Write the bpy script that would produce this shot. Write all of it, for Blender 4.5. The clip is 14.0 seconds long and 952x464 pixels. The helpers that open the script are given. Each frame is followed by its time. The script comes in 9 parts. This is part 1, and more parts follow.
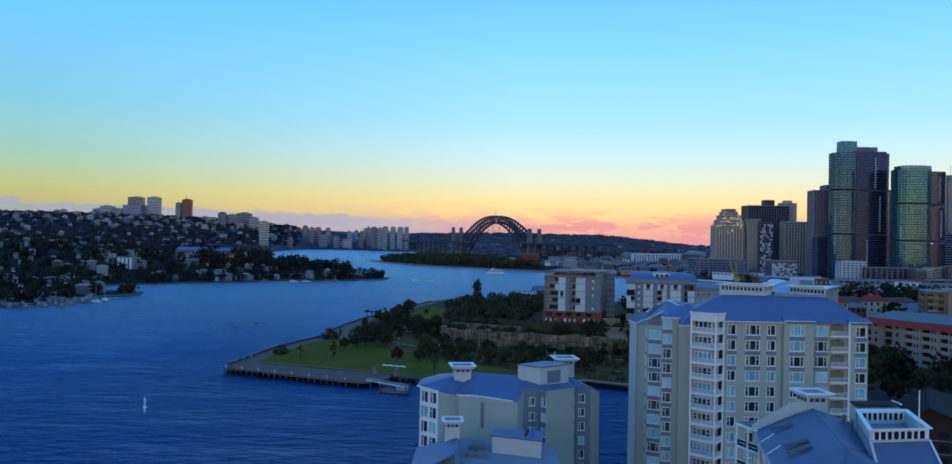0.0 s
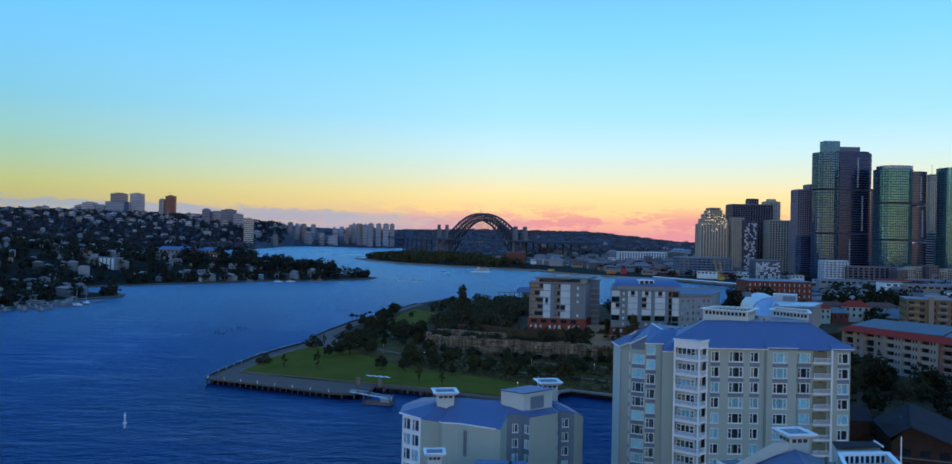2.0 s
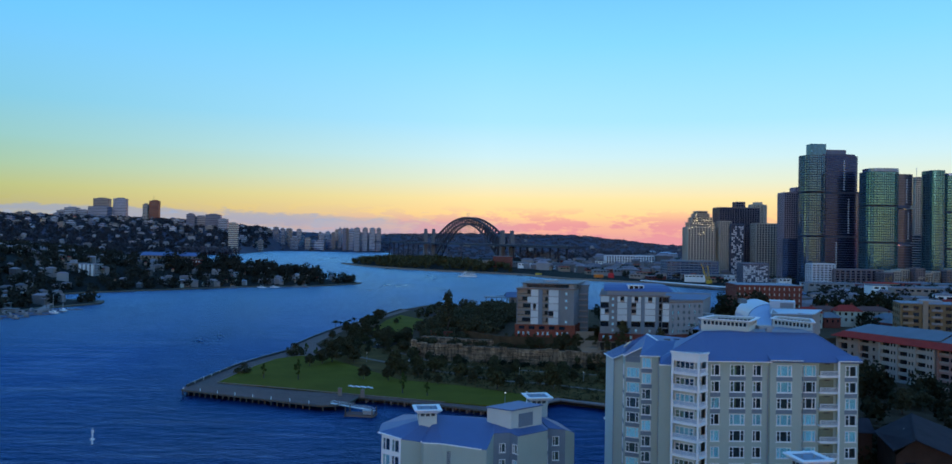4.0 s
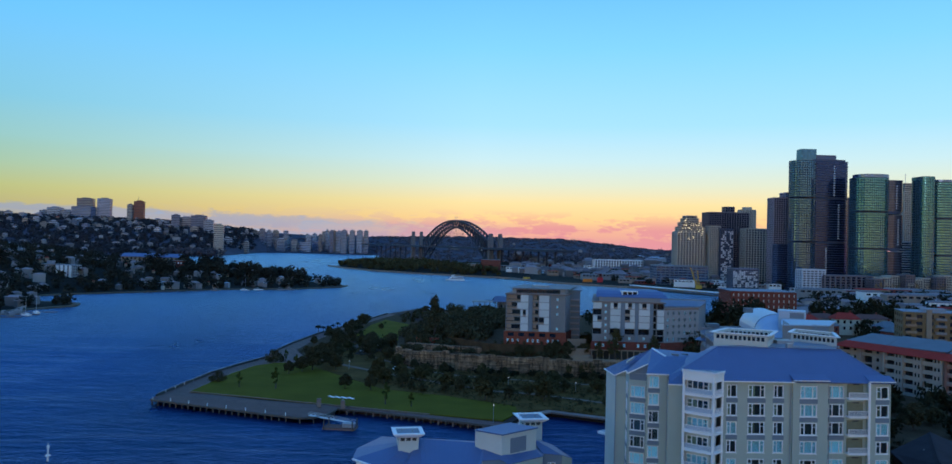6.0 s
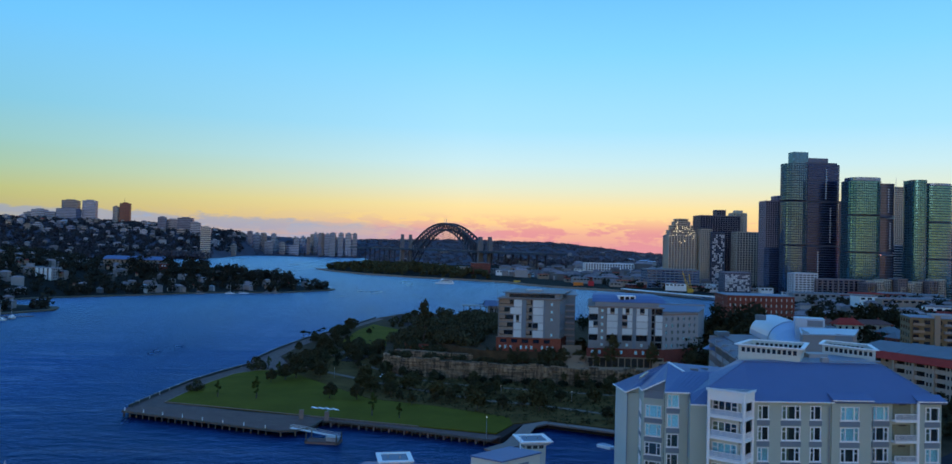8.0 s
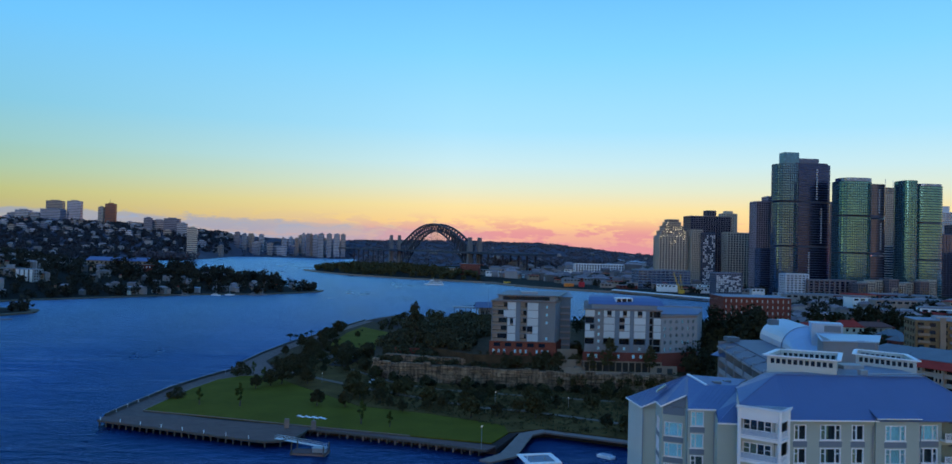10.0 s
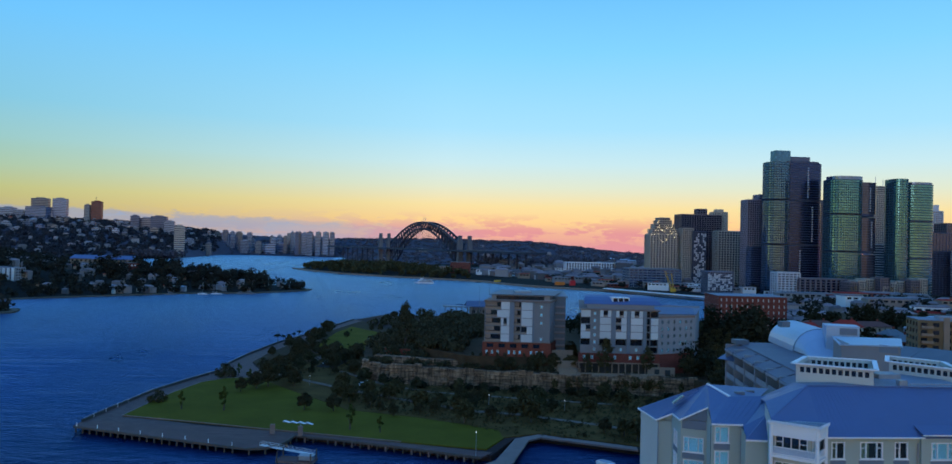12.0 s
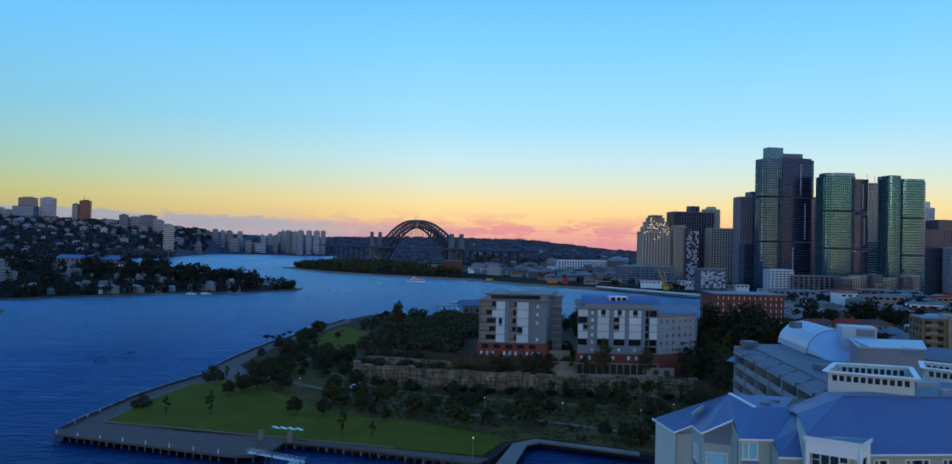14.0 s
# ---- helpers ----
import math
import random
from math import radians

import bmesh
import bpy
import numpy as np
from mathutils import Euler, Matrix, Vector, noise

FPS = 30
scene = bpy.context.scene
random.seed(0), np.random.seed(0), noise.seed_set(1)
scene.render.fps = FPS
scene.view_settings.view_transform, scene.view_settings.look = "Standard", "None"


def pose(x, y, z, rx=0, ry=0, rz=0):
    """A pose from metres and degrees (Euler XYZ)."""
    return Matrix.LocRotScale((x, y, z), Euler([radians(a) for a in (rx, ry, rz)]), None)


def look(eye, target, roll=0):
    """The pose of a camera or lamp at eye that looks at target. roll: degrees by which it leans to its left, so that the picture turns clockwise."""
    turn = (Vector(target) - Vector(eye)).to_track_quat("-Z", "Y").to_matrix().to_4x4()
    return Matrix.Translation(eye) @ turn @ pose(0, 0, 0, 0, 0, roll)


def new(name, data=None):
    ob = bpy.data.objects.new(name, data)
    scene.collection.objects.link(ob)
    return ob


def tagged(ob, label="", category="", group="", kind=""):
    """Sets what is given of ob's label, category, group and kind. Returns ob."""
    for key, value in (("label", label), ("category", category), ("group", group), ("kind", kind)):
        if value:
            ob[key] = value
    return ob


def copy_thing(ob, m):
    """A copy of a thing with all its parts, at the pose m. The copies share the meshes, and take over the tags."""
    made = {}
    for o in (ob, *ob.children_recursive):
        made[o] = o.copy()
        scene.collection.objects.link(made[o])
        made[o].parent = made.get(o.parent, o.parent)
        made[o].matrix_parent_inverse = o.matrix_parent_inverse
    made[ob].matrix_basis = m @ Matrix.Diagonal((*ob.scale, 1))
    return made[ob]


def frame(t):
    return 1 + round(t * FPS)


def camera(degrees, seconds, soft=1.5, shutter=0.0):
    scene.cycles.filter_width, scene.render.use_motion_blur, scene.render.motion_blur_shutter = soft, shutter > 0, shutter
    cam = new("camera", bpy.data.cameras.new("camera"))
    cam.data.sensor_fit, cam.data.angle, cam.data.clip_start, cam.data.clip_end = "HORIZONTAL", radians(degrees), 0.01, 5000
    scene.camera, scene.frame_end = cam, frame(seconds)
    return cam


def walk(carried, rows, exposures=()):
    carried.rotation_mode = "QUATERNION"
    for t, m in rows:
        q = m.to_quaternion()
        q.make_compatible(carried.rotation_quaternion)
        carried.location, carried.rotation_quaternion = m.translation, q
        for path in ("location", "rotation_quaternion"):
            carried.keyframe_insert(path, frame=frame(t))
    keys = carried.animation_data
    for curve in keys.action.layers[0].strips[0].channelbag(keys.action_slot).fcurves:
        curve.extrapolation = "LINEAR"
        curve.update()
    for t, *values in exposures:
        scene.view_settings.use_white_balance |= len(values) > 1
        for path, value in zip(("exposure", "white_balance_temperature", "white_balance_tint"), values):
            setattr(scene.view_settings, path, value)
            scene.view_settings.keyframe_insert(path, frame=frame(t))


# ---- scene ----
cam = camera(64.0, 14.0)
PATH = [
    (0, (-0.67, 1.236, 58.216), (-0.67, 3.236, 58.239), 1.2),
    (0.5, (-0.6, 1.393, 60.129), (-0.591, 3.393, 60.151), 1.2),
    (1, (-0.436, 1.974, 62.128), (-0.418, 3.974, 62.148), 1.2),
    (1.5, (-0.369, 1.818, 63.723), (-0.342, 3.818, 63.74), 1.2),
    (2, (-0.178, 2.462, 64.119), (-0.141, 4.462, 64.131), 1.2),
    (2.5, (0.039, 3.85, 64.396), (0.084, 5.85, 64.409), 1.1),
    (3, (0.216, 6.026, 64.587), (0.27, 8.026, 64.604), 1.0),
    (5.5, (1.102, 23.616, 64.531), (1.196, 25.613, 64.56), 1.3),
    (6, (1.14, 27.47, 64.551), (1.242, 29.468, 64.583), 1.4),
    (6.5, (1.125, 31.337, 64.462), (1.234, 33.333, 64.496), 1.4),
    (7, (1.138, 35.376, 64.354), (1.255, 37.373, 64.39), 1.5),
    (7.5, (1.002, 38.973, 64.303), (1.126, 40.969, 64.342), 1.6),
    (8, (0.85, 42.379, 64.227), (0.98, 44.374, 64.268), 1.5),
    (10.5, (-0.262, 56.767, 64.183), (-0.096, 58.759, 64.227), 1.5),
    (11, (-0.274, 59.412, 64.088), (-0.102, 61.404, 64.131), 1.5),
    (11.5, (-0.529, 61.902, 64.13), (-0.35, 63.894, 64.171), 1.5),
    (12, (-0.806, 64.183, 64.128), (-0.619, 66.174, 64.168), 1.5),
    (12.5, (-0.888, 66.616, 64.096), (-0.696, 68.606, 64.135), 1.4),
    (13, (-1.048, 68.628, 64.124), (-0.85, 70.618, 64.162), 1.3),
    (13.5, (-1.178, 70.822, 64.068), (-0.974, 72.811, 64.105), 1.4),
    (14, (-1.318, 72.881, 64.137), (-1.108, 74.87, 64.173), 1.3),
]
walk(cam, [(t, look(e, g, r)) for t, e, g, r in PATH], exposures=[(0.0, 0.0), (5.5, -0.06), (14.0, -0.14)])

# ---- world: clear dusk sky, sun just set behind the camera ----
scene.view_settings.exposure = 0.0


def srgb(r, g, b, k=1.0):
    out = []
    for c in (r, g, b):
        c /= 255.0
        out.append((c / 12.92 if c <= 0.04045 else ((c + 0.055) / 1.055) ** 2.4) * k)
    return (*out, 1.0)


class Nodes:
    """A small wrapper to write node trees in short lines."""

    def __init__(self, tree):
        self.tree, self.links = tree, tree.links

    def add(self, kind, **values):
        node = self.tree.nodes.new(kind)
        for key, value in values.items():
            if key == "operation":
                node.operation = value
            elif key == "blend_type":
                node.blend_type = value
            elif key == "data_type":
                node.data_type = value
        return node

    def put(self, socket, value):
        if isinstance(value, bpy.types.NodeSocket):
            self.links.new(value, socket)
        else:
            socket.default_value = value

    def math(self, op, a, b=0.0, clamp=False):
        node = self.add("ShaderNodeMath", operation=op)
        node.use_clamp = clamp
        self.put(node.inputs[0], a)
        self.put(node.inputs[1], b)
        return node.outputs[0]

    def mix(self, fac, a, b, blend="MIX"):
        node = self.add("ShaderNodeMixRGB", blend_type=blend)
        self.put(node.inputs[0], fac)
        self.put(node.inputs[1], a)
        self.put(node.inputs[2], b)
        return node.outputs[0]

    def ramp(self, fac, stops, smooth=False):
        node = self.add("ShaderNodeValToRGB")
        r = node.color_ramp
        r.interpolation = "EASE" if smooth else "LINEAR"
        while len(r.elements) > 1:
            r.elements.remove(r.elements[-1])
        r.elements[0].position, r.elements[0].color = stops[0]
        for pos, col in stops[1:]:
            r.elements.new(pos).color = col
        self.put(node.inputs[0], fac)
        return node.outputs[0]

    def noise(self, vector, scale, detail=4.0, rough=0.55):
        node = self.add("ShaderNodeTexNoise")
        self.put(node.inputs["Vector"], vector)
        node.inputs["Scale"].default_value = scale
        node.inputs["Detail"].default_value = detail
        node.inputs["Roughness"].default_value = rough
        return node.outputs["Fac"]

    def scaled(self, vector, scale):
        node = self.add("ShaderNodeMapping")
        self.put(node.inputs["Vector"], vector)
        node.inputs["Scale"].default_value = scale
        return node.outputs[0]


def grey(v):
    return (v, v, v, 1.0)


def make_sky():
    world = bpy.data.worlds.new("dusk_sky")
    world.use_nodes = True
    world.node_tree.nodes.clear()
    n = Nodes(world.node_tree)
    way = n.add("ShaderNodeTexCoord").outputs["Generated"]
    split = n.add("ShaderNodeSeparateXYZ")
    n.put(split.inputs[0], way)
    x, y, z = split.outputs
    up = n.math("MULTIPLY", z, 2.0, clamp=True)
    clear = n.ramp(up, [
        (0.0, srgb(226, 170, 150)), (0.03, srgb(248, 190, 146)), (0.07, srgb(254, 212, 148)), (0.11, srgb(250, 226, 164)),
        (0.16, srgb(226, 233, 208)), (0.22, srgb(202, 234, 240)), (0.31, srgb(168, 226, 254)),
        (0.50, srgb(132, 212, 255)), (0.68, srgb(104, 190, 252)), (1.0, srgb(88, 150, 226))])
    # yellow-green on the north side, rose over the east
    side = n.ramp(n.math("ADD", n.math("MULTIPLY", x, 1.0), 0.5, clamp=True), [(0.0, grey(0)), (0.55, grey(1))])
    north = n.mix(1.0, clear, srgb(188, 216, 206), "MULTIPLY")
    height = n.ramp(z, [(0.10, grey(0)), (0.26, grey(1))])
    deep = n.mix(1.0, clear, srgb(214, 236, 255), "MULTIPLY")
    clear = n.mix(side, n.mix(height, north, deep), clear)
    # long thin clouds low over the horizon
    flat = n.scaled(way, (8.0, 8.0, 28.0))
    puff = n.noise(flat, 2.4, 6.0, 0.62)
    shape = n.ramp(puff, [(0.47, grey(0)), (0.54, grey(1))])
    band = n.ramp(n.math("MULTIPLY", z, 10.0, clamp=True), [(0.0, grey(1)), (0.22, grey(1.0)), (0.34, grey(0.5)), (0.46, grey(0))])
    rose = n.ramp(n.math("ADD", n.math("MULTIPLY", x, 2.2), 0.45, clamp=True), [(0.0, grey(0)), (0.35, grey(0.6)), (0.7, grey(1))])
    cloud = n.mix(rose, srgb(150, 165, 205), srgb(226, 142, 152))
    amount = n.math("MULTIPLY", n.math("MULTIPLY", shape, band), n.math("ADD", 0.18, n.math("MULTIPLY", rose, 0.62)))
    sky = n.mix(amount, clear, cloud)
    haze = n.math("MULTIPLY", n.ramp(n.math("MULTIPLY", z, 12.0, clamp=True), [(0.0, grey(1)), (0.2, grey(0.55)), (0.42, grey(0))], True), rose)
    sky = n.mix(n.math("MULTIPLY", haze, 0.75), sky, srgb(226, 150, 160))
    # blue-grey bank low on the northern side
    ragged = n.math("ADD", n.math("MULTIPLY", z, 18.0), n.math("MULTIPLY", n.math("SUBTRACT", puff, 0.5), 1.6))
    streak = n.math("ADD", n.math("MULTIPLY", z, 18.0), n.math("MULTIPLY", n.math("SUBTRACT", puff, 0.5), 0.8))
    streak = n.math("ADD", streak, n.math("MULTIPLY", x, 0.3))
    streak = n.ramp(n.math("ADD", streak, 0.0, clamp=True), [(0.22, grey(0.2)), (0.34, grey(1)), (0.42, grey(1)), (0.54, grey(0))], True)
    sky = n.mix(n.math("MULTIPLY", n.math("MULTIPLY", streak, n.math("SUBTRACT", 1.0, rose)), 0.62), sky, srgb(138, 158, 198))
    bank = n.ramp(n.math("ADD", ragged, 0.0, clamp=True), [(0.24, grey(1)), (0.46, grey(0))], True)
    sky = n.mix(n.math("MULTIPLY", n.math("MULTIPLY", bank, n.math("SUBTRACT", 1.0, rose)), 0.8), sky, srgb(150, 168, 200))
    # afterglow in the west, where the sun went down
    west = n.math("POWER", n.math("MULTIPLY", y, -1.0, clamp=True), 3.0)
    low = n.ramp(n.math("MULTIPLY", z, 5.0, clamp=True), [(0.0, grey(1)), (0.3, grey(0.5)), (1.0, grey(0))], True)
    glow = n.math("MULTIPLY", west, low)
    sky = n.mix(n.math("MULTIPLY", glow, 0.85), sky, (1.5, 0.85, 0.28, 1))
    # hot spot of the set sun in the north-west
    spot = n.math("ADD", n.math("MULTIPLY", x, -0.94), n.math("MULTIPLY", y, -0.34), clamp=True)
    hot = n.math("MULTIPLY", n.math("POWER", spot, 70.0), low)
    sky = n.mix(hot, sky, (3.4, 2.3, 0.55, 1))
    back = n.add("ShaderNodeBackground")
    n.put(back.inputs[0], sky)
    back.inputs[1].default_value = SKY_STRENGTH
    out = n.add("ShaderNodeOutputWorld")
    n.links.new(back.outputs[0], out.inputs[0])
    scene.world = world


SKY_STRENGTH = 1.12
make_sky()
lamp = bpy.data.lights.new("sun", "SUN")
lamp.energy, lamp.angle, lamp.color = 0.15, radians(14), (1.0, 0.82, 0.66)
new("sun", lamp).matrix_world = look((0, 0, 0), (0.35, 1.0, -0.16))


# ---- materials ----
def surface(name, color, rough=0.7, var=0.2, size=3.0, bump=0.0, bump_size=0.3, metal=0.0, shift=0.0, spec=0.5, island=False):
    """A painted or natural surface: colour that varies at two scales (in metres), fine relief, and a chance shade per object."""
    m = bpy.data.materials.new(name)
    m.use_nodes = True
    n = Nodes(m.node_tree)
    bsdf = m.node_tree.nodes["Principled BSDF"]
    geo = n.add("ShaderNodeNewGeometry")
    place = geo.outputs["Position"]
    big = n.noise(place, 1.0 / size, 3.0)
    fine = n.noise(place, 9.0 / size, 5.0, 0.65)
    mixed = n.math("ADD", n.math("MULTIPLY", big, 0.6), n.math("MULTIPLY", fine, 0.4))
    tone = n.ramp(mixed, [(0.25, grey(1.0 - var)), (0.75, grey(1.0 + var))])
    col = n.mix(1.0, (*color, 1.0), tone, "MULTIPLY")
    if shift:
        chance = geo.outputs["Random Per Island"] if island else n.add("ShaderNodeObjectInfo").outputs["Random"]
        shade = n.ramp(chance, [(0.0, grey(1.0 - shift)), (1.0, grey(1.0 + shift))])
        col = n.mix(1.0, col, shade, "MULTIPLY")
    n.put(bsdf.inputs["Base Color"], col)
    bsdf.inputs["Metallic"].default_value = metal
    bsdf.inputs["Specular IOR Level"].default_value = spec
    r = n.ramp(fine, [(0.2, grey(max(0.02, rough - 0.1))), (0.8, grey(min(1.0, rough + 0.1)))])
    n.put(bsdf.inputs["Roughness"], r)
    if bump:
        b = n.add("ShaderNodeBump")
        b.inputs["Strength"].default_value = bump
        b.inputs["Distance"].default_value = bump_size * 0.3
        n.put(b.inputs["Height"], n.noise(place, 1.0 / bump_size, 4.0, 0.6))
        n.links.new(b.outputs[0], bsdf.inputs["Normal"])
    return m


def tiled(name, color, joint, width, height, rough=0.7, offset=0.5, var=0.25, axis="XZ", gap=0.04, metal=0.0, spec=0.2):
    """Courses of brick, panels or planks with darker joints, on the world's own axes."""
    m = surface(name, color, rough, var, 4.0, metal=metal, spec=spec)
    n = Nodes(m.node_tree)
    bsdf = m.node_tree.nodes["Principled BSDF"]
    base = bsdf.inputs["Base Color"].links[0].from_socket
    geo = n.add("ShaderNodeNewGeometry")
    split = n.add("ShaderNodeSeparateXYZ")
    n.put(split.inputs[0], geo.outputs["Position"])
    join = n.add("ShaderNodeCombineXYZ")
    a = n.math("ADD", split.outputs[0], split.outputs[1]) if axis == "XZ" else split.outputs[0]
    n.put(join.inputs[0], a)
    n.put(join.inputs[1], split.outputs[2] if axis == "XZ" else split.outputs[1])
    brick = n.add("ShaderNodeTexBrick")
    n.put(brick.inputs["Vector"], join.outputs[0])
    brick.offset = offset
    brick.inputs["Scale"].default_value = 1.0
    brick.inputs["Brick Width"].default_value = width
    brick.inputs["Row Height"].default_value = height
    brick.inputs["Mortar Size"].default_value = gap
    brick.inputs["Color1"].default_value = grey(1.15)
    brick.inputs["Color2"].default_value = grey(0.8)
    n.put(brick.inputs["Mortar"], (*joint, 1.0))
    col = n.mix(1.0, base, brick.outputs["Color"], "MULTIPLY")
    n.put(bsdf.inputs["Base Color"], col)
    bump = n.add("ShaderNodeBump")
    bump.inputs["Strength"].default_value = 0.4
    bump.inputs["Distance"].default_value = 0.05
    bump.invert = True
    n.put(bump.inputs["Height"], brick.outputs["Fac"])
    n.links.new(bump.outputs[0], bsdf.inputs["Normal"])
    return m


def pane_glass(name, tint, mirror=0.35, rough=0.04):
    """Clear thin window glass: lets most light through and mirrors the sky, more at a slant."""
    m = bpy.data.materials.new(name)
    m.use_nodes = True
    m.node_tree.nodes.clear()
    n = Nodes(m.node_tree)
    clear = n.add("ShaderNodeBsdfTransparent")
    clear.inputs[0].default_value = (*tint, 1)
    gloss = n.add("ShaderNodeBsdfGlossy")
    gloss.inputs["Roughness"].default_value = rough
    gloss.inputs["Color"].default_value = (0.9, 0.95, 1, 1)
    lw = n.add("ShaderNodeLayerWeight")
    lw.inputs[0].default_value = 0.25
    fac = n.math("ADD", n.math("MULTIPLY", lw.outputs["Facing"], 0.5), mirror * 0.5, clamp=True)
    mix = n.add("ShaderNodeMixShader")
    n.put(mix.inputs[0], fac)
    n.links.new(clear.outputs[0], mix.inputs[1])
    n.links.new(gloss.outputs[0], mix.inputs[2])
    out = n.add("ShaderNodeOutputMaterial")
    n.links.new(mix.outputs[0], out.inputs[0])
    return m


def curtain_wall(name, color, rough=0.12, metal=0.75, wave=0.06):
    """Mirror-coated office glass, each pane set at a slightly different angle."""
    m = bpy.data.materials.new(name)
    m.use_nodes = True
    n = Nodes(m.node_tree)
    bsdf = m.node_tree.nodes["Principled BSDF"]
    place = n.add("ShaderNodeNewGeometry").outputs["Position"]
    snapped = n.add("ShaderNodeVectorMath")
    snapped.operation = "SNAP"
    n.put(snapped.inputs[0], place)
    snapped.inputs[1].default_value = (3.0, 3.0, 3.8)
    rnd = n.add("ShaderNodeTexWhiteNoise")
    n.put(rnd.inputs[0], snapped.outputs[0])
    tone = n.ramp(rnd.outputs["Value"], [(0.0, grey(0.75)), (0.8, grey(1.05)), (1.0, grey(1.3))])
    n.put(bsdf.inputs["Base Color"], n.mix(1.0, (*color, 1), tone, "MULTIPLY"))
    bsdf.inputs["Metallic"].default_value = metal
    bsdf.inputs["Roughness"].default_value = rough
    b = n.add("ShaderNodeBump")
    b.inputs["Strength"].default_value = wave
    b.inputs["Distance"].default_value = 1.0
    n.put(b.inputs["Height"], n.noise(place, 0.25, 2.0))
    n.links.new(b.outputs[0], bsdf.inputs["Normal"])
    return m


def water_material():
    """Dark blue harbour water: body colour below, rippled sky reflection with a painted tint above it."""
    m = bpy.data.materials.new("harbour_water")
    m.use_nodes = True
    m.node_tree.nodes.clear()
    n = Nodes(m.node_tree)
    place = n.add("ShaderNodeNewGeometry").outputs["Position"]
    slick = n.noise(n.scaled(place, (1.0, 0.35, 1.0)), 0.012, 5.0, 0.62)
    turned = n.add("ShaderNodeMapping")
    n.put(turned.inputs["Vector"], place)
    turned.inputs["Rotation"].default_value = (0, 0, 0.6)
    turned.inputs["Scale"].default_value = (0.45, 1.0, 1.0)
    waves = n.noise(turned.outputs[0], 0.22, 6.0, 0.62)
    ripple = n.noise(turned.outputs[0], 1.1, 3.0, 0.6)
    b = n.add("ShaderNodeBump")
    b.inputs["Strength"].default_value = 0.8
    b.inputs["Distance"].default_value = 1.5
    n.put(b.inputs["Height"], n.math("ADD", waves, n.math("MULTIPLY", ripple, 0.25)))
    body = n.add("ShaderNodeBsdfDiffuse")
    n.put(body.inputs["Color"], n.ramp(slick, [(0.3, (0.0008, 0.0075, 0.042, 1)), (0.7, (0.0012, 0.011, 0.058, 1))]))
    gloss = n.add("ShaderNodeBsdfGlossy")
    wind = n.add("ShaderNodeMapping")
    n.put(wind.inputs["Vector"], place)
    wind.inputs["Rotation"].default_value = (0, 0, 0.45)
    wind.inputs["Scale"].default_value = (0.10, 1.0, 1.0)
    gust_sheen = n.math("ADD", n.math("MULTIPLY", n.noise(wind.outputs[0], 0.11, 5.0, 0.65), 0.6), n.math("MULTIPLY", slick, 0.4))
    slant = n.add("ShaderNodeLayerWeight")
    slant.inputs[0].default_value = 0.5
    # sky blue and the paler sheen of wind streaks are painted into the reflection
    tint = n.ramp(gust_sheen, [(0.40, (0.125, 0.31, 0.68, 1)), (0.52, (0.17, 0.36, 0.74, 1)), (0.64, (0.34, 0.55, 0.90, 1))])
    # the reflection colour is also painted paler at grazing angles
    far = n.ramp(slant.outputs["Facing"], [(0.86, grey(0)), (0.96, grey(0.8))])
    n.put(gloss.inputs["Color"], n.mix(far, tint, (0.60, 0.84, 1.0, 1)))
    n.put(gloss.inputs["Roughness"], n.ramp(slick, [(0.35, grey(0.26)), (0.65, grey(0.42))]))
    fres = n.add("ShaderNodeFresnel")
    fres.inputs["IOR"].default_value = 1.2
    for node in (body, gloss, fres):
        n.links.new(b.outputs[0], node.inputs["Normal"])
    mix = n.add("ShaderNodeMixShader")
    n.put(mix.inputs[0], fres.outputs[0])
    n.links.new(body.outputs[0], mix.inputs[1])
    n.links.new(gloss.outputs[0], mix.inputs[2])
    out = n.add("ShaderNodeOutputMaterial")
    n.links.new(mix.outputs[0], out.inputs[0])
    return m


def light_source(name, color, power):
    m = bpy.data.materials.new(name)
    m.use_nodes = True
    bsdf = m.node_tree.nodes["Principled BSDF"]
    bsdf.inputs["Emission Color"].default_value = (*color, 1)
    bsdf.inputs["Emission Strength"].default_value = power
    return m


M = {}
M["water"] = water_material()
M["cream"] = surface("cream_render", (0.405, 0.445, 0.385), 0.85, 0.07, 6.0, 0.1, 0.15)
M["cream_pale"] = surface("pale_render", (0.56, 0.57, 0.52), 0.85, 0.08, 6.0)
M["white"] = surface("white_paint", (0.84, 0.84, 0.84), 0.5, 0.05, 2.0)
M["slate"] = surface("slate_blue_panel", (0.17, 0.21, 0.26), 0.6, 0.10, 2.0)
M["roof_blue"] = surface("blue_grey_metal_roof", (0.088, 0.142, 0.285), 0.5, 0.10, 5.0, metal=0.15)
M["roof_pale"] = surface("pale_metal_roof", (0.34, 0.46, 0.60), 0.4, 0.08, 5.0, metal=0.2)
M["seam"] = surface("roof_seam", (0.082, 0.135, 0.275), 0.5, 0.08, 2.0, metal=0.2)
M["flat_roof"] = surface("grey_roof_deck", (0.22, 0.25, 0.30), 0.8, 0.25, 4.0)
M["pane"] = pane_glass("window_glass", (0.80, 0.95, 1.0), 0.14)
M["dark_pane"] = surface("dark_glass", (0.015, 0.02, 0.03), 0.08, 0.3, 2.0, spec=0.8)
M["blind"] = surface("pale_blind", (0.62, 0.90, 0.90), 0.8, 0.05, 1.0, shift=0.25)
M["balcony_back"] = surface("olive_balcony_back", (0.20, 0.20, 0.135), 0.9, 0.15, 0.6)
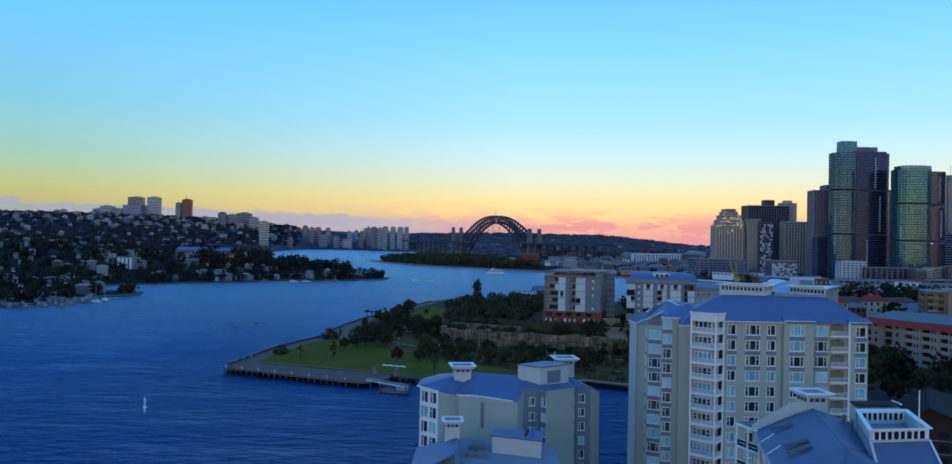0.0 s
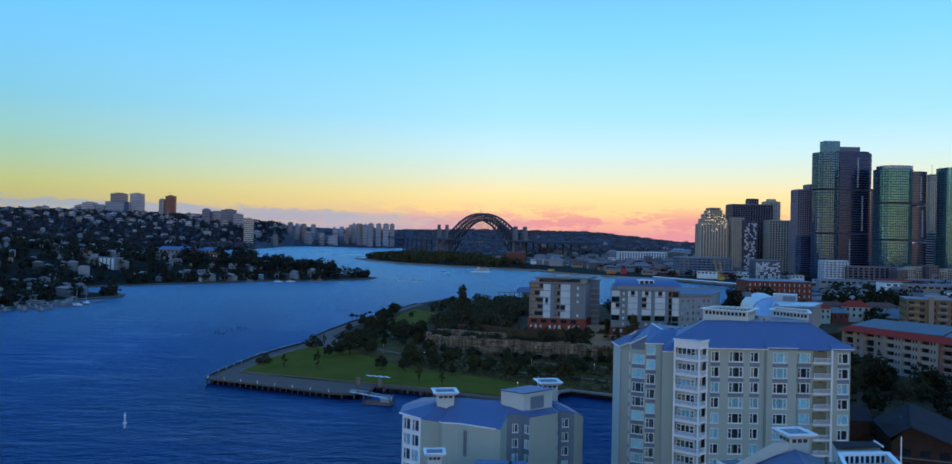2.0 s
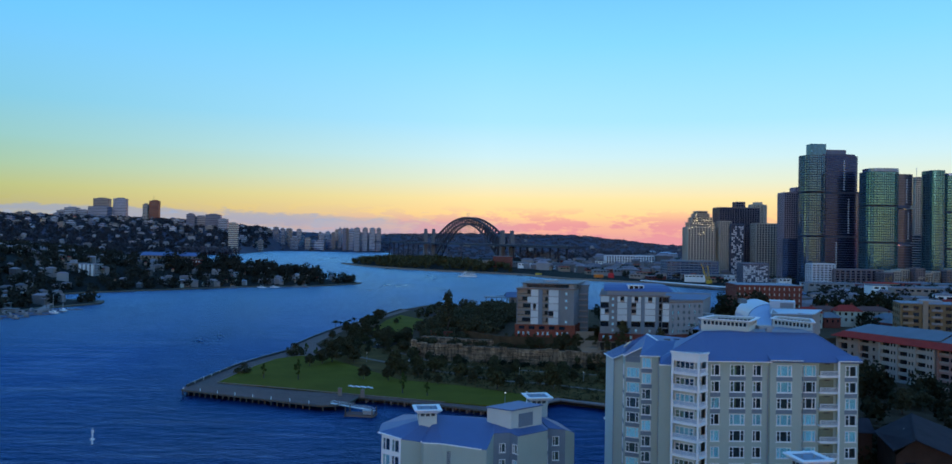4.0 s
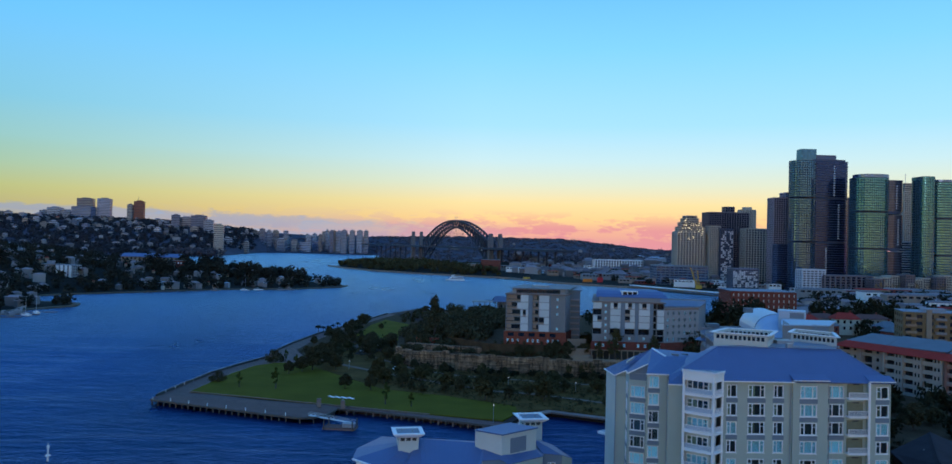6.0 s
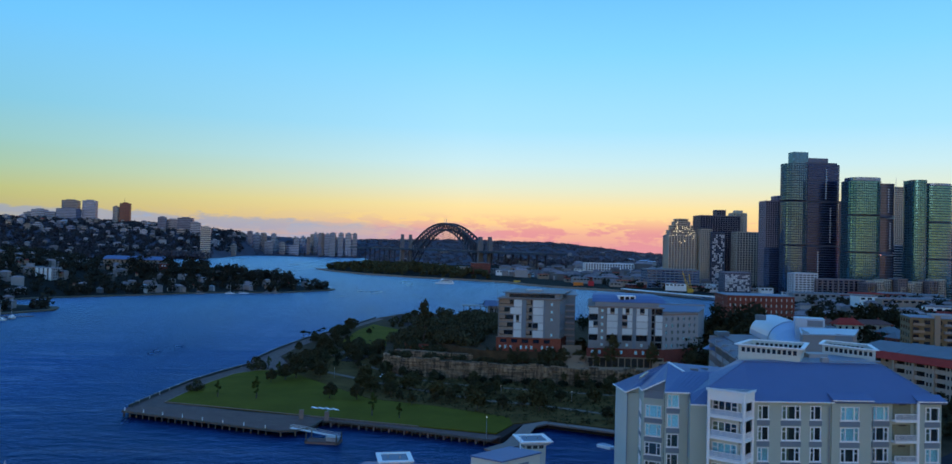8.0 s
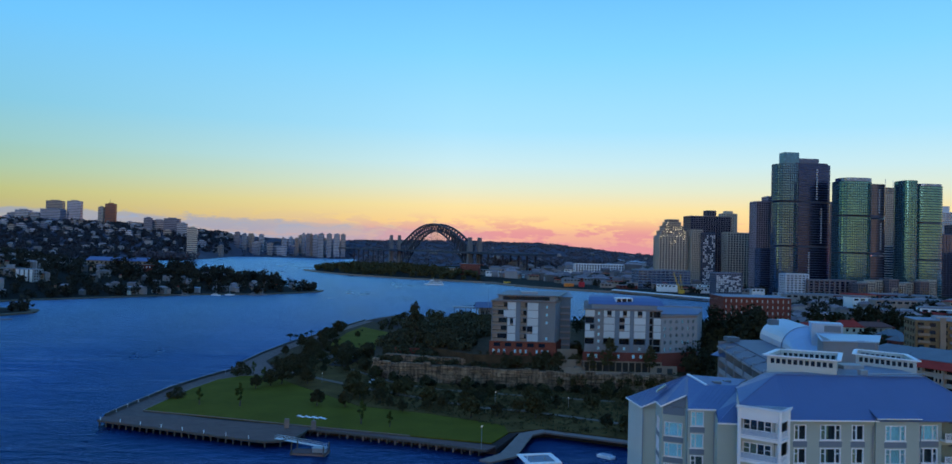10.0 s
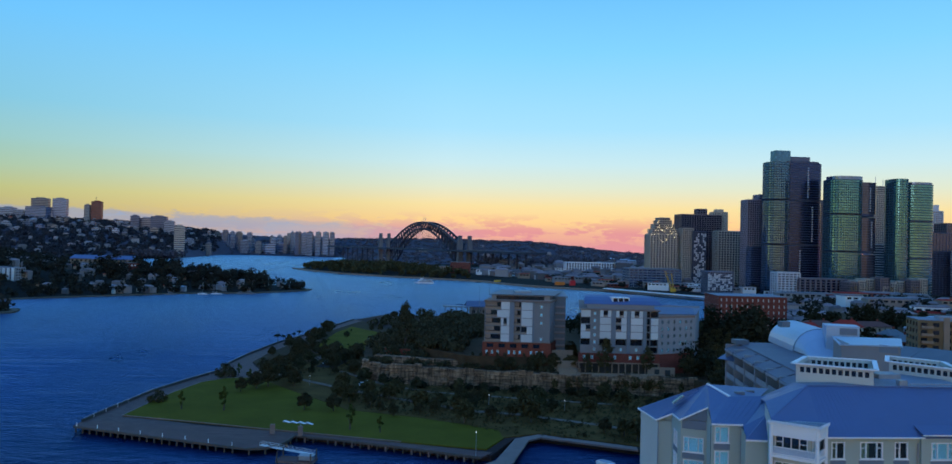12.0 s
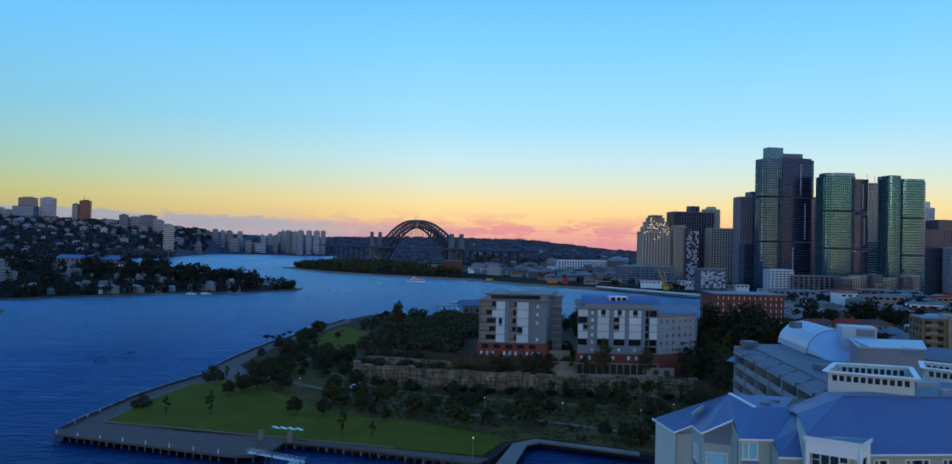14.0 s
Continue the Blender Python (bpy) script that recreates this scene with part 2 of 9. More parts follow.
M["curtain"] = surface("ochre_curtain", (0.30, 0.28, 0.16), 0.9, 0.15, 0.6, shift=0.3)
# near-black used for liners that stand in for the shade of unlit rooms
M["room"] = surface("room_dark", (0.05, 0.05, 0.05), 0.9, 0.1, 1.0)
M["steel"] = surface("painted_steel", (0.30, 0.33, 0.36), 0.5, 0.15, 1.0, metal=0.3)
M["black"] = surface("black_metal", (0.03, 0.03, 0.035), 0.5, 0.2, 1.0)
M["concrete"] = surface("concrete", (0.245, 0.172, 0.145), 0.85, 0.2, 3.0, 0.2, 0.4)
M["paving"] = tiled("stone_paving", (0.135, 0.082, 0.076), (0.55, 0.55, 0.55), 1.6, 0.8, axis="XY", gap=0.03)
M["dark_stone"] = surface("dark_wet_stone", (0.060, 0.052, 0.050), 0.8, 0.3, 2.0, 0.3, 0.4)
M["granite"] = surface("weathered_granite", (0.165, 0.15, 0.155), 0.85, 0.15, 12.0)
M["deck"] = tiled("timber_decking", (0.150, 0.083, 0.074), (0.45, 0.45, 0.45), 6.0, 0.3, axis="XY", gap=0.02)
M["pile"] = surface("wet_timber_pile", (0.10, 0.085, 0.07), 0.7, 0.35, 1.0, 0.4, 0.2)
M["lawn"] = surface("mown_grass", (0.130, 0.108, 0.013), 0.95, 0.3, 14.0, 0.5, 0.3, spec=0.05)
M["rough_grass"] = surface("rough_grass_and_mulch", (0.125, 0.074, 0.024), 0.95, 0.6, 9.0, 0.6, 0.8, spec=0.05)
M["soil"] = surface("mulch_and_shrubs", (0.085, 0.055, 0.032), 0.95, 0.45, 5.0, 0.6, 0.8, spec=0.05)
M["earth"] = surface("dry_ground", (0.11, 0.10, 0.075), 0.95, 0.35, 8.0, 0.5, 0.6)
M["asphalt"] = surface("asphalt", (0.052, 0.034, 0.031), 0.9, 0.3, 12.0, spec=0.1)
M["sandstone"] = surface("weathered_sandstone", (0.30, 0.185, 0.11), 0.95, 0.65, 3.5, 0.8, 0.7, shift=0.2)
def add_stains(m, strength=0.6):
    """Dark streaks where water has run down a rock face, and darker beds between the courses."""
    n = Nodes(m.node_tree)
    bsdf = m.node_tree.nodes["Principled BSDF"]
    base = bsdf.inputs["Base Color"].links[0].from_socket
    place = n.add("ShaderNodeNewGeometry").outputs["Position"]
    run = n.noise(n.scaled(place, (0.9, 0.9, 0.10)), 1.0, 4.0, 0.7)
    stained = n.mix(1.0, base, n.ramp(run, [(0.36, grey(1.0 - strength)), (0.58, grey(1.1))]), "MULTIPLY")
    bed = n.noise(n.scaled(place, (0.12, 0.12, 1.5)), 1.0, 4.0, 0.7)
    n.put(bsdf.inputs["Base Color"], n.mix(1.0, stained, n.ramp(bed, [(0.42, grey(0.45)), (0.52, grey(1.0)), (0.66, grey(1.2))]), "MULTIPLY"))


add_stains(M["sandstone"], 0.7)
M["roof_mix"] = surface("mixed_small_roofs", (0.185, 0.155, 0.165), 0.7, 0.2, 20.0, shift=0.6, island=True)
M["wall_mix"] = surface("mixed_small_walls", (0.24, 0.22, 0.22), 0.8, 0.15, 20.0, shift=0.6, island=True)
M["brick_red"] = tiled("red_brick", (0.23, 0.066, 0.05), (0.7, 0.65, 0.6), 0.5, 0.17, 0.85, gap=0.02)
M["brick_orange"] = tiled("orange_brick", (0.27, 0.075, 0.05), (0.75, 0.7, 0.6), 0.5, 0.2, 0.85, gap=0.02)
M["bark"] = surface("bark", (0.09, 0.07, 0.055), 0.95, 0.3, 0.5, 0.5, 0.1)
M["leaf"] = surface("dark_leaves", (0.064, 0.058, 0.030), 0.85, 0.35, 2.0, spec=0.10, shift=0.30, island=True)
# darker copy of the leaf colour with deep shade put into it
M["leaf_deep"] = surface("shade_painted_leaves", (0.030, 0.030, 0.016), 0.9, 0.35, 2.0, spec=0.06, shift=0.30, island=True)
M["brown_wall"] = surface("brown_render", (0.34, 0.255, 0.21), 0.85, 0.15, 4.0)
M["pale_tan"] = surface("pale_tan_render", (0.36, 0.30, 0.25), 0.85, 0.12, 4.0)
M["rose_wall"] = surface("rose_brick_render", (0.32, 0.17, 0.14), 0.85, 0.14, 4.0)
M["leaf_olive"] = surface("olive_leaves", (0.078, 0.066, 0.028), 0.85, 0.35, 2.0, spec=0.10, shift=0.30, island=True)
M["leaf_bright"] = surface("fresh_leaves", (0.066, 0.078, 0.018), 0.85, 0.35, 2.0, spec=0.10, shift=0.3, island=True)
M["wood_far"] = surface("far_foliage", (0.034, 0.034, 0.026), 0.9, 0.4, 25.0, spec=0.08, shift=0.35, island=True)
# distance haze is mixed into these three colours, bluer than wood_far
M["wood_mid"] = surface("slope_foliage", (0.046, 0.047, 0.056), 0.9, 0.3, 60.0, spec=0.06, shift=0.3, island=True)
M["wood_haze"] = surface("haze_tinted_foliage", (0.115, 0.105, 0.125), 0.9, 0.3, 60.0, spec=0.1, shift=0.3, island=True)
M["hill_haze"] = surface("haze_tinted_hill", (0.078, 0.078, 0.104), 0.95, 0.3, 120.0, spec=0.05)
M["hill"] = surface("wooded_hill", (0.028, 0.028, 0.024), 0.95, 0.5, 90.0, 0.5, 12.0, spec=0.05)
M["grey_wall"] = surface("grey_render", (0.30, 0.30, 0.32), 0.8, 0.12, 4.0)
M["taupe"] = surface("taupe_cladding", (0.24, 0.235, 0.24), 0.75, 0.12, 4.0)
M["grey_clad"] = surface("grey_cladding", (0.215, 0.215, 0.225), 0.75, 0.14, 4.0)
M["tile_brown"] = surface("brown_roof_tile", (0.13, 0.055, 0.045), 0.85, 0.25, 3.0, 0.3, 0.3)
M["terrace_grey"] = surface("mauve_grey_sheet", (0.125, 0.125, 0.165), 0.6, 0.15, 3.0)
M["panel"] = surface("white_shutter_panel", (0.60, 0.64, 0.66), 0.5, 0.06, 2.0, shift=0.08)
M["red_roof"] = surface("terracotta_roof", (0.34, 0.045, 0.035), 0.9, 0.25, 3.0, 0.3, 0.3, spec=0.1)
M["grey_roof"] = surface("weathered_grey_roof", (0.13, 0.155, 0.18), 0.6, 0.18, 5.0)
M["ochre_wall"] = surface("ochre_render", (0.20, 0.13, 0.065), 0.85, 0.12, 3.0)
M["tan_wall"] = surface("tan_render", (0.30, 0.22, 0.16), 0.85, 0.12, 3.0)
M["far_pale"] = surface("far_pale_render", (0.30, 0.31, 0.35), 0.8, 0.15, 30.0, shift=0.3)
M["far_tan"] = surface("far_tan_render", (0.27, 0.23, 0.20), 0.8, 0.15, 30.0, shift=0.3)
M["far_blue"] = surface("far_blue_render", (0.14, 0.17, 0.25), 0.6, 0.15, 30.0, shift=0.3)
M["roof_deep"] = surface("deep_blue_roof", (0.085, 0.13, 0.23), 0.6, 0.15, 5.0)
M["dark_brick"] = surface("dark_brown_brick", (0.062, 0.036, 0.028), 0.95, 0.3, 3.0, spec=0.1)
M["dark_slate"] = surface("dark_slate_roof", (0.040, 0.038, 0.046), 0.9, 0.3, 4.0, spec=0.05)
M["gravel"] = surface("pale_gravel", (0.19, 0.15, 0.12), 0.95, 0.3, 3.0, 0.4, 0.2, spec=0.05)
M["lamp"] = light_source("lit_lamp", (1.0, 0.93, 0.8), 0.6)
# glowing colour that stands in for sunset reflected in window panes
M["lit"] = light_source("lit_window", (1.0, 0.72, 0.25), 1.4)


# ---- mesh helpers ----
class Shape:
    """Collects faces; part() turns it into one mesh object."""

    def __init__(self):
        self.v, self.f = [], []

    def face(self, *pts):
        k = len(self.v)
        self.v += [tuple(p) for p in pts]
        self.f.append(tuple(range(k, k + len(pts))))
        return self

    def box(self, x0, y0, z0, x1, y1, z1, m=None):
        c = [(x0, y0, z0), (x1, y0, z0), (x1, y1, z0), (x0, y1, z0), (x0, y0, z1), (x1, y0, z1), (x1, y1, z1), (x0, y1, z1)]
        if m is not None:
            c = [tuple(m @ Vector(p)) for p in c]
        k = len(self.v)
        self.v += c
        self.f += [tuple(k + i for i in q) for q in ((0, 3, 2, 1), (4, 5, 6, 7), (0, 1, 5, 4), (1, 2, 6, 5), (2, 3, 7, 6), (3, 0, 4, 7))]
        return self

    def prism(self, poly, z0, z1, grow=0.0):
        """An upright prism over a plan; grow widens its top about the middle."""
        n, k = len(poly), len(self.v)
        cx, cy = sum(p[0] for p in poly) / n, sum(p[1] for p in poly) / n
        self.v += [(p[0], p[1], z0) for p in poly]
        self.v += [(p[0] + (p[0] - cx) * grow, p[1] + (p[1] - cy) * grow, z1) for p in poly]
        self.f.append(tuple(k + i for i in range(n))[::-1])
        self.f.append(tuple(k + n + i for i in range(n)))
        self.f += [(k + i, k + (i + 1) % n, k + n + (i + 1) % n, k + n + i) for i in range(n)]
        return self

    def tube(self, p, q, r0, r1=None, n=6):
        r1 = r0 if r1 is None else r1
        p, q = Vector(p), Vector(q)
        turn = (q - p).to_track_quat("Z", "Y")
        k = len(self.v)
        for c, r in ((p, r0), (q, r1)):
            for i in range(n):
                a = 2 * math.pi * i / n
                self.v.append(tuple(c + turn @ Vector((r * math.cos(a), r * math.sin(a), 0))))
        self.f += [(k + i, k + (i + 1) % n, k + n + (i + 1) % n, k + n + i) for i in range(n)]
        self.f += [tuple(k + i for i in range(n))[::-1], tuple(k + n + i for i in range(n))]
        return self

    def beam(self, p, q, w, h):
        """A square bar from p to q."""
        p, q = Vector(p), Vector(q)
        m = Matrix.Translation(p) @ (q - p).to_track_quat("X", "Z").to_matrix().to_4x4()
        return self.box(0, -w / 2, -h / 2, (q - p).length, w / 2, h / 2, m)

    def slab(self, pts, t):
        """A plate of thickness t below a loop of points."""
        n, k = len(pts), len(self.v)
        self.v += [tuple(p) for p in pts] + [(p[0], p[1], p[2] - t) for p in pts]
        self.f.append(tuple(k + i for i in range(n)))
        self.f.append(tuple(k + n + i for i in range(n))[::-1])
        self.f += [(k + i, k + n + i, k + n + (i + 1) % n, k + (i + 1) % n) for i in range(n)]
        return self

    def facade(self, a, b, z0, z1, holes=(), reveal=0.2):
        """A wall face from a to b in plan, outside on the right hand, with openings (u0, u1, w0, w1) that have reveals."""
        m, length = wall_frame(a, b), math.dist(a, b)
        us = sorted({0.0, length, *(h[0] for h in holes), *(h[1] for h in holes)})
        ws = sorted({z0, z1, *(h[2] for h in holes), *(h[3] for h in holes)})
        for u0, u1 in zip(us, us[1:]):
            run = None
            for w0, w1 in zip(ws, ws[1:]):
                um, wm = (u0 + u1) / 2, (w0 + w1) / 2
                open_here = any(h[0] < um < h[1] and h[2] < wm < h[3] for h in holes)
                if not open_here:
                    run = (run[0], w1) if run else (w0, w1)
                if (open_here or w1 == ws[-1]) and run:
                    self.face(*(m @ Vector(p) for p in ((u0, 0, run[0]), (u1, 0, run[0]), (u1, 0, run[1]), (u0, 0, run[1]))))
                    run = None
        for u0, u1, w0, w1 in holes:
            d = reveal
            for q in (((u0, 0, w0), (u0, d, w0), (u0, d, w1), (u0, 0, w1)), ((u1, 0, w0), (u1, 0, w1), (u1, d, w1), (u1, d, w0)),
                      ((u0, 0, w0), (u1, 0, w0), (u1, d, w0), (u0, d, w0)), ((u0, 0, w1), (u0, d, w1), (u1, d, w1), (u1, 0, w1))):
                self.face(*(m @ Vector(p) for p in q))
        return self

    def lattice(self, us, ws, solid, y0, y1):
        """One connected frame: the cells (i, j) of the grid us by ws for which solid(i, j) holds, from depth y0 to y1."""
        seen = {}

        def at(i, j, y):
            if (i, j, y) not in seen:
                seen[i, j, y] = len(self.v)
                self.v.append((us[i], y, ws[j]))
            return seen[i, j, y]

        nu, nw = len(us) - 1, len(ws) - 1
        for i in range(nu):
            for j in range(nw):
                if not solid(i, j):
                    continue
                self.f.append((at(i, j, y0), at(i + 1, j, y0), at(i + 1, j + 1, y0), at(i, j + 1, y0)))
                self.f.append((at(i, j, y1), at(i, j + 1, y1), at(i + 1, j + 1, y1), at(i + 1, j, y1)))
                for di, dj, p, q in ((-1, 0, (i, j + 1), (i, j)), (1, 0, (i + 1, j), (i + 1, j + 1)), (0, -1, (i, j), (i + 1, j)), (0, 1, (i + 1, j + 1), (i, j + 1))):
                    if not (0 <= i + di < nu and 0 <= j + dj < nw and solid(i + di, j + dj)):
                        self.f.append((at(*p, y0), at(*p, y1), at(*q, y1), at(*q, y0)))
        return self

    def mesh(self, name, *mats):
        me = bpy.data.meshes.new(name)
        me.from_pydata(self.v, [], self.f)
        for mt in mats:
            me.materials.append(mt)
        me.update()
        return me


def wall_frame(a, b, z=0.0):
    """Local axes of a wall from a to b: x along it, y into the building, z up."""
    d = Vector((b[0] - a[0], b[1] - a[1], 0)).normalized()
    m = Matrix((d, Vector((-d.y, d.x, 0)), (0, 0, 1))).transposed().to_4x4()
    m.translation = (a[0], a[1], z)
    return m


def thing(name, at, label, category, group="", kind=""):
    ob = new(name)
    ob.location = at
    ob.empty_display_size = 0.5
    return tagged(ob, label, category, group, kind)


def part(name, shape, material, parent=None, label="", kind=""):
    """One mesh object in world coordinates under a thing or a part."""
    me = shape if isinstance(shape, bpy.types.Mesh) else shape.mesh(name, material)
    ob = new(name, me)
    if parent is not None:
        hang(ob, parent)
    if label or kind:
        tagged(ob, label, kind=kind)
    return ob


def hang(ob, parent):
    root = parent.parent
    base = parent.matrix_basis.inverted()
    if root is not None:
        base = base @ Matrix.Translation(-root.location) if parent.type == "EMPTY" else base
    ob.parent = parent
    ob.matrix_parent_inverse = base
    return ob


def structure(name, shape, material, label, category):
    return tagged(part(name, shape, material), label, category, kind="structure")


WINDOWS = {}


def window_meshes(w, h, bars, sill, frame_mat):
    """Frame with mullions, pane, blind and curtain for one size of window, made once."""
    key = (w, h, bars, sill, frame_mat.name)
    if key not in WINDOWS:
        t = 0.12
        cuts = {1: (0.38,), 2: (0.26, 0.74)}.get(bars, tuple(i / (bars + 1) for i in range(1, bars + 1)))
        us = [-0.12, 0.0, t] + [w * c + o for c in cuts for o in (-0.055, 0.055)] + [w - t, w, w + 0.12]
        ws = [-0.1, 0.0, t, h * 0.62, h * 0.62 + 0.07, h - t, h]
        upright = {1, len(us) - 3} | {3 + 2 * i for i in range(len(cuts))}
        sides = {2, len(us) - 4} if bars > 1 else ({2} if bars else set())

        def solid(i, j):
            if j == 0:
                return sill
            if i == 0 or i == len(us) - 2:
                return False
            return j in (1, 5) or i in upright or (j == 3 and h > 1.2 and i in sides)

        fr = Shape().lattice(us, ws, solid, -0.05, 0.12)
        gl = Shape().box(0.05, 0.10, 0.05, w - 0.05, 0.115, h - 0.05)
        bl = Shape().box(0.02, 0.30, h * 0.02, w - 0.02, 0.33, h * 0.98)
        half = Shape().box(0.02, 0.30, 0.02, w * 0.45, 0.36, h - 0.02)
        WINDOWS[key] = (fr.mesh("window", frame_mat), gl.mesh("pane", M["pane"]), bl.mesh("blind", M["blind"]), half.mesh("curtain", M["curtain"]))
    return WINDOWS[key]


dice = random.Random(11)


def window(parent, a, b, u, z, w, h, bars=1, sill=True, inside=None, frame_mat=None):
    """A window in the wall a-b, its lower left corner u along it at height z."""
    fr, gl, bl, cu = window_meshes(w, h, bars, sill, frame_mat or M["white"])
    m = wall_frame(a, b, z) @ Matrix.Translation((u, 0, 0))
    ob = new("window", fr)
    hang(ob, parent)
    ob.matrix_basis = m
    pane = new("pane", gl)
    pane.parent = ob
    pane.visible_shadow = False
    r = dice.random() if inside is None else inside
    if r < 0.44:
        new("blind", bl).parent = ob
    elif r < 0.62:
        new("curtain", cu).parent = ob
    return ob


def roof_seams(loop, low_a, low_b, high_a, high_b, step=0.6):
    """Raised seams from the eave low_a-low_b up to high_a-high_b."""
    s = Shape()
    la, lb, ha, hb = Vector(low_a), Vector(low_b), Vector(high_a), Vector(high_b)
    n = max(2, int((lb - la).length / step))
    for i in range(1, n):
        p, q = la.lerp(lb, i / n), ha.lerp(hb, i / n)
        if (q - p).length > 0.5:
            s.beam(p, q, 0.04, 0.05)
    return s


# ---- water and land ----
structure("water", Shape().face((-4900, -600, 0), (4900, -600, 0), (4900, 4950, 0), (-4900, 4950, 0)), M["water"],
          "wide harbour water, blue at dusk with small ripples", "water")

LAND = [(-16, -500), (-16, 172), (28, 172), (33, 180), (60, 216), (80, 242), (86, 290), (74, 300), (46, 315), (36, 311), (27, 292.2),
        (0, 304.2), (-26, 315.0), (-34, 318.0), (-60, 325.0), (-96, 331), (-106.8, 332), (-104.5, 356), (-101, 385), (-94.5, 411), (-86.5, 436), (-87, 462), (-84, 494), (-76, 545), (-64, 590), (-40, 697), (-20, 745), (60, 750), (130, 690),
        (190, 640), (260, 700), (330, 800), (420, 900), (480, 990), (700, 1040), (1500, 1040), (1500, -500)]
structure("ground", Shape().prism(LAND, -3, 1.9), M["asphalt"], "dark paved ground along the waterfront", "ground")
PLATEAU = [(-18, 420), (-8, 412), (13, 405), (38.6, 398), (61, 392), (76, 388), (101, 385), (124, 382), (132, 340), (136, 300), (120, 270), (150, 200), (260, 120),
           (1450, 120), (1450, 1010), (490, 970), (262, 680), (190, 620), (100, 640), (20, 620), (0, 560), (-20, 480)]
structure("ground_upper", Shape().prism(PLATEAU, 0, 9.8), M["soil"], "dark earth and undergrowth on the upper terrace", "ground")
UPPER = [(28, 407), (70, 402), (74, 412), (92, 470), (60, 560), (20, 560), (6, 470), (10, 430)]
structure("ground_terrace", Shape().prism(UPPER, 9, 15.3), M["soil"], "planted terrace above the sandstone cliff", "ground")
HILL = [(172, 372), (186, 380), (260, 300), (1300, 300), (1300, 640), (330, 640), (262, 540), (215, 470)]
structure("ground_hill", Shape().prism(HILL, 9, 20.0, -0.02), M["soil"], "dark wooded rise behind the apartment blocks", "ground")

# ---- sandstone cliff: courses of rough blocks ----
cliff = tagged(part("cliff_face", Shape().prism([(-18.4, 420), (-8.2, 411.4), (13, 404.4), (38.6, 397.4), (61, 391.4), (76, 387.4), (101, 384.4), (124, 381.6),
                                                  (124, 383), (101, 386), (76, 389), (61, 393), (38.6, 399), (13, 406), (-8, 413), (-17, 421)], 1.5, 10.0), M["sandstone"]),
               "weathered sandstone cliff of rough cut blocks", "cliff", kind="structure")


# ---- the main apartment tower ----
STOREY = 2.9


def balcony_rail(length, h=0.95):
    """White balustrade along x: top and bottom rail, close bars and end posts."""
    s = Shape()
    s.box(0, -0.04, h - 0.08, length, 0.04, h).box(0, -0.03, 0.08, length, 0.03, 0.16)
    n = max(4, int(length / 0.16))
    for i in range(n + 1):
        x = length * i / n
        w = 0.05 if i in (0, n) else 0.022
        s.box(x - w, -w * 0.8, 0.0, x + w, w * 0.8, h)
    return s


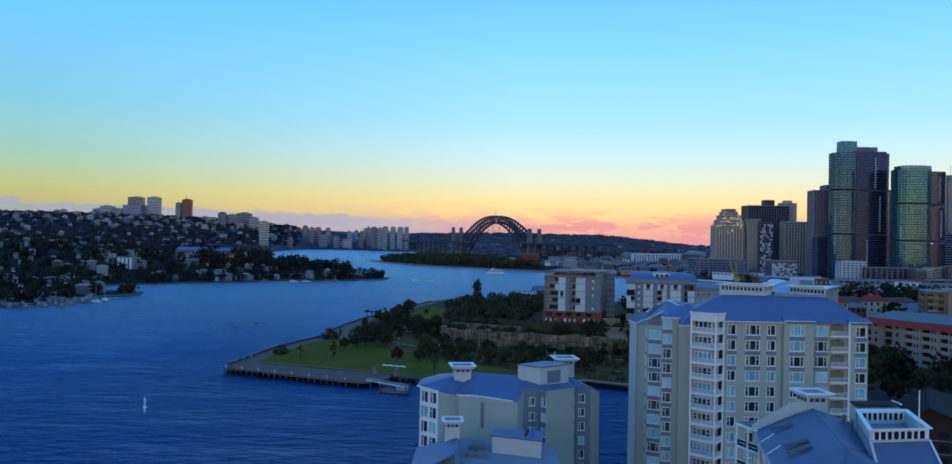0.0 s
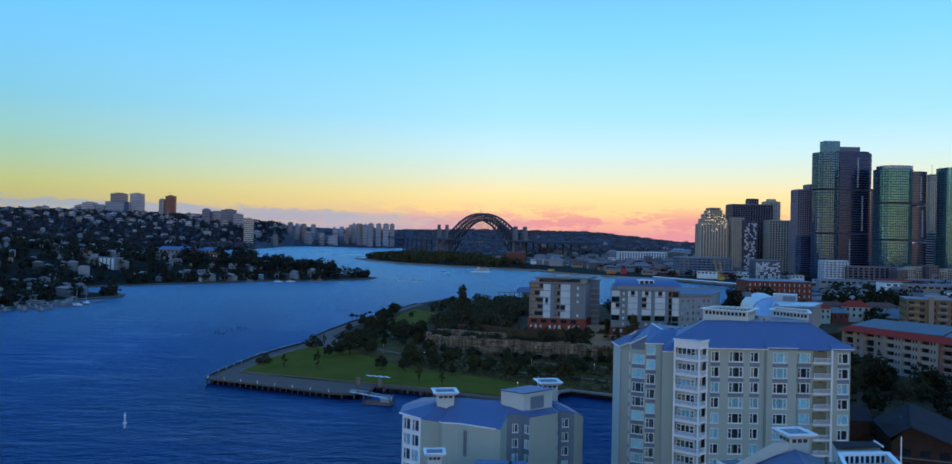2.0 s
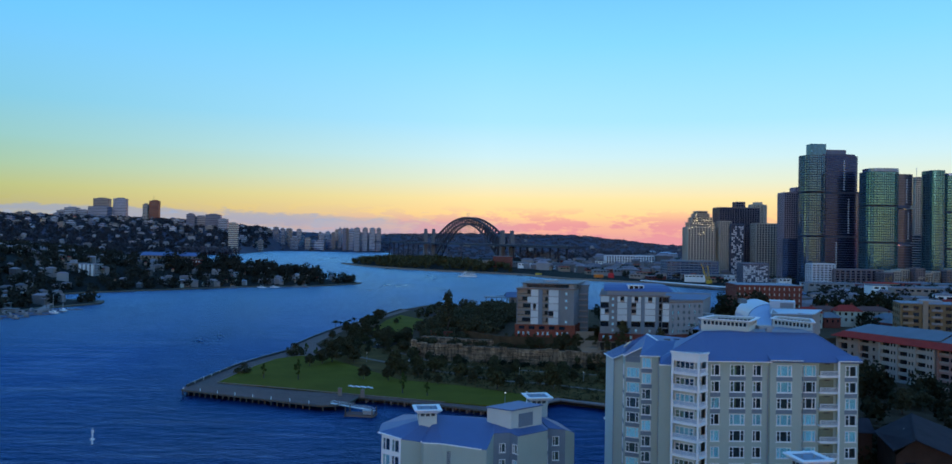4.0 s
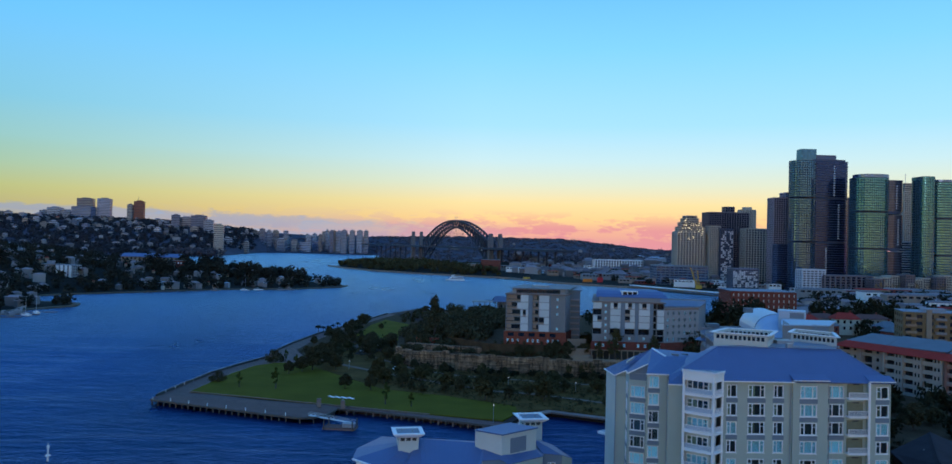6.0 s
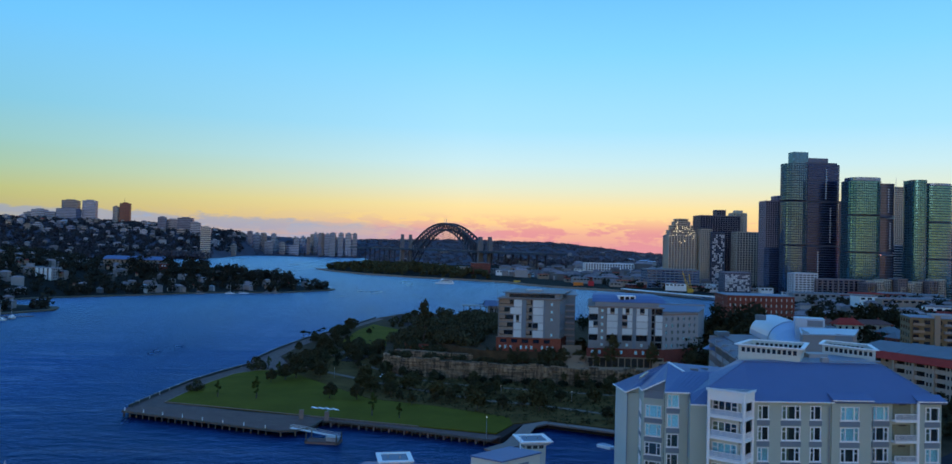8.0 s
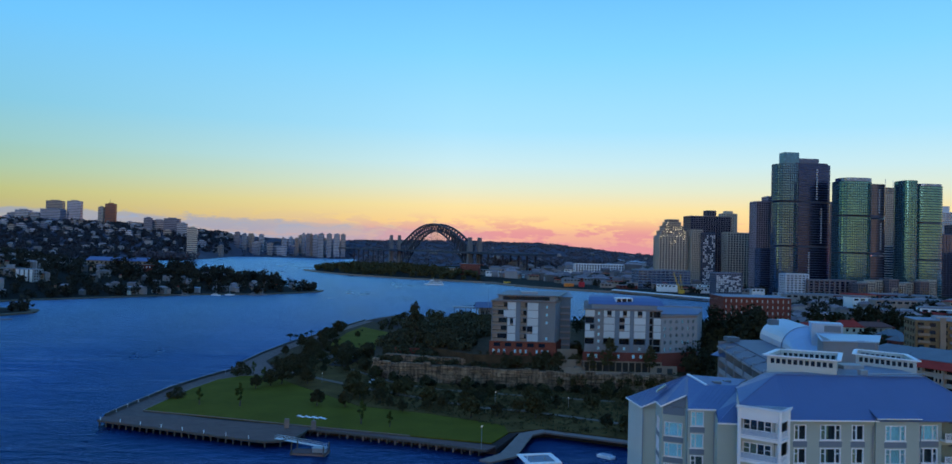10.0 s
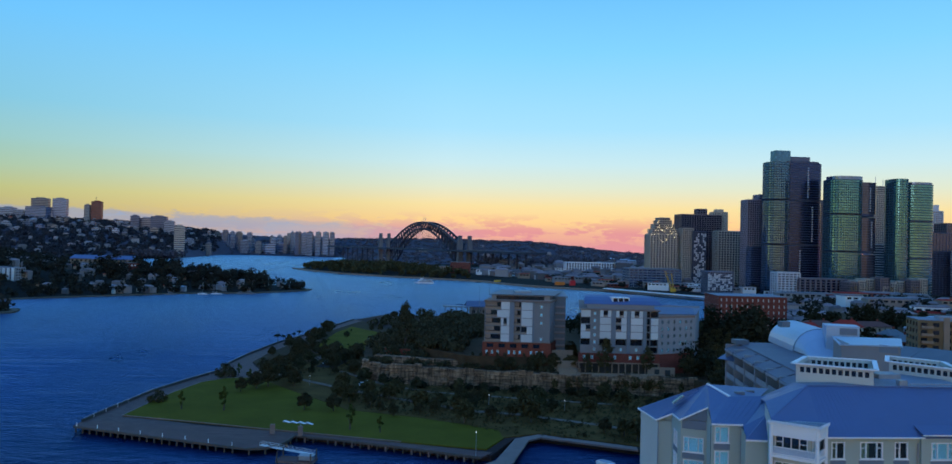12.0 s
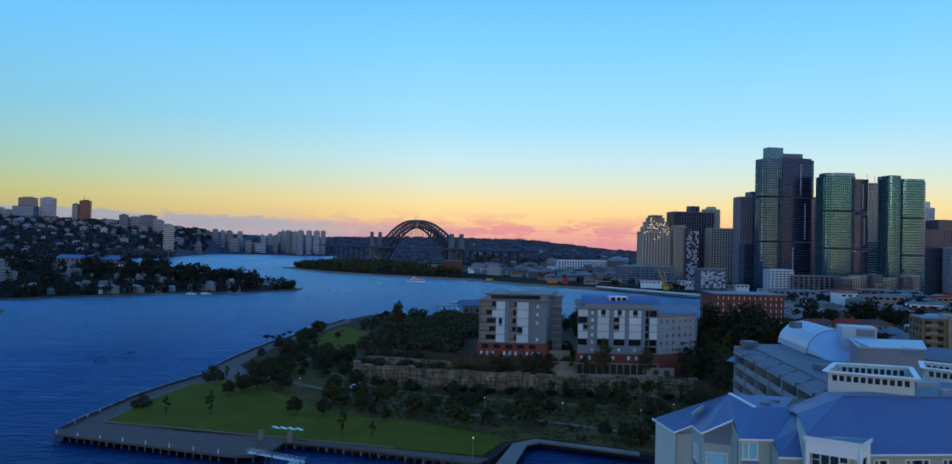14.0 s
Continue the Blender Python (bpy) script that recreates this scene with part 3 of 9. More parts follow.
def make_main_tower():
    top = 44.0
    root = thing("apartment_tower", (56, 158, 1.9), "tall cream apartment tower with white balconies and blue hipped metal roof", "apartment building")
    P = [(34.6, 174.0), (34.8, 167.0), (36.4, 166.0), (35.4, 160.0), (38.3, 158.6), (36.6, 153.0), (40.0, 152.5), (39.2, 149.5), (41.6, 149.0)]
    L, C, R = (40.6, 146.4), (44.4, 143.2), (46.6, 145.3)
    rows = [41.45 - STOREY * k for k in range(14)]

    # front: bays between x = 46.9 and 75.4
    F0, F1 = (46.9, 145.7), (57.9, 145.7)
    G0, G1 = (57.9, 145.4), (63.6, 145.4)
    K0, K1 = (63.6, 146.0), (70.2, 146.0)
    E0, E1 = (70.2, 145.5), (74.0, 145.7)

    def glazed(name, a, b, cols, z_top, z_base=1.9, spandrels=3, rows_used=rows, mat="cream"):
        holes = [(u, u + w, z, z + h) for z in rows_used for u, w, h, _ in cols if z + h < z_top]
        part(name, Shape().facade(a, b, z_base, z_top, holes), M[mat], root)
        # one dark sheet behind the wall imitates the shade inside the rooms
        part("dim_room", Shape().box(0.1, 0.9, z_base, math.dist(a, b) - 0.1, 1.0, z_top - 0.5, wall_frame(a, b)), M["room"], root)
        for k, z in enumerate(rows_used):
            for u, w, h, bars in cols:
                if z + h < z_top:
                    window(root, a, b, u, z, w, h, bars)
                    if k < spandrels:
                        m = wall_frame(a, b)
                        part("spandrel", Shape().box(u - 0.12, -0.05, z - 0.82, u + w + 0.12, 0.02, z - 0.12, m), M["slate"], root, "slate blue panel")

    glazed("wall", F0, F1, [(0.5, 1.6, 1.95, 1), (3.9, 2.7, 1.95, 2), (8.0, 1.6, 1.95, 1)], top - 0.1)
    glazed("wall", G0, G1, [(1.2, 2.7, 1.95, 2)], top + 0.25)
    glazed("wall", K0, K1, [(0.35, 2.5, 1.95, 2)], top - 0.1)
    glazed("wall", E0, E1, [(1.35, 2.1, 1.95, 1)], top + 0.2)
    glazed("wall", P[3], P[4], [(0.35, 2.5, 1.95, 2)], 42.7, spandrels=14)
    glazed("wall", P[2], P[3], [(1.6, 2.4, 1.95, 2)], 42.2, spandrels=14)
    glazed("wall", P[5], P[6], [(0.35, 1.7, 1.95, 1)], 43.7, spandrels=14)
    for a, b, zt in ((P[0], P[1], 41.0), (P[1], P[2], 41.2), (P[4], P[5], 43.4), (P[6], P[7], 43.2), (P[7], P[8], 42.7), (P[8], L, 44.5), (E1, (75.0, 168), top),
                     ((75.0, 168), (46, 176), top), ((46, 176), P[0], 41.0), (F1, G0, top), (G1, K0, top), (K1, E0, top)):
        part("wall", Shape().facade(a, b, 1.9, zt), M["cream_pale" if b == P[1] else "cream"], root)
    # wall tops that follow the sloping eaves of the wing
    tops = [41.0, 41.0, 42.1, 42.6, 44.45, 43.7, 43.7, 42.75, 42.7]
    for i, low in enumerate((40.9, 40.9, 42.1, 42.6, 43.3, 43.6, 43.1, 42.6)):
        a, b = P[i], P[i + 1]
        part("wall_head", Shape().face((*a, low), (*b, low), (*b, tops[i + 1] - 0.06), (*a, tops[i] - 0.06)), M["slate" if i == 3 else "cream"], root)
    # grey gable over the wing's bay
    part("gable", Shape().box(0.15, -0.06, 41.62 - 0.1, 3.1, 0.0, 42.62, wall_frame(P[3], P[4])), M["slate"], root, "slate blue gable panel")
    # drain pipes
    for p in ((57.6, 145.55), (64.0, 145.75), (39.9, 152.3), (34.75, 166.8)):
        part("downpipe", Shape().tube((p[0], p[1], 1.9), (p[0], p[1], 43.3 if p[0] > 39 else 41), 0.08), M["steel"], root)

    # corner balcony tower: slabs, posts, balustrades, walls and dark liners in place of rooms

    def inset(p, k):
        cx, cy = (L[0] + R[0]) / 2, (L[1] + R[1]) / 2
        return (cx + (p[0] - cx) * k, cy + (p[1] - cy) * k)

    ring = [L, C, R, (46.4, 146.6), (42.0, 148.4)]
    eaves = [L, C, R, (46.5, 145.9), (41.4, 147.2)]
    for k in range(14):
        z = 41.9 - STOREY * k
        part("balcony_slab", Shape().prism([inset(p, 1.05) for p in ring], z - 0.3, z), M["white"], root, "white balcony slab")
        for a, b in ((L, C), (C, R)):
            rail = part("balustrade", balcony_rail(math.dist(a, b)), M["white"], root, "white balcony rail")
            rail.matrix_basis = wall_frame(a, b, z - 0.02) @ Matrix.Translation((0, 0.1, 0))
            part("balcony_panel", Shape().box(0.1, 0.16, 0.16, math.dist(a, b) - 0.1, 0.19, 0.82, wall_frame(a, b, z)), M["roof_pale"], root, "frosted glass panel")
    for a, b, u0, u1 in ((L, C, 0.0, 4.0), (C, R, 1.0, math.dist(C, R))):
        back = wall_frame(a, b)
        a, b = (tuple((back @ Vector((u, 1.0, 0)))[:2]) for u in (u0, u1))
        d = math.dist(a, b)
        zs = [41.95 - STOREY * k for k in range(14)]
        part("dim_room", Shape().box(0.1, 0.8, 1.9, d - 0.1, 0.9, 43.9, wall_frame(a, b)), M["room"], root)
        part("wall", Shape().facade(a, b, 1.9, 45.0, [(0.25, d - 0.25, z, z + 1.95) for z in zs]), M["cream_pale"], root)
        for z in zs:
            window(root, a, b, 0.25, z, round(d - 0.5, 2), 1.95, 3 if d > 2.5 else 1, False, inside=0.30 if dice.random() < 0.25 else (0.5 if dice.random() < 0.6 else 0.9))
    for p in (L, C, R):
        q = inset(p, 0.97)
        part("post", Shape().box(q[0] - 0.16, q[1] - 0.16, 1.9, q[0] + 0.16, q[1] + 0.16, 45.2), M["white"], root, "white corner post")
    part("parapet", Shape().prism(eaves, 44.0, 45.2), M["white"], root, "pale band below the cornice")
    part("cornice", Shape().prism([inset(p, 1.07) for p in eaves], 45.2, 45.36).prism([inset(p, 1.12) for p in eaves], 45.36, 45.48), M["white"], root, "white moulded cornice")
    for i in range(15):
        t = (i + 0.5) / 15
        p, q = Vector((*L, 45.62)).lerp(Vector((*R, 45.62)), t), Vector((*L, 45.6)).lerp(Vector((*C, 45.6)), t * 1.5) if t < 0.66 else Vector((*C, 45.6)).lerp(Vector((*R, 45.6)), t * 3 - 2)
        part("slat", Shape().beam(p, q, 0.09, 0.12), M["slate"], root)
    part("canopy_edge", Shape().beam((*inset(L, 1.1), 45.62), (*inset(C, 1.1), 45.62), 0.12, 0.1).beam((*inset(C, 1.1), 45.62), (*inset(R, 1.1), 45.62), 0.12, 0.1), M["white"], root, "white canopy edge")
    part("roof", Shape().slab([(40.7, 146.4, 45.75), (46.3, 145.25, 44.12), (48.3, 152.6, 48.45)], 0.12), M["roof_blue"], root)
    part("roof", Shape().slab([(40.7, 146.4, 45.75), (48.3, 152.6, 48.45), (43.0, 152.6, 46.5)], 0.12), M["roof_blue"], root)
    part("wall_head", Shape().face((40.75, 146.6, 43), (43.0, 152.6, 43), (43.0, 152.6, 46.4), (40.75, 146.6, 45.65)), M["cream_pale"], root)

    # recessed balconies beside the end bay
    for k in range(14):
        z = 41.6 - STOREY * k
        part("balcony_slab", Shape().box(66.8, 144.9, z - 0.2, 70.3, 147.2, z), M["white"], root, "white balcony slab")
        rail = part("balustrade", balcony_rail(3.3, 0.95), M["white"], root, "white balcony rail")
        rail.matrix_basis = Matrix.Translation((66.8, 145.0, z))
        part("balcony_panel", Shape().box(66.9, 145.1, z + 0.15, 70.0, 145.13, z + 0.8), M["slate"], root)
        part("balcony_door", Shape().box(67.0, 145.93, z + 0.02, 69.6, 145.99, z + 2.2), M["balcony_back"], root, "olive balcony door")
        part("door_head", Shape().box(67.9, 145.88, z + 2.0, 68.9, 145.95, z + 2.2), M["black"], root, "dark slot over the door")
    part("post", Shape().box(69.95, 144.85, 1.9, 70.25, 145.15, 44.1), M["white"], root, "white balcony post")

    # main roof
    e = 44.05
    top4 = [(48.3, 152.6, 48.45), (69.0, 152.2, 48.4), (70.5, 164.0, 48.4), (49.2, 157.6, 47.9)]
    faces = [[(46.3, 145.2, e), (74.5, 145.2, e), top4[1], top4[0]], [(74.5, 145.2, e), (75.6, 168.4, e), top4[2], top4[1]],
             [(75.6, 168.4, e), (53.0, 170.0, 43.5), top4[3], top4[2]], [(53.0, 170.0, 43.5), (47.1, 162.7, 45.0), (43.0, 152.6, 46.5), top4[0], top4[3]]]
    part("roof", Shape().slab(faces[0], 0.14), M["roof_blue"], root, "blue metal roof slope")
    for loop in faces[1:]:
        part("roof", Shape().slab(loop, 0.14), M["roof_blue"], root)
    part("roof_deck", Shape().slab(top4, 0.3), M["flat_roof"], root, "flat grey roof deck")
    part("roof_seams", roof_seams(None, (46.3, 145.2, e), (74.5, 145.2, e), top4[0], top4[1], 0.62), M["seam"], root, kind="stuff")
    part("ridge_cap", Shape().beam(top4[0], top4[1], 0.3, 0.14).beam((74.5, 145.2, e), top4[1], 0.25, 0.14).beam((40.8, 146.6, 45.8), top4[0], 0.2, 0.1), M["roof_blue"], root)
    gut = Shape().beam((46.6, 145.1, e - 0.06), (58.1, 145.1, e - 0.06), 0.16, 0.15).beam((63.6, 145.3, e - 0.06), (70.2, 145.3, e - 0.06), 0.16, 0.15)
    gut.beam((57.8, 145.0, e + 0.25), (63.7, 145.0, e + 0.25), 0.16, 0.14).beam((70.1, 145.1, e + 0.2), (74.4, 145.1, e + 0.2), 0.16, 0.14)
    part("gutter", gut, M["white"], root, "white eaves gutter")
    part("roof", Shape().slab([(57.8, 144.95, e + 0.32), (63.7, 144.95, e + 0.32), (63.7, 146.6, e + 1.05), (57.8, 146.6, e + 1.05)], 0.1), M["roof_blue"], root)
    part("roof", Shape().slab([(70.1, 145.05, e + 0.27), (74.5, 145.05, e + 0.27), (74.2, 146.6, e + 1.0), (70.1, 146.6, e + 1.0)], 0.1), M["roof_blue"], root)

    # wing roof
    R1, Rb, Rc = (40.9, 165.0, 46.3), (41.8, 160.0, 45.6), (46.8, 160.0, 45.7)
    q0, q1, q2, q3 = (34.2, 174.3, 41.0), (34.4, 166.7, 41.0), (36.3, 165.6, 42.1), (35.1, 159.7, 42.6)
    gab, q5, q6 = (38.3, 158.3, 44.5), (36.4, 152.6, 43.7), (40.1, 152.2, 43.7)
    for loop in ([q0, q1, R1], [q1, q2, R1], [q2, q3, gab, R1], [gab, (37.6, 156, 44.3), q5, Rb, R1], [q5, q6, Rc, Rb], [q6, (39.1, 149.2, 42.7), (41.8, 148.8, 42.7), (43.5, 152.6, 45.2), Rc],
                 [q0, R1, (46.0, 176.0, 42.4)], [R1, Rb, Rc, (47.1, 162.7, 45.0), (52.0, 169.8, 44.9)], [R1, (52.0, 169.8, 44.9), (46.0, 176.0, 42.4)]):
        part("roof", Shape().slab(loop, 0.12), M["roof_blue"], root)
    part("roof_seams", roof_seams(None, q0, q1, R1, R1, 0.7), M["seam"], root, kind="stuff")
    part("roof_seams", roof_seams(None, q5, q6, Rb, Rc, 0.6), M["seam"], root, kind="stuff")
    part("verge", Shape().beam(q0, q1, 0.12, 0.2).beam(q1, q2, 0.12, 0.2).beam(q2, q3, 0.12, 0.2).beam(q3, gab, 0.12, 0.2).beam(q5, q6, 0.12, 0.2)
         .beam((39.1, 149.2, 42.65), (41.8, 148.8, 42.65), 0.12, 0.2).beam(R1, Rb, 0.35, 0.25), M["white"], root, "white roof edge")
    part("roof_hatch", Shape().box(43.8, 162.4, 45.2, 45.0, 163.0, 45.75).box(46.4, 165.0, 45.0, 47.6, 165.6, 45.45), M["taupe"], root, "small tan roof hatches")
    sky = part("skylight", Shape().box(-0.9, -0.5, 0, 0.9, 0.5, 0.16), M["steel"], root, "roof light with grey frame")
    sky.matrix_basis = Matrix.Translation((37.2, 165.9, 43.95)) @ pose(0, 0, 0, 0, -38, -8)
    glass = new("pane", Shape().box(-0.8, -0.4, 0.16, 0.8, 0.4, 0.2).mesh("pane", M["dark_pane"]))
    glass.parent = sky

    # two open-topped crowns with a row of openings under a white rim
    for fl, fr, br, bl, dz in (((49.5, 157.6), (56.9, 152.8), (61.6, 160.5), (54.4, 163.6), 0.0), ((66.0, 163.4), (70.9, 156.6), (73.7, 163.6), (69.4, 168.4), -0.45)):
        crown = Shape()
        for a, b in ((fl, fr), (fr, br), (br, bl), (bl, fl)):
            d = math.dist(a, b)
            n = int(d / 0.78)
            holes = [(0.35 + i * (d - 0.7) / n + 0.12, 0.35 + (i + 1) * (d - 0.7) / n - 0.12, 49.32 + dz, 50.0 + dz) for i in range(n)]
            crown.facade(a, b, 47.0, 50.3 + dz, holes, 0.16)
            inner = wall_frame(a, b)
            crown.facade(tuple((inner @ Vector((d - 0.16, 0.17, 0)))[:2]), tuple((inner @ Vector((0.16, 0.17, 0)))[:2]), 48.2, 50.3 + dz,
                         [(d - 0.32 - h[1] + 0.16, d - 0.32 - h[0] + 0.16, h[2], h[3]) for h in holes], 0.0)
        gl = Shape()
        for a, b in ((fl, fr), (fr, br), (br, bl), (bl, fl)):
            gl.box(0.3, 0.07, 49.2 + dz, math.dist(a, b) - 0.3, 0.10, 50.05 + dz, wall_frame(a, b))
        part("crown_glass", gl, M["dark_pane"], root, "dark glass behind the parapet openings")
        part("crown_wall", crown, M["cream_pale"], root, "pale parapet with a row of openings")
        rim = Shape()
        c = [(p[0], p[1], 50.4 + dz) for p in (fl, fr, br, bl)]
        mx, my = sum(p[0] for p in c) / 4, sum(p[1] for p in c) / 4
        c = [(mx + (p[0] - mx) * 1.07, my + (p[1] - my) * 1.07, p[2]) for p in c]
        for p, q in zip(c, c[1:] + c[:1]):
            rim.beam(p, q, 0.6, 0.14)
        part("crown_rim", rim, M["white"], root, "white projecting rim")
    part("roof_plant", Shape().box(61, 158, 48.4, 64, 160.5, 49.0).box(60.4, 152.9, 48.4, 61.4, 153.7, 49.1).tube((61, 152, 48.8), (69, 152.2, 48.8), 0.1), M["steel"], root, "grey roof plant and pipes")
    return root


make_main_tower()


def cupola(parent, x, y, z, w=3.6, h=1.5, turn=0.0):
    """White square roof lantern with a spreading flat cap."""
    m = Matrix.Translation((x, y, z)) @ pose(0, 0, 0, 0, 0, turn)
    k = w * 0.36
    body = part("lantern", Shape().box(-k, -k, -2.6, k, k, h * 0.55), M["cream_pale"], parent, "cream lantern body")
    body.matrix_basis = m
    vents = Shape()
    for i in range(4):
        r = Matrix.Rotation(i * math.pi / 2, 4, "Z")
        for j in range(3):
            x0 = -k * 0.8 + j * k * 0.58
            vents.box(x0, -k - 0.02, 0.15, x0 + k * 0.42, -k + 0.02, h * 0.5, r)
    v = part("vent", vents, M["black"], parent)
    v.matrix_basis = m
    cap = Shape()
    a, b = w * 0.40, w * 0.56
    lo = [(-a, -a, h * 0.55), (a, -a, h * 0.55), (a, a, h * 0.55), (-a, a, h * 0.55)]
    hi = [(-b, -b, h), (b, -b, h), (b, b, h), (-b, b, h)]
    for i in range(4):
        j = (i + 1) % 4
        cap.face(lo[i], lo[j], hi[j], hi[i])
    k2 = b * 0.74
    for x0, y0, x1, y1 in ((-b, -b, b, -k2), (-b, k2, b, b), (-b, -k2, -k2, k2), (k2, -k2, b, k2)):
        cap.box(x0, y0, h - 0.02, x1, y1, h + 0.16)
    tray = part("cap_floor", Shape().box(-k2, -k2, h - 0.1, k2, k2, h), M["flat_roof"], parent, "grey sunk cap floor")
    tray.matrix_basis = m
    for x, y, r in ((-k2 * 0.5, 0.1, 0.12), (k2 * 0.4, -0.2, 0.16)):
        pipe = part("vent_pipe", Shape().tube((x, y, h), (x, y, h + 0.35), r, r, 8), M["steel"], parent)
        pipe.matrix_basis = m
    c = part("cap", cap, M["white"], parent, "white spreading cap")
    c.matrix_basis = m


def make_quay_block():
    """The lower block at the water's edge in front of the park."""
    root = thing("apartment_block", (6, 155, 1.9), "cream waterside apartment block with faceted blue metal roof", "apartment building")
    pts = [(-11.0, 152.0), (-7.3, 149.0), (-3.8, 150.0), (-3.2, 148.4), (0.0, 147.2), (7.0, 146.2), (7.9, 146.3), (9.4, 151.0), (12.4, 151.6), (13.7, 150.2),
           (19.9, 156.0), (20.6, 160.0), (24.0, 160.5), (26.2, 163.0), (24.0, 171.0), (-8.0, 168.0), (-11.5, 158.0)]
    tops = [29.5, 28.9, 28.2, 28.4, 28.6, 27.9, 27.9, 29.6, 29.6, 29.3, 29.0, 28.4, 28.0, 26.8, 27, 29, 29.5]
    for i, (a, b) in enumerate(zip(pts, pts[1:] + pts[:1])):
        zt, d, holes = min(tops[i], tops[(i + 1) % len(tops)]) - 0.05, math.dist(a, b), []
        if i in (0,):
            holes = [(0.3 + 2.2 * j, 2.2 + 2.2 * j, 26.3 - STOREY * k, 28.6 - STOREY * k) for j in range(2) for k in range(8)]
        if i in (7, 8):
            holes = [(d * 0.35, d * 0.35 + 1.2, 26.0 - STOREY * k, 27.7 - STOREY * k) for k in range(8)]
        if i in (10, 11):
            holes = [(0.8, 2.2, 25.0 - STOREY * k, 26.8 - STOREY * k) for k in range(8)]
        if i == 4:
            holes = [(0.9, 1.6, 22.4, 27.3)]
        mat = "slate" if i in (7, 8, 10, 11) else ("white" if i == 0 else "cream")
        face = Shape().facade(a, b, 1.9, zt, holes)
        za, zb = tops[i], tops[(i + 1) % len(tops)]
        face.face((*a, zt), (*b, zt), (*b, zb - 0.05), (*a, za - 0.05))
        part("wall", face, M[mat], root)
        if holes:
            # added dark sheet gives the windows their indoor shade
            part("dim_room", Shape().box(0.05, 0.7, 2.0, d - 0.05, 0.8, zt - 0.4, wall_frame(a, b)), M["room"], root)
        for u0, u1, w0, w1 in holes:
            if i == 4:
                for k in range(14):
                    part("louvre_blade", Shape().box(u0, 0.02, w0 + 0.35 * k, u1, 0.14, w0 + 0.35 * k + 0.2, wall_frame(a, b)), M["steel"], root, "grey stair louvre blade")
            else:
                window(root, a, b, u0, w0, round(u1 - u0, 2), round(w1 - w0, 2), 1)
    A, Bq = (-1.2, 157.0, 31.5), (10.0, 157.0, 30.8)
    p3 = [(x, y, z) for (x, y), z in zip(pts, tops)]
    p3[0] = (-11.6, 151.8, 29.4)
    for loop in ([p3[0], p3[1], A], [p3[1], p3[2], A], [p3[2], p3[3], A], [p3[3], p3[4], A], [p3[4], p3[5], Bq, A], [p3[5], p3[6], Bq], [p3[6], p3[7], Bq],
                 [p3[16], p3[0], A], [p3[15], p3[16], A], [p3[14], p3[15], A, Bq], [p3[12], p3[13], p3[14], (18, 164, 30.6)], [p3[11], p3[12], (18, 164, 30.6)], [p3[14], Bq, (18, 164, 30.6)],
                 [p3[8], p3[9], p3[10], p3[11], (18, 160, 30.4), (13, 156, 30.4)], [p3[7], p3[8], (13, 156, 30.4), Bq]):
        part("roof", Shape().slab(loop, 0.12), M["roof_blue"], root)
    part("roof_seams", roof_seams(None, p3[4], p3[5], A, Bq, 0.55), M["seam"], root, kind="stuff")
    part("gutter", Shape().beam(p3[0], p3[1], 0.35, 0.2).beam(p3[2], p3[3], 0.15, 0.2).beam(p3[3], p3[4], 0.15, 0.2).beam(p3[4], p3[5], 0.15, 0.2), M["white"], root)
    lift = [(8.4, 155.8), (12.7, 153.0), (19.0, 158.0), (14.8, 161.0)]
    part("lift_room", Shape().prism(lift, 28.5, 33.2), M["cream_pale"], root, "cream lift motor room")
    part("lift_roof", Shape().prism([(8.2, 155.8), (12.7, 152.7), (19.3, 158.0), (14.8, 161.3)], 33.2, 33.4), M["roof_blue"], root)
    part("louvre", Shape().box(1.9, -0.05, 29.9, 5.6, 0.03, 32.4, wall_frame(lift[1], lift[2])), M["slate"], root)
    cupola(root, -2.9, 155.3, 31.8, 4.6, 1.3, 8)
    cupola(root, 19.0, 166.0, 32.1, 4.8, 1.3, 8)
    part("aerial", Shape().tube((16.2, 159.5, 33.3), (16.2, 159.5, 35.6), 0.06), M["white"], root)
    return root


make_quay_block()


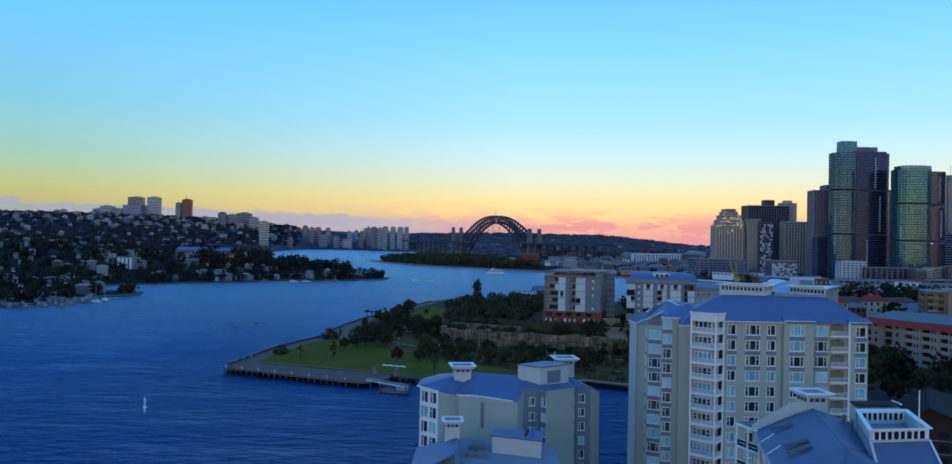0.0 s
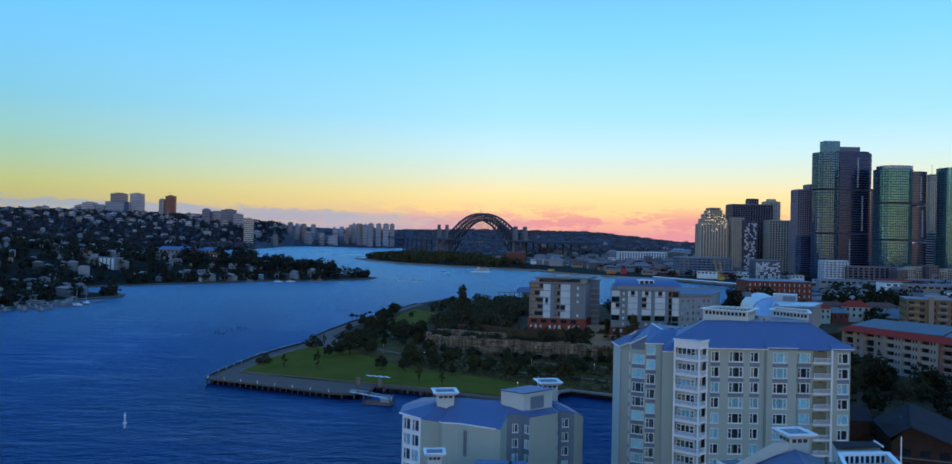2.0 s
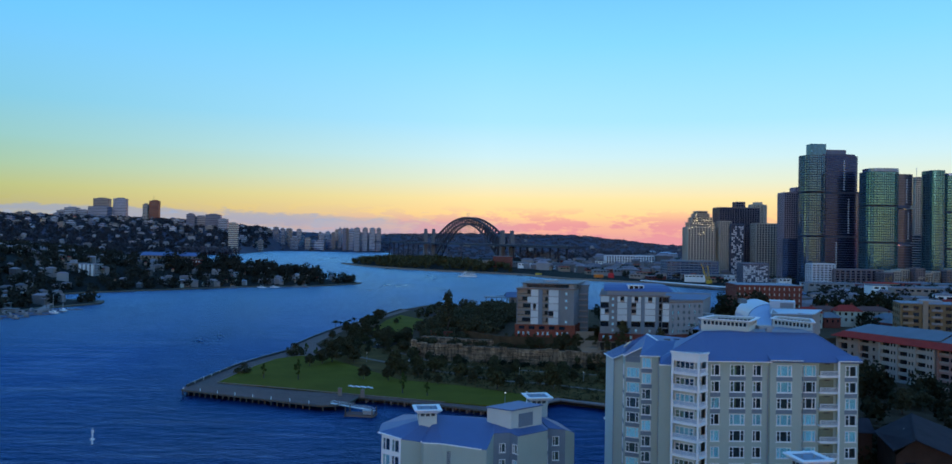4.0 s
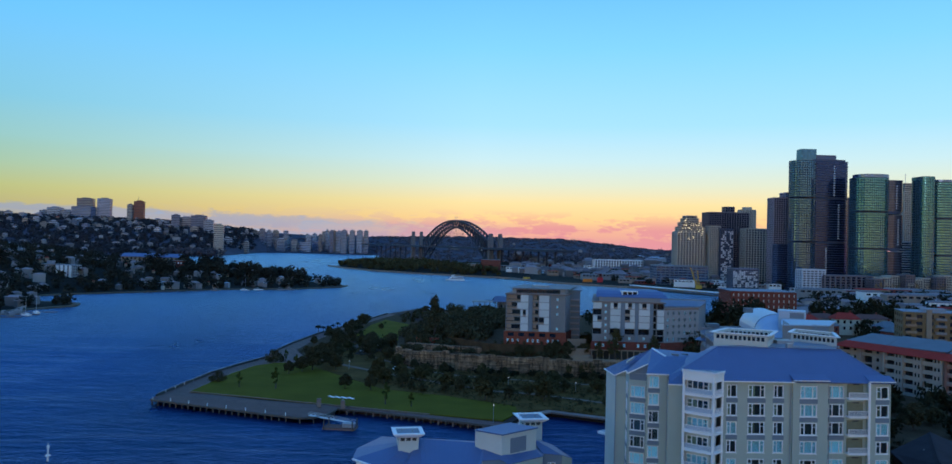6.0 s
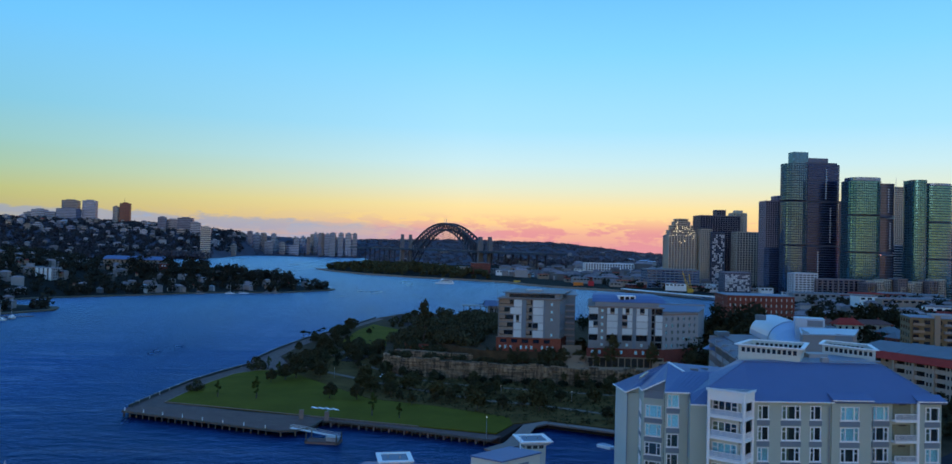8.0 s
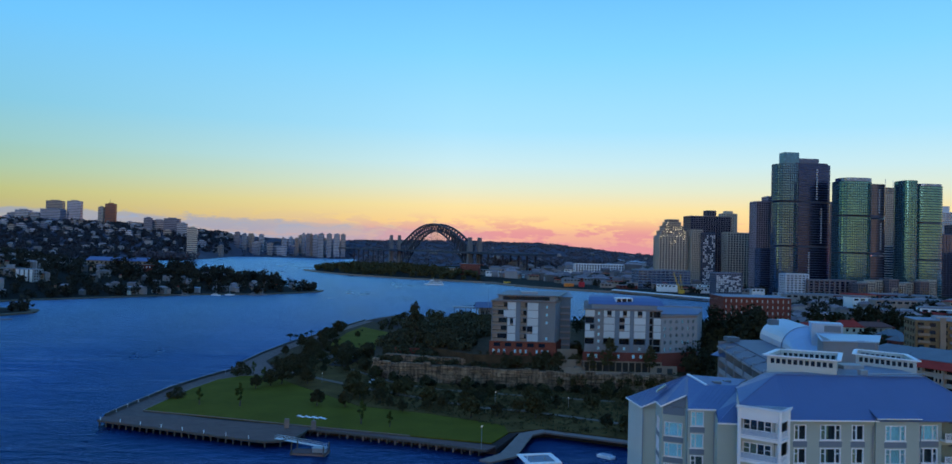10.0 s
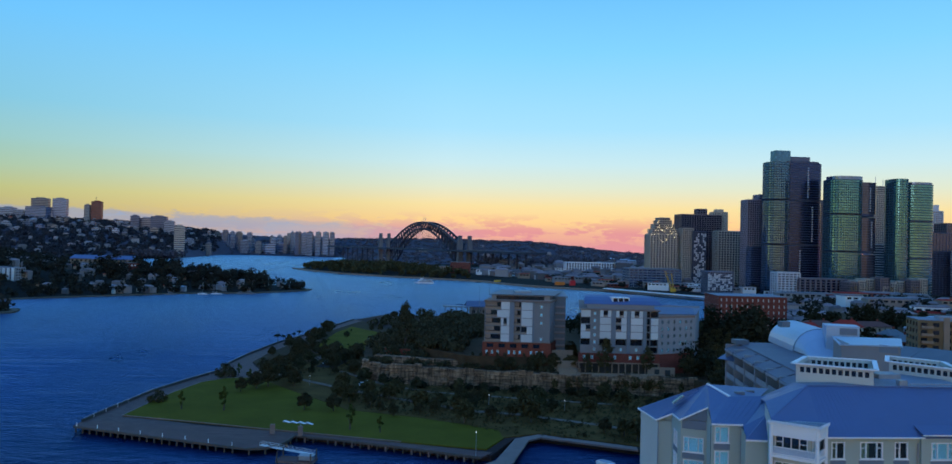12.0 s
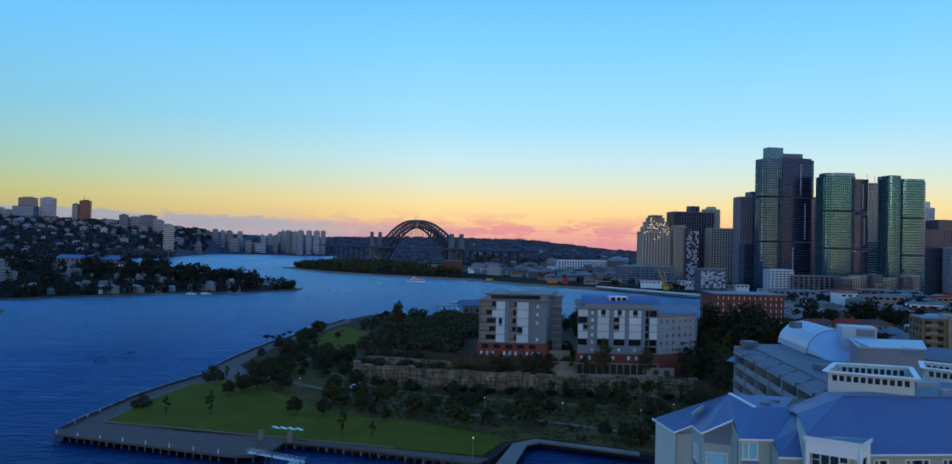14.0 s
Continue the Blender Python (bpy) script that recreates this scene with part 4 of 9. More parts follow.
def make_near_low_block():
    """Lower roofs just below the first camera place."""
    root = thing("apartment_block", (0, 128, 1.9), "low cream apartment block with blue metal roofs and a white lantern", "apartment building")
    part("wall", Shape().prism([(-9.7, 118), (13, 112), (14, 134), (10.9, 137.5), (-4, 139.5), (-9.7, 133)], 1.9, 22.2), M["cream"], root)
    part("roof", Shape().slab([(-10.2, 117, 22.2), (-10.2, 133.5, 22.2), (-4.2, 139.9, 22.3), (-3.4, 130, 25.0), (-3.4, 120, 25.0)], 0.12)
         .slab([(-3.4, 120, 25.0), (-3.4, 130, 25.0), (-2.6, 132, 24.6), (-2.6, 118, 24.0)], 0.12), M["roof_blue"], root)
    part("roof_deck", Shape().slab([(-2.6, 112, 22.3), (13.4, 112, 22.3), (14.2, 134, 22.3), (11, 137.8, 22.3), (-4, 139.8, 22.3), (-2.6, 132, 22.3)], 0.15), M["flat_roof"], root)
    part("stair_room", Shape().prism([(2.8, 131), (10.9, 128.2), (11.6, 134.5), (3.4, 135.0)], 22.2, 25.1), M["cream_pale"], root, "cream stair head room")
    part("stair_roof", Shape().prism([(2.6, 130.8), (11.0, 127.9), (11.9, 134.7), (3.2, 135.3)], 25.1, 25.3), M["roof_blue"], root)
    part("roof_plant", Shape().box(-1.2, 131.5, 22.3, 1.6, 134.5, 23.4).box(-1.5, 128, 22.3, -0.2, 130, 23.0).box(0.4, 127.5, 22.3, 1.8, 129.8, 23.0), M["grey_roof"], root, "grey roof plant boxes")
    part("aerial", Shape().tube((9.6, 130, 25.2), (9.6, 130, 30.0), 0.05).tube((8.4, 131, 25.2), (8.9, 131, 26.4), 0.25, 0.3), M["black"], root)
    cupola(root, -4.0, 131.0, 26.6, 3.3, 1.2, 5)


make_near_low_block()


def make_near_corner_block():
    """The block at the lower right of the first view: big roof with lantern, gable parapet and open-topped crown."""
    root = thing("apartment_block", (44, 90, 1.9), "cream apartment block with large blue roof and white crown", "apartment building")
    body = [(38.0, 106.6), (37.9, 102.6), (35.2, 94.0), (34.0, 86.0), (33.1, 72.4), (43.4, 72.4), (43.2, 82.9), (50.2, 82.9), (51.6, 88), (54.0, 102), (44.6, 106.6)]
    for i, (a, b) in enumerate(zip(body, body[1:] + body[:1])):
        d = math.dist(a, b)
        holes = [(0.8 + 2.6 * j, 2.4 + 2.6 * j, 30.6 - STOREY * k, 32.5 - STOREY * k) for j in range(int((d - 1) / 2.6)) for k in range(3)] if i in (0, 1, 2, 3) else []
        part("wall", Shape().facade(a, b, 1.9, 33.4, holes), M["cream"], root)
        for u0, u1, w0, w1 in holes:
            window(root, a, b, u0, w0, 1.6, 1.9, 1)
    # the main hipped roof, its ridge running away from the garden side
    R0, R1 = (44.2, 102.0, 37.0), (39.4, 82.9, 37.0)
    e0, e1, e2, e3 = (37.2, 103.4, 33.5), (34.9, 95.4, 33.5), (33.4, 88.0, 33.5), (32.6, 72.0, 33.5)
    v0, v1, v2 = (49.6, 102.4, 35.2), (44.7, 88.8, 35.1), (43.6, 72.0, 33.6)
    for loop in ([e0, e1, e2, R1, R0], [e2, e3, R1], [e3, v2, v1, R1], [R0, R1, v1, v0], [R0, v0, (54.0, 102.2, 34.2), (44.6, 106.9, 33.5), (38.0, 106.9, 33.5), e0]):
        part("roof", Shape().slab(loop, 0.14), M["roof_deep"], root)
    part("ridge_cap", Shape().beam(R0, R1, 0.22, 0.1).beam(R1, e3, 0.18, 0.1), M["roof_deep"], root)
    part("gutter", Shape().beam(e0, e1, 0.16, 0.16).beam(e1, e2, 0.16, 0.16).beam(e2, e3, 0.16, 0.16), M["cream"], root)
    up = Vector((0, 0, 1))
    foot, head = Vector((36.9, 103.7, 33.4)), Vector((44.6, 102.5, 37.2))
    back = Vector((0.35, 0.5, 0))
    gable = Shape()
    lo = [foot, head, head + up * 0.5, head - Vector((3.0, -0.47, 0)) + up * 0.25, foot + up * 0.95]
    gable.face(*[tuple(p) for p in lo])
    gable.face(*[tuple(p + back) for p in reversed(lo)])
    for p, q in zip(lo, lo[1:] + lo[:1]):
        gable.face(tuple(p), tuple(p + back), tuple(q + back), tuple(q))
    part("gable_parapet", gable, M["cream_pale"], root, "cream gable parapet climbing to the lantern")
    cupola(root, 44.9, 103.9, 37.6, 3.8, 1.25, 8)
    # skylights lie in the garden slope
    slope = Vector((R0[0] - e1[0], 0, R0[2] - e1[2])).normalized()
    run = (Vector(R1) - Vector(R0)).normalized()
    normal = slope.cross(run).normalized() * -1
    if normal.z < 0:
        normal = -normal
    across = run.cross(normal)
    m3 = Matrix((across, run, normal)).transposed().to_4x4()
    for x, y, z, w in ((38.9, 98.9, 35.0, 0.5), (37.1, 90.2, 35.3, 0.55), (36.4, 87.6, 35.2, 0.55)):
        foot = Vector((x, y, z))
        foot += normal * ((Vector(R0) - foot).dot(normal) + 0.03)
        ob = part("skylight", Shape().box(-1.4, -w, 0, 1.4, w, 0.07), M["black"], root, "dark rooflight")
        ob.matrix_basis = Matrix.Translation(foot) @ m3
    for y in (97.4, 91.8):
        f = (e0[1] - y) / (e0[1] - e2[1])
        x = e0[0] + (e2[0] - e0[0]) * f
        part("snow_guard", Shape().beam((x, y, 33.62), (x + 1.9, y + 0.7, 34.55), 0.1, 0.12), M["white"], root, "short white rail on the roof")
    # glazed balcony bay on the garden corner
    p0, p1 = (36.2, 107.6), (37.7, 103.2)
    part("bay_roof", Shape().slab([(36.0, 107.9, 33.62), (37.5, 103.1, 33.62), (39.0, 104.2, 34.1), (38.6, 107.4, 34.1)], 0.12), M["grey_roof"], root, "grey lean-to over the balcony bay")
    part("bay_fascia", Shape().beam((36.0, 107.9, 33.55), (37.5, 103.1, 33.55), 0.22, 0.26), M["white"], root)
    for k in range(4):
        z = 30.6 - STOREY * k
        part("balcony", Shape().prism([p0, p1, (38.4, 103.6), (38.0, 107.6)], z - 0.22, z), M["white"], root)
        part("rail", Shape().beam((*p0, z + 1.0), (*p1, z + 1.0), 0.08, 0.08).beam((*p0, z + 0.5), (*p1, z + 0.5), 0.05, 0.05), M["white"], root)
        part("balustrade", Shape().beam((*p0, z + 0.5), (*p1, z + 0.5), 0.03, 0.85), M["dark_pane"], root, "dark glass balustrade")
    for f in (0.0, 0.5, 1.0):
        x, y = p0[0] + (p1[0] - p0[0]) * f, p0[1] + (p1[1] - p0[1]) * f
        part("post", Shape().box(x - 0.12, y - 0.12, 1.9, x + 0.12, y + 0.12, 33.5), M["white"], root)
    # the open-topped crown with a row of small windows front and back
    ring = [(43.9, 86.6), (51.2, 87.9), (53.8, 97.2), (47.5, 96.6)]
    for k, (a, b) in enumerate(zip(ring, ring[1:] + ring[:1])):
        d, m = math.dist(a, b), wall_frame(a, b)
        part("crown_wall", Shape().box(0, 0, 33.2, d, 0.18, 36.85, m), M["cream_pale"], root)
        if k in (0, 2):
            q = 4
            gap = (d - 0.8) / q
            for i in range(q):
                for j in range(2):
                    u = 0.4 + gap * i + gap * 0.47 * j
                    part("crown_post", Shape().box(u - 0.1, 0.0, 36.85, u + 0.1, 0.18, 37.75, m), M["white"], root)
            part("crown_post", Shape().box(d - 0.5, 0.0, 36.85, d, 0.18, 37.75, m).box(0, 0.0, 36.85, 0.28, 0.18, 37.75, m), M["white"], root)
            part("crown_glass", Shape().box(0.3, 0.08, 36.85, d - 0.3, 0.1, 37.75, m), M["dark_pane"], root, "dark glass between the parapet posts")
            part("crown_lintel", Shape().box(0, 0.0, 37.75, d, 0.18, 37.95, m), M["white"], root)
        else:
            part("crown_wall", Shape().box(0, 0.0, 36.85, d, 0.18, 37.95, m), M["cream_pale"], root)
    cx, cy = 49.1, 92.1
    rim = Shape()
    outer = [(cx + (p[0] - cx) * 1.1, cy + (p[1] - cy) * 1.09) for p in ring]
    inner = [(cx + (p[0] - cx) * 0.93, cy + (p[1] - cy) * 0.95) for p in ring]
    for i in range(4):
        j = (i + 1) % 4
        rim.slab([(*outer[i], 38.12), (*outer[j], 38.12), (*inner[j], 38.04), (*inner[i], 38.04)], 0.1)
    part("crown_rim", rim, M["white"], root, "thin white spreading rim")
    part("crown_floor", Shape().prism(ring, 36.2, 36.4), M["flat_roof"], root)
    part("vent_pipe", Shape().box(47.4, 91.0, 36.4, 48.4, 91.8, 37.0).box(49.6, 91.6, 36.4, 50.3, 92.2, 36.9), M["grey_roof"], root, "low grey plant box")
    # roofs before and behind the crown, with pale verges
    part("roof", Shape().slab([(44.0, 86.5, 36.6), (51.1, 87.8, 36.6), (50.2, 82.5, 33.4), (43.04, 82.5, 33.4)], 0.14), M["roof_deep"], root)
    part("verge", Shape().beam((43.85, 86.5, 36.68), (42.95, 82.5, 33.48), 0.3, 0.3), M["cream_pale"], root, "cream raised verge")
    part("verge", Shape().beam((51.2, 87.8, 36.68), (50.3, 82.5, 33.48), 0.2, 0.26), M["white"], root, "white raised verge")
    part("roof", Shape().slab([(47.6, 98.0, 38.5), (53.8, 98.6, 38.5), (54.9, 102.6, 38.1), (49.2, 102.2, 38.1)], 0.14), M["dark_slate"], root)
    part("verge", Shape().beam((53.9, 98.5, 38.5), (55.0, 102.6, 38.15), 0.2, 0.2), M["white"], root)
    part("wall", Shape().prism([(47.6, 97.4), (53.7, 98.0), (54.7, 102.3), (49.2, 101.9)], 33.2, 38.0), M["cream_pale"], root)
    part("vent_pipe", Shape().tube((47.0, 99.2, 35.2), (47.0, 99.2, 36.9), 0.16, 0.16, 8).tube((47.7, 98.4, 35.0), (47.7, 98.4, 36.5), 0.12, 0.12, 8), M["grey_roof"], root)
    part("flagpole", Shape().tube((51.8, 90.9, 36.4), (51.8, 90.9, 41.7), 0.09, 0.07), M["white"], root, "thin white pole")


make_near_corner_block()


# ---- wharf, lawn and paths of the park ----
def make_wharf():
    root = thing("wharf", (-43, 302, 1.5), "long timber wharf on dark piles along the park", "wharf")
    front = [(-107.0, 326.4), (-54.0, 302.4), (-46.0, 299.2), (-41.0, 299.8), (-37.5, 303.0), (-35.5, 308.5), (-34.2, 314.8), (-24.0, 311.8), (0.0, 301.3), (23.6, 289.6)]
    part("deck", Shape().prism(front[:7] + [(-34, 319.5), (-100, 334), (-107.3, 333)], 1.55, 2.05), M["deck"], root, "weathered grey timber deck")
    part("deck", Shape().prism(front[6:] + [(27.5, 295.0), (0, 306.0), (-34, 319.4)], 1.5, 2.04), M["deck"], root, "narrow grey quay deck")
    pile = Shape().tube((0, 0, -2.5), (0, 0, 1.6), 0.34, 0.28, 7).mesh("pile", M["pile"])
    pale = Shape().tube((0, 0, -2.5), (0, 0, 1.6), 0.42, 0.36, 7).mesh("pile", M["concrete"])
    for k, (a, b) in enumerate(zip(front, front[1:])):
        part("edge_beam", Shape().beam((*a, 1.72), (*b, 1.72), 0.35, 0.5).beam((*a, 2.12), (*b, 2.12), 0.3, 0.2), M["pile"], root, "dark timber edge beam")
        m = wall_frame(a, b)
        for back in (0.35,) if k < 6 else (0.35, 2.6):
            for i in range(max(1, int(math.dist(a, b) / 2.9))):
                p = m @ Vector((0.6 + 2.9 * i, back, 0))
                ob = part("pile", pale if k > 5 and i % 2 else pile, None, root)
                ob.matrix_basis = Matrix.Translation((p.x, p.y, 0))
    return root


make_wharf()


def light_bollard():
    root = thing("light_bollard", (0, 0, 0), "short white light bollard on the wharf edge", "bollard", "bollards along the quay")
    part("post", Shape().tube((0, 0, 0), (0, 0, 0.95), 0.14, 0.12, 8), M["white"], root)
    part("head", Shape().tube((0, 0, 0.95), (0, 0, 1.2), 0.17, 0.1, 8), M["white"], root, "pale lamp head")
    return root


def along(a, b, step, start=0.0):
    n = int((math.dist(a, b) - start) / step) + 1
    return [(a[0] + (b[0] - a[0]) * (start + i * step) / math.dist(a, b), a[1] + (b[1] - a[1]) * (start + i * step) / math.dist(a, b)) for i in range(n)]


bollard = light_bollard()
spots = along((-106.4, 326.5), (-46.4, 299.9), 8.6, 0.4) + along((-106.6, 334), (-101.2, 385), 8.6, 6) + along((-101, 386), (-94.7, 411), 8.6) + along((-94.4, 412), (-87, 434), 8.6)
bollard.matrix_basis = Matrix.Translation((*spots[0], 2.05))
for p in spots[1:]:
    copy_thing(bollard, Matrix.Translation((*p, 2.05 if p[1] < 334 else 1.95)))

PARK = [(-97, 341.5), (-67, 331), (-50, 324.5), (0, 306.5), (26, 297.5), (33, 311), (33, 322), (6, 340), (-20, 352), (-34, 372), (-48, 392), (-62, 414), (-70, 419), (-79, 417), (-87, 407), (-92, 385), (-94.5, 366)]
structure("promenade", Shape().prism([(-106.6, 334), (-104.3, 356), (-100.8, 385), (-94.3, 411), (-86.3, 436), (-86.8, 462), (-83.8, 494), (-75.8, 545), (-63.8, 590), (-39.8, 697), (-33, 690), (-56, 594), (-67, 546),
                                      (-75, 494), (-77, 466), (-68, 440), (-62, 420), (-70, 416), (-79, 414), (-86, 405), (-91, 384), (-93.5, 366), (-94, 342), (-68, 329), (-32, 318.6), (-32, 317.4), (-60, 324.6), (-99, 333.6)], 1.0, 1.97), M["paving"],
          "stone-paved promenade along the sea wall", "promenade")
structure("lawn", Shape().prism(PARK, 1.0, 2.35), M["lawn"], "mown green lawn in the waterfront park", "lawn")
structure("lawn_far", Shape().prism([(-52, 520), (-28, 505), (-10, 540), (-14, 600), (-38, 640), (-46, 600)], 1.0, 2.6), M["lawn"], "bright lawn at the far end of the park", "lawn")
structure("garden_bed", Shape().prism([(33, 312), (46, 318), (74, 303), (88, 294), (124, 300), (126, 381), (101, 384), (76, 387), (61, 391), (38, 397), (13, 404), (-8, 411), (-20, 422), (-22, 500),
                                       (-55, 500), (-60, 432), (-62, 413), (-48, 393), (-34, 373), (-20, 353), (6, 341), (33, 323)], 1.0, 2.25), M["rough_grass"],
          "dark planted garden beds below the cliff", "garden bed")
structure("garden_bed_far", Shape().prism([(-76.5, 467), (-67.5, 441), (-61, 433), (-55.5, 500), (-52.5, 519), (-46.5, 601), (-38.5, 641), (-14.5, 601), (-10, 630), (-33, 688), (-55.5, 595), (-66.5, 547), (-74.5, 495)], 1.0, 2.2), M["soil"],
          "planted strip beside the far promenade", "garden bed")
kerb = Shape()
for a, b in [(PARK[i], PARK[(i + 1) % len(PARK)]) for i in (0, 1, 2, 12, 13, 14, 15, 16)]:
    kerb.beam((*a, 2.3), (*b, 2.3), 0.35, 0.25)
structure("kerb", kerb, M["concrete"], "pale concrete kerb round the lawn", "kerb")
rail = Shape()
edge = [(-106.9, 332.6), (-104.6, 356), (-101.1, 385), (-94.6, 411), (-86.6, 436), (-87.1, 462), (-84.1, 494), (-76.1, 545), (-64.1, 590), (-40.1, 697)]
for a, b in zip(edge, edge[1:]):
    rail.beam((*a, 2.3), (*b, 2.3), 0.5, 1.1)
structure("sea_wall", rail, M["dark_stone"], "low dark stone parapet of the sea wall", "sea wall")


def path(pts, width, z, name="garden_path"):
    s = Shape()
    for a, b in zip(pts, pts[1:]):
        m = wall_frame(a, b)
        d = math.dist(a, b)
        s.box(-0.4, -width / 2, z - 0.4, d + 0.4, width / 2, z, m)
    structure(name, s, M["gravel"], "pale gravel path through the garden", "path")


path([(-60, 432), (-40, 410), (-14, 384), (8, 366), (26, 352), (44, 346)], 3.0, 2.36)
path([(44, 346), (70, 330), (86, 318), (104, 312)], 2.6, 2.36)
path([(-30, 440), (-6, 402), (14, 388), (50, 376), (84, 366)], 2.2, 2.33)
path([(-48, 470), (-36, 520), (-26, 560)], 5.0, 2.3)


def make_boardwalk():
    root = thing("boardwalk", (45, 308, 1.2), "grey boardwalk round a small dark basin", "boardwalk")
    part("deck", Shape().prism([(20.5, 279), (27.5, 286), (37, 311.5), (45.5, 317.2), (74.5, 301.2), (73.8, 297.6), (45.8, 313.2), (41, 309.5), (32, 283), (23.5, 276.5)], 1.55, 2.1), M["concrete"], root, "pale boardwalk deck")
    part("edge", Shape().beam((23.5, 276.5, 1.9), (32, 283, 1.9), 0.3, 0.5).beam((32, 283, 1.9), (41, 309.5, 1.9), 0.3, 0.5).beam((41, 309.5, 1.9), (45.8, 313.2, 1.9), 0.3, 0.5).beam((45.8, 313.2, 1.9), (73.8, 297.6, 1.9), 0.3, 0.5), M["concrete"], root, "pale edge beam")


make_boardwalk()


def make_pontoon():
    root = thing("pontoon", (-28, 290, 0), "floating timber pontoon with white gangway beside the wharf", "pontoon")
    m = Matrix.Translation((-30.4, 292.6, 0)) @ pose(0, 0, 0, 0, 0, -10)
    for name, s, mt, lab in (("float", Shape().box(-5.5, -2.6, -0.4, 5.5, 2.6, 0.55), "concrete", ""), ("deck", Shape().box(-5.6, -2.7, 0.55, 5.6, 2.7, 0.7), "deck", ""),
                             ("kiosk", Shape().box(1.0, -1.2, 0.7, 5.0, 1.2, 1.9).box(0.8, -1.4, 1.9, 5.2, 1.4, 2.05), "steel", "low grey cabin")):
        part(name, s, M[mt], root, lab).matrix_basis = m
    for x, y in ((-5, 2.9), (5, 2.9), (-5, -2.9), (5, -2.9)):
        part("mooring_pile", Shape().tube((x, y, -2), (x, y, 3.2), 0.25, 0.22, 8), M["pile"], root).matrix_basis = m
    g = Shape()
    p, q = Vector((-42.6, 302.6, 2.2)), Vector((-25.6, 296.4, 0.9))
    g.beam(p, q, 1.6, 0.12)
    side = Vector((0.32, 0.95, 0)) * 0.8
    for k in (-1, 1):
        g.beam(p + side * k + Vector((0, 0, 1.0)), q + side * k + Vector((0, 0, 1.0)), 0.07, 0.07)
        for i in range(13):
            c = p.lerp(q, i / 12) + side * k
            g.beam(c, c + Vector((0, 0, 1.0)), 0.06, 0.06)
            if i < 12:
                g.beam(c, p.lerp(q, (i + 1) / 12) + side * k + Vector((0, 0, 1.0)), 0.05, 0.05)
    part("gangway", g, M["panel"], root, "pale trussed gangway")


make_pontoon()


def make_shelter():
    root = thing("park_shelter", (-36.5, 315, 2.3), "small park shelter of two pale piers and open roof beams", "shelter")
    for x, y in ((-41.4, 316.0), (-32.2, 313.4)):
        part("pier", Shape().box(x - 0.75, y - 0.5, 2.3, x + 0.75, y + 0.5, 5.4), M["concrete"], root, "pale concrete pier")
    for i in range(4):
        c = (-37.0 + 2.5 * i, 317.4 - 0.8 * i)
        part("roof_beam", Shape().beam((c[0] - 1.0, c[1] + 1.2, 6.0), (c[0] + 1.2, c[1] - 1.8, 6.0), 0.9, 0.12), M["white"], root, "white roof blade")
    part("tie", Shape().beam((-38.4, 317.6, 5.85), (-28.4, 314.6, 5.85), 0.25, 0.3).tube((-32.2, 313.6, 5.3), (-32.2, 314.6, 5.9), 0.12), M["steel"], root)


make_shelter()


def lamp_post(h=7.0):
    root = thing("lamp_post", (0, 0, 0), "tall thin grey lamp post in the park", "lamp post", "park lamp posts")
    part("pole", Shape().tube((0, 0, 0), (0, 0, h), 0.09, 0.06, 6), M["steel"], root)
    part("lamp_head", Shape().tube((0, 0, h), (0, 0, h + 0.35), 0.22, 0.14, 8), M["lamp"], root, "lit white lamp head")
    return root


lp = lamp_post()
for i, (x, y) in enumerate(((22.1, 290.3), (-12, 372), (34, 362), (62, 352), (88, 340), (-40, 402), (104, 350))):
    m = Matrix.Translation((x, y, 2.1)) @ Matrix.Diagonal((1, 1, 1.0 if i == 0 else 0.6, 1))
    if i == 0:
        lp.matrix_basis = m
    else:
        copy_thing(lp, m)


def make_buoy():
    root = thing("channel_marker", (-107.6, 250.6, 0), "white channel marker post standing in the water", "channel marker")
    part("post", Shape().tube((-107.6, 250.6, -1.5), (-107.6, 250.6, 3.8), 0.28, 0.2, 8), M["white"], root)
    part("platform", Shape().tube((-107.6, 250.6, 1.5), (-107.6, 250.6, 1.75), 0.75, 0.75, 10), M["white"], root)
    part("topmark", Shape().tube((-107.6, 250.6, 3.8), (-107.6, 250.6, 4.3), 0.42, 0.42, 8).tube((-107.6, 250.6, 4.3), (-107.6, 250.6, 5.2), 0.12, 0.06), M["white"], root, "white lantern and topmark")


make_buoy()


def make_railing():
    root = thing("railing", (-92, 380, 1.97), "long dark steel railing along the sea wall", "railing")
    pts = [(-106.7, 334), (-104.4, 356), (-100.9, 385), (-94.4, 411), (-86.4, 436), (-86.9, 462), (-83.9, 494), (-75.9, 545), (-63.9, 590), (-39.9, 697)]
    post = Shape().box(-0.05, -0.05, 0, 0.05, 0.05, 1.1).mesh("post", M["steel"])
    for a, b in zip(pts, pts[1:]):
        part("rail", Shape().beam((*a, 3.2), (*b, 3.2), 0.1, 0.08).beam((*a, 2.7), (*b, 2.7), 0.05, 0.04), M["steel"], root)
        for p in along(a, b, 4.0):
            part("post", post, None, root).matrix_basis = Matrix.Translation((*p, 2.1))


make_railing()


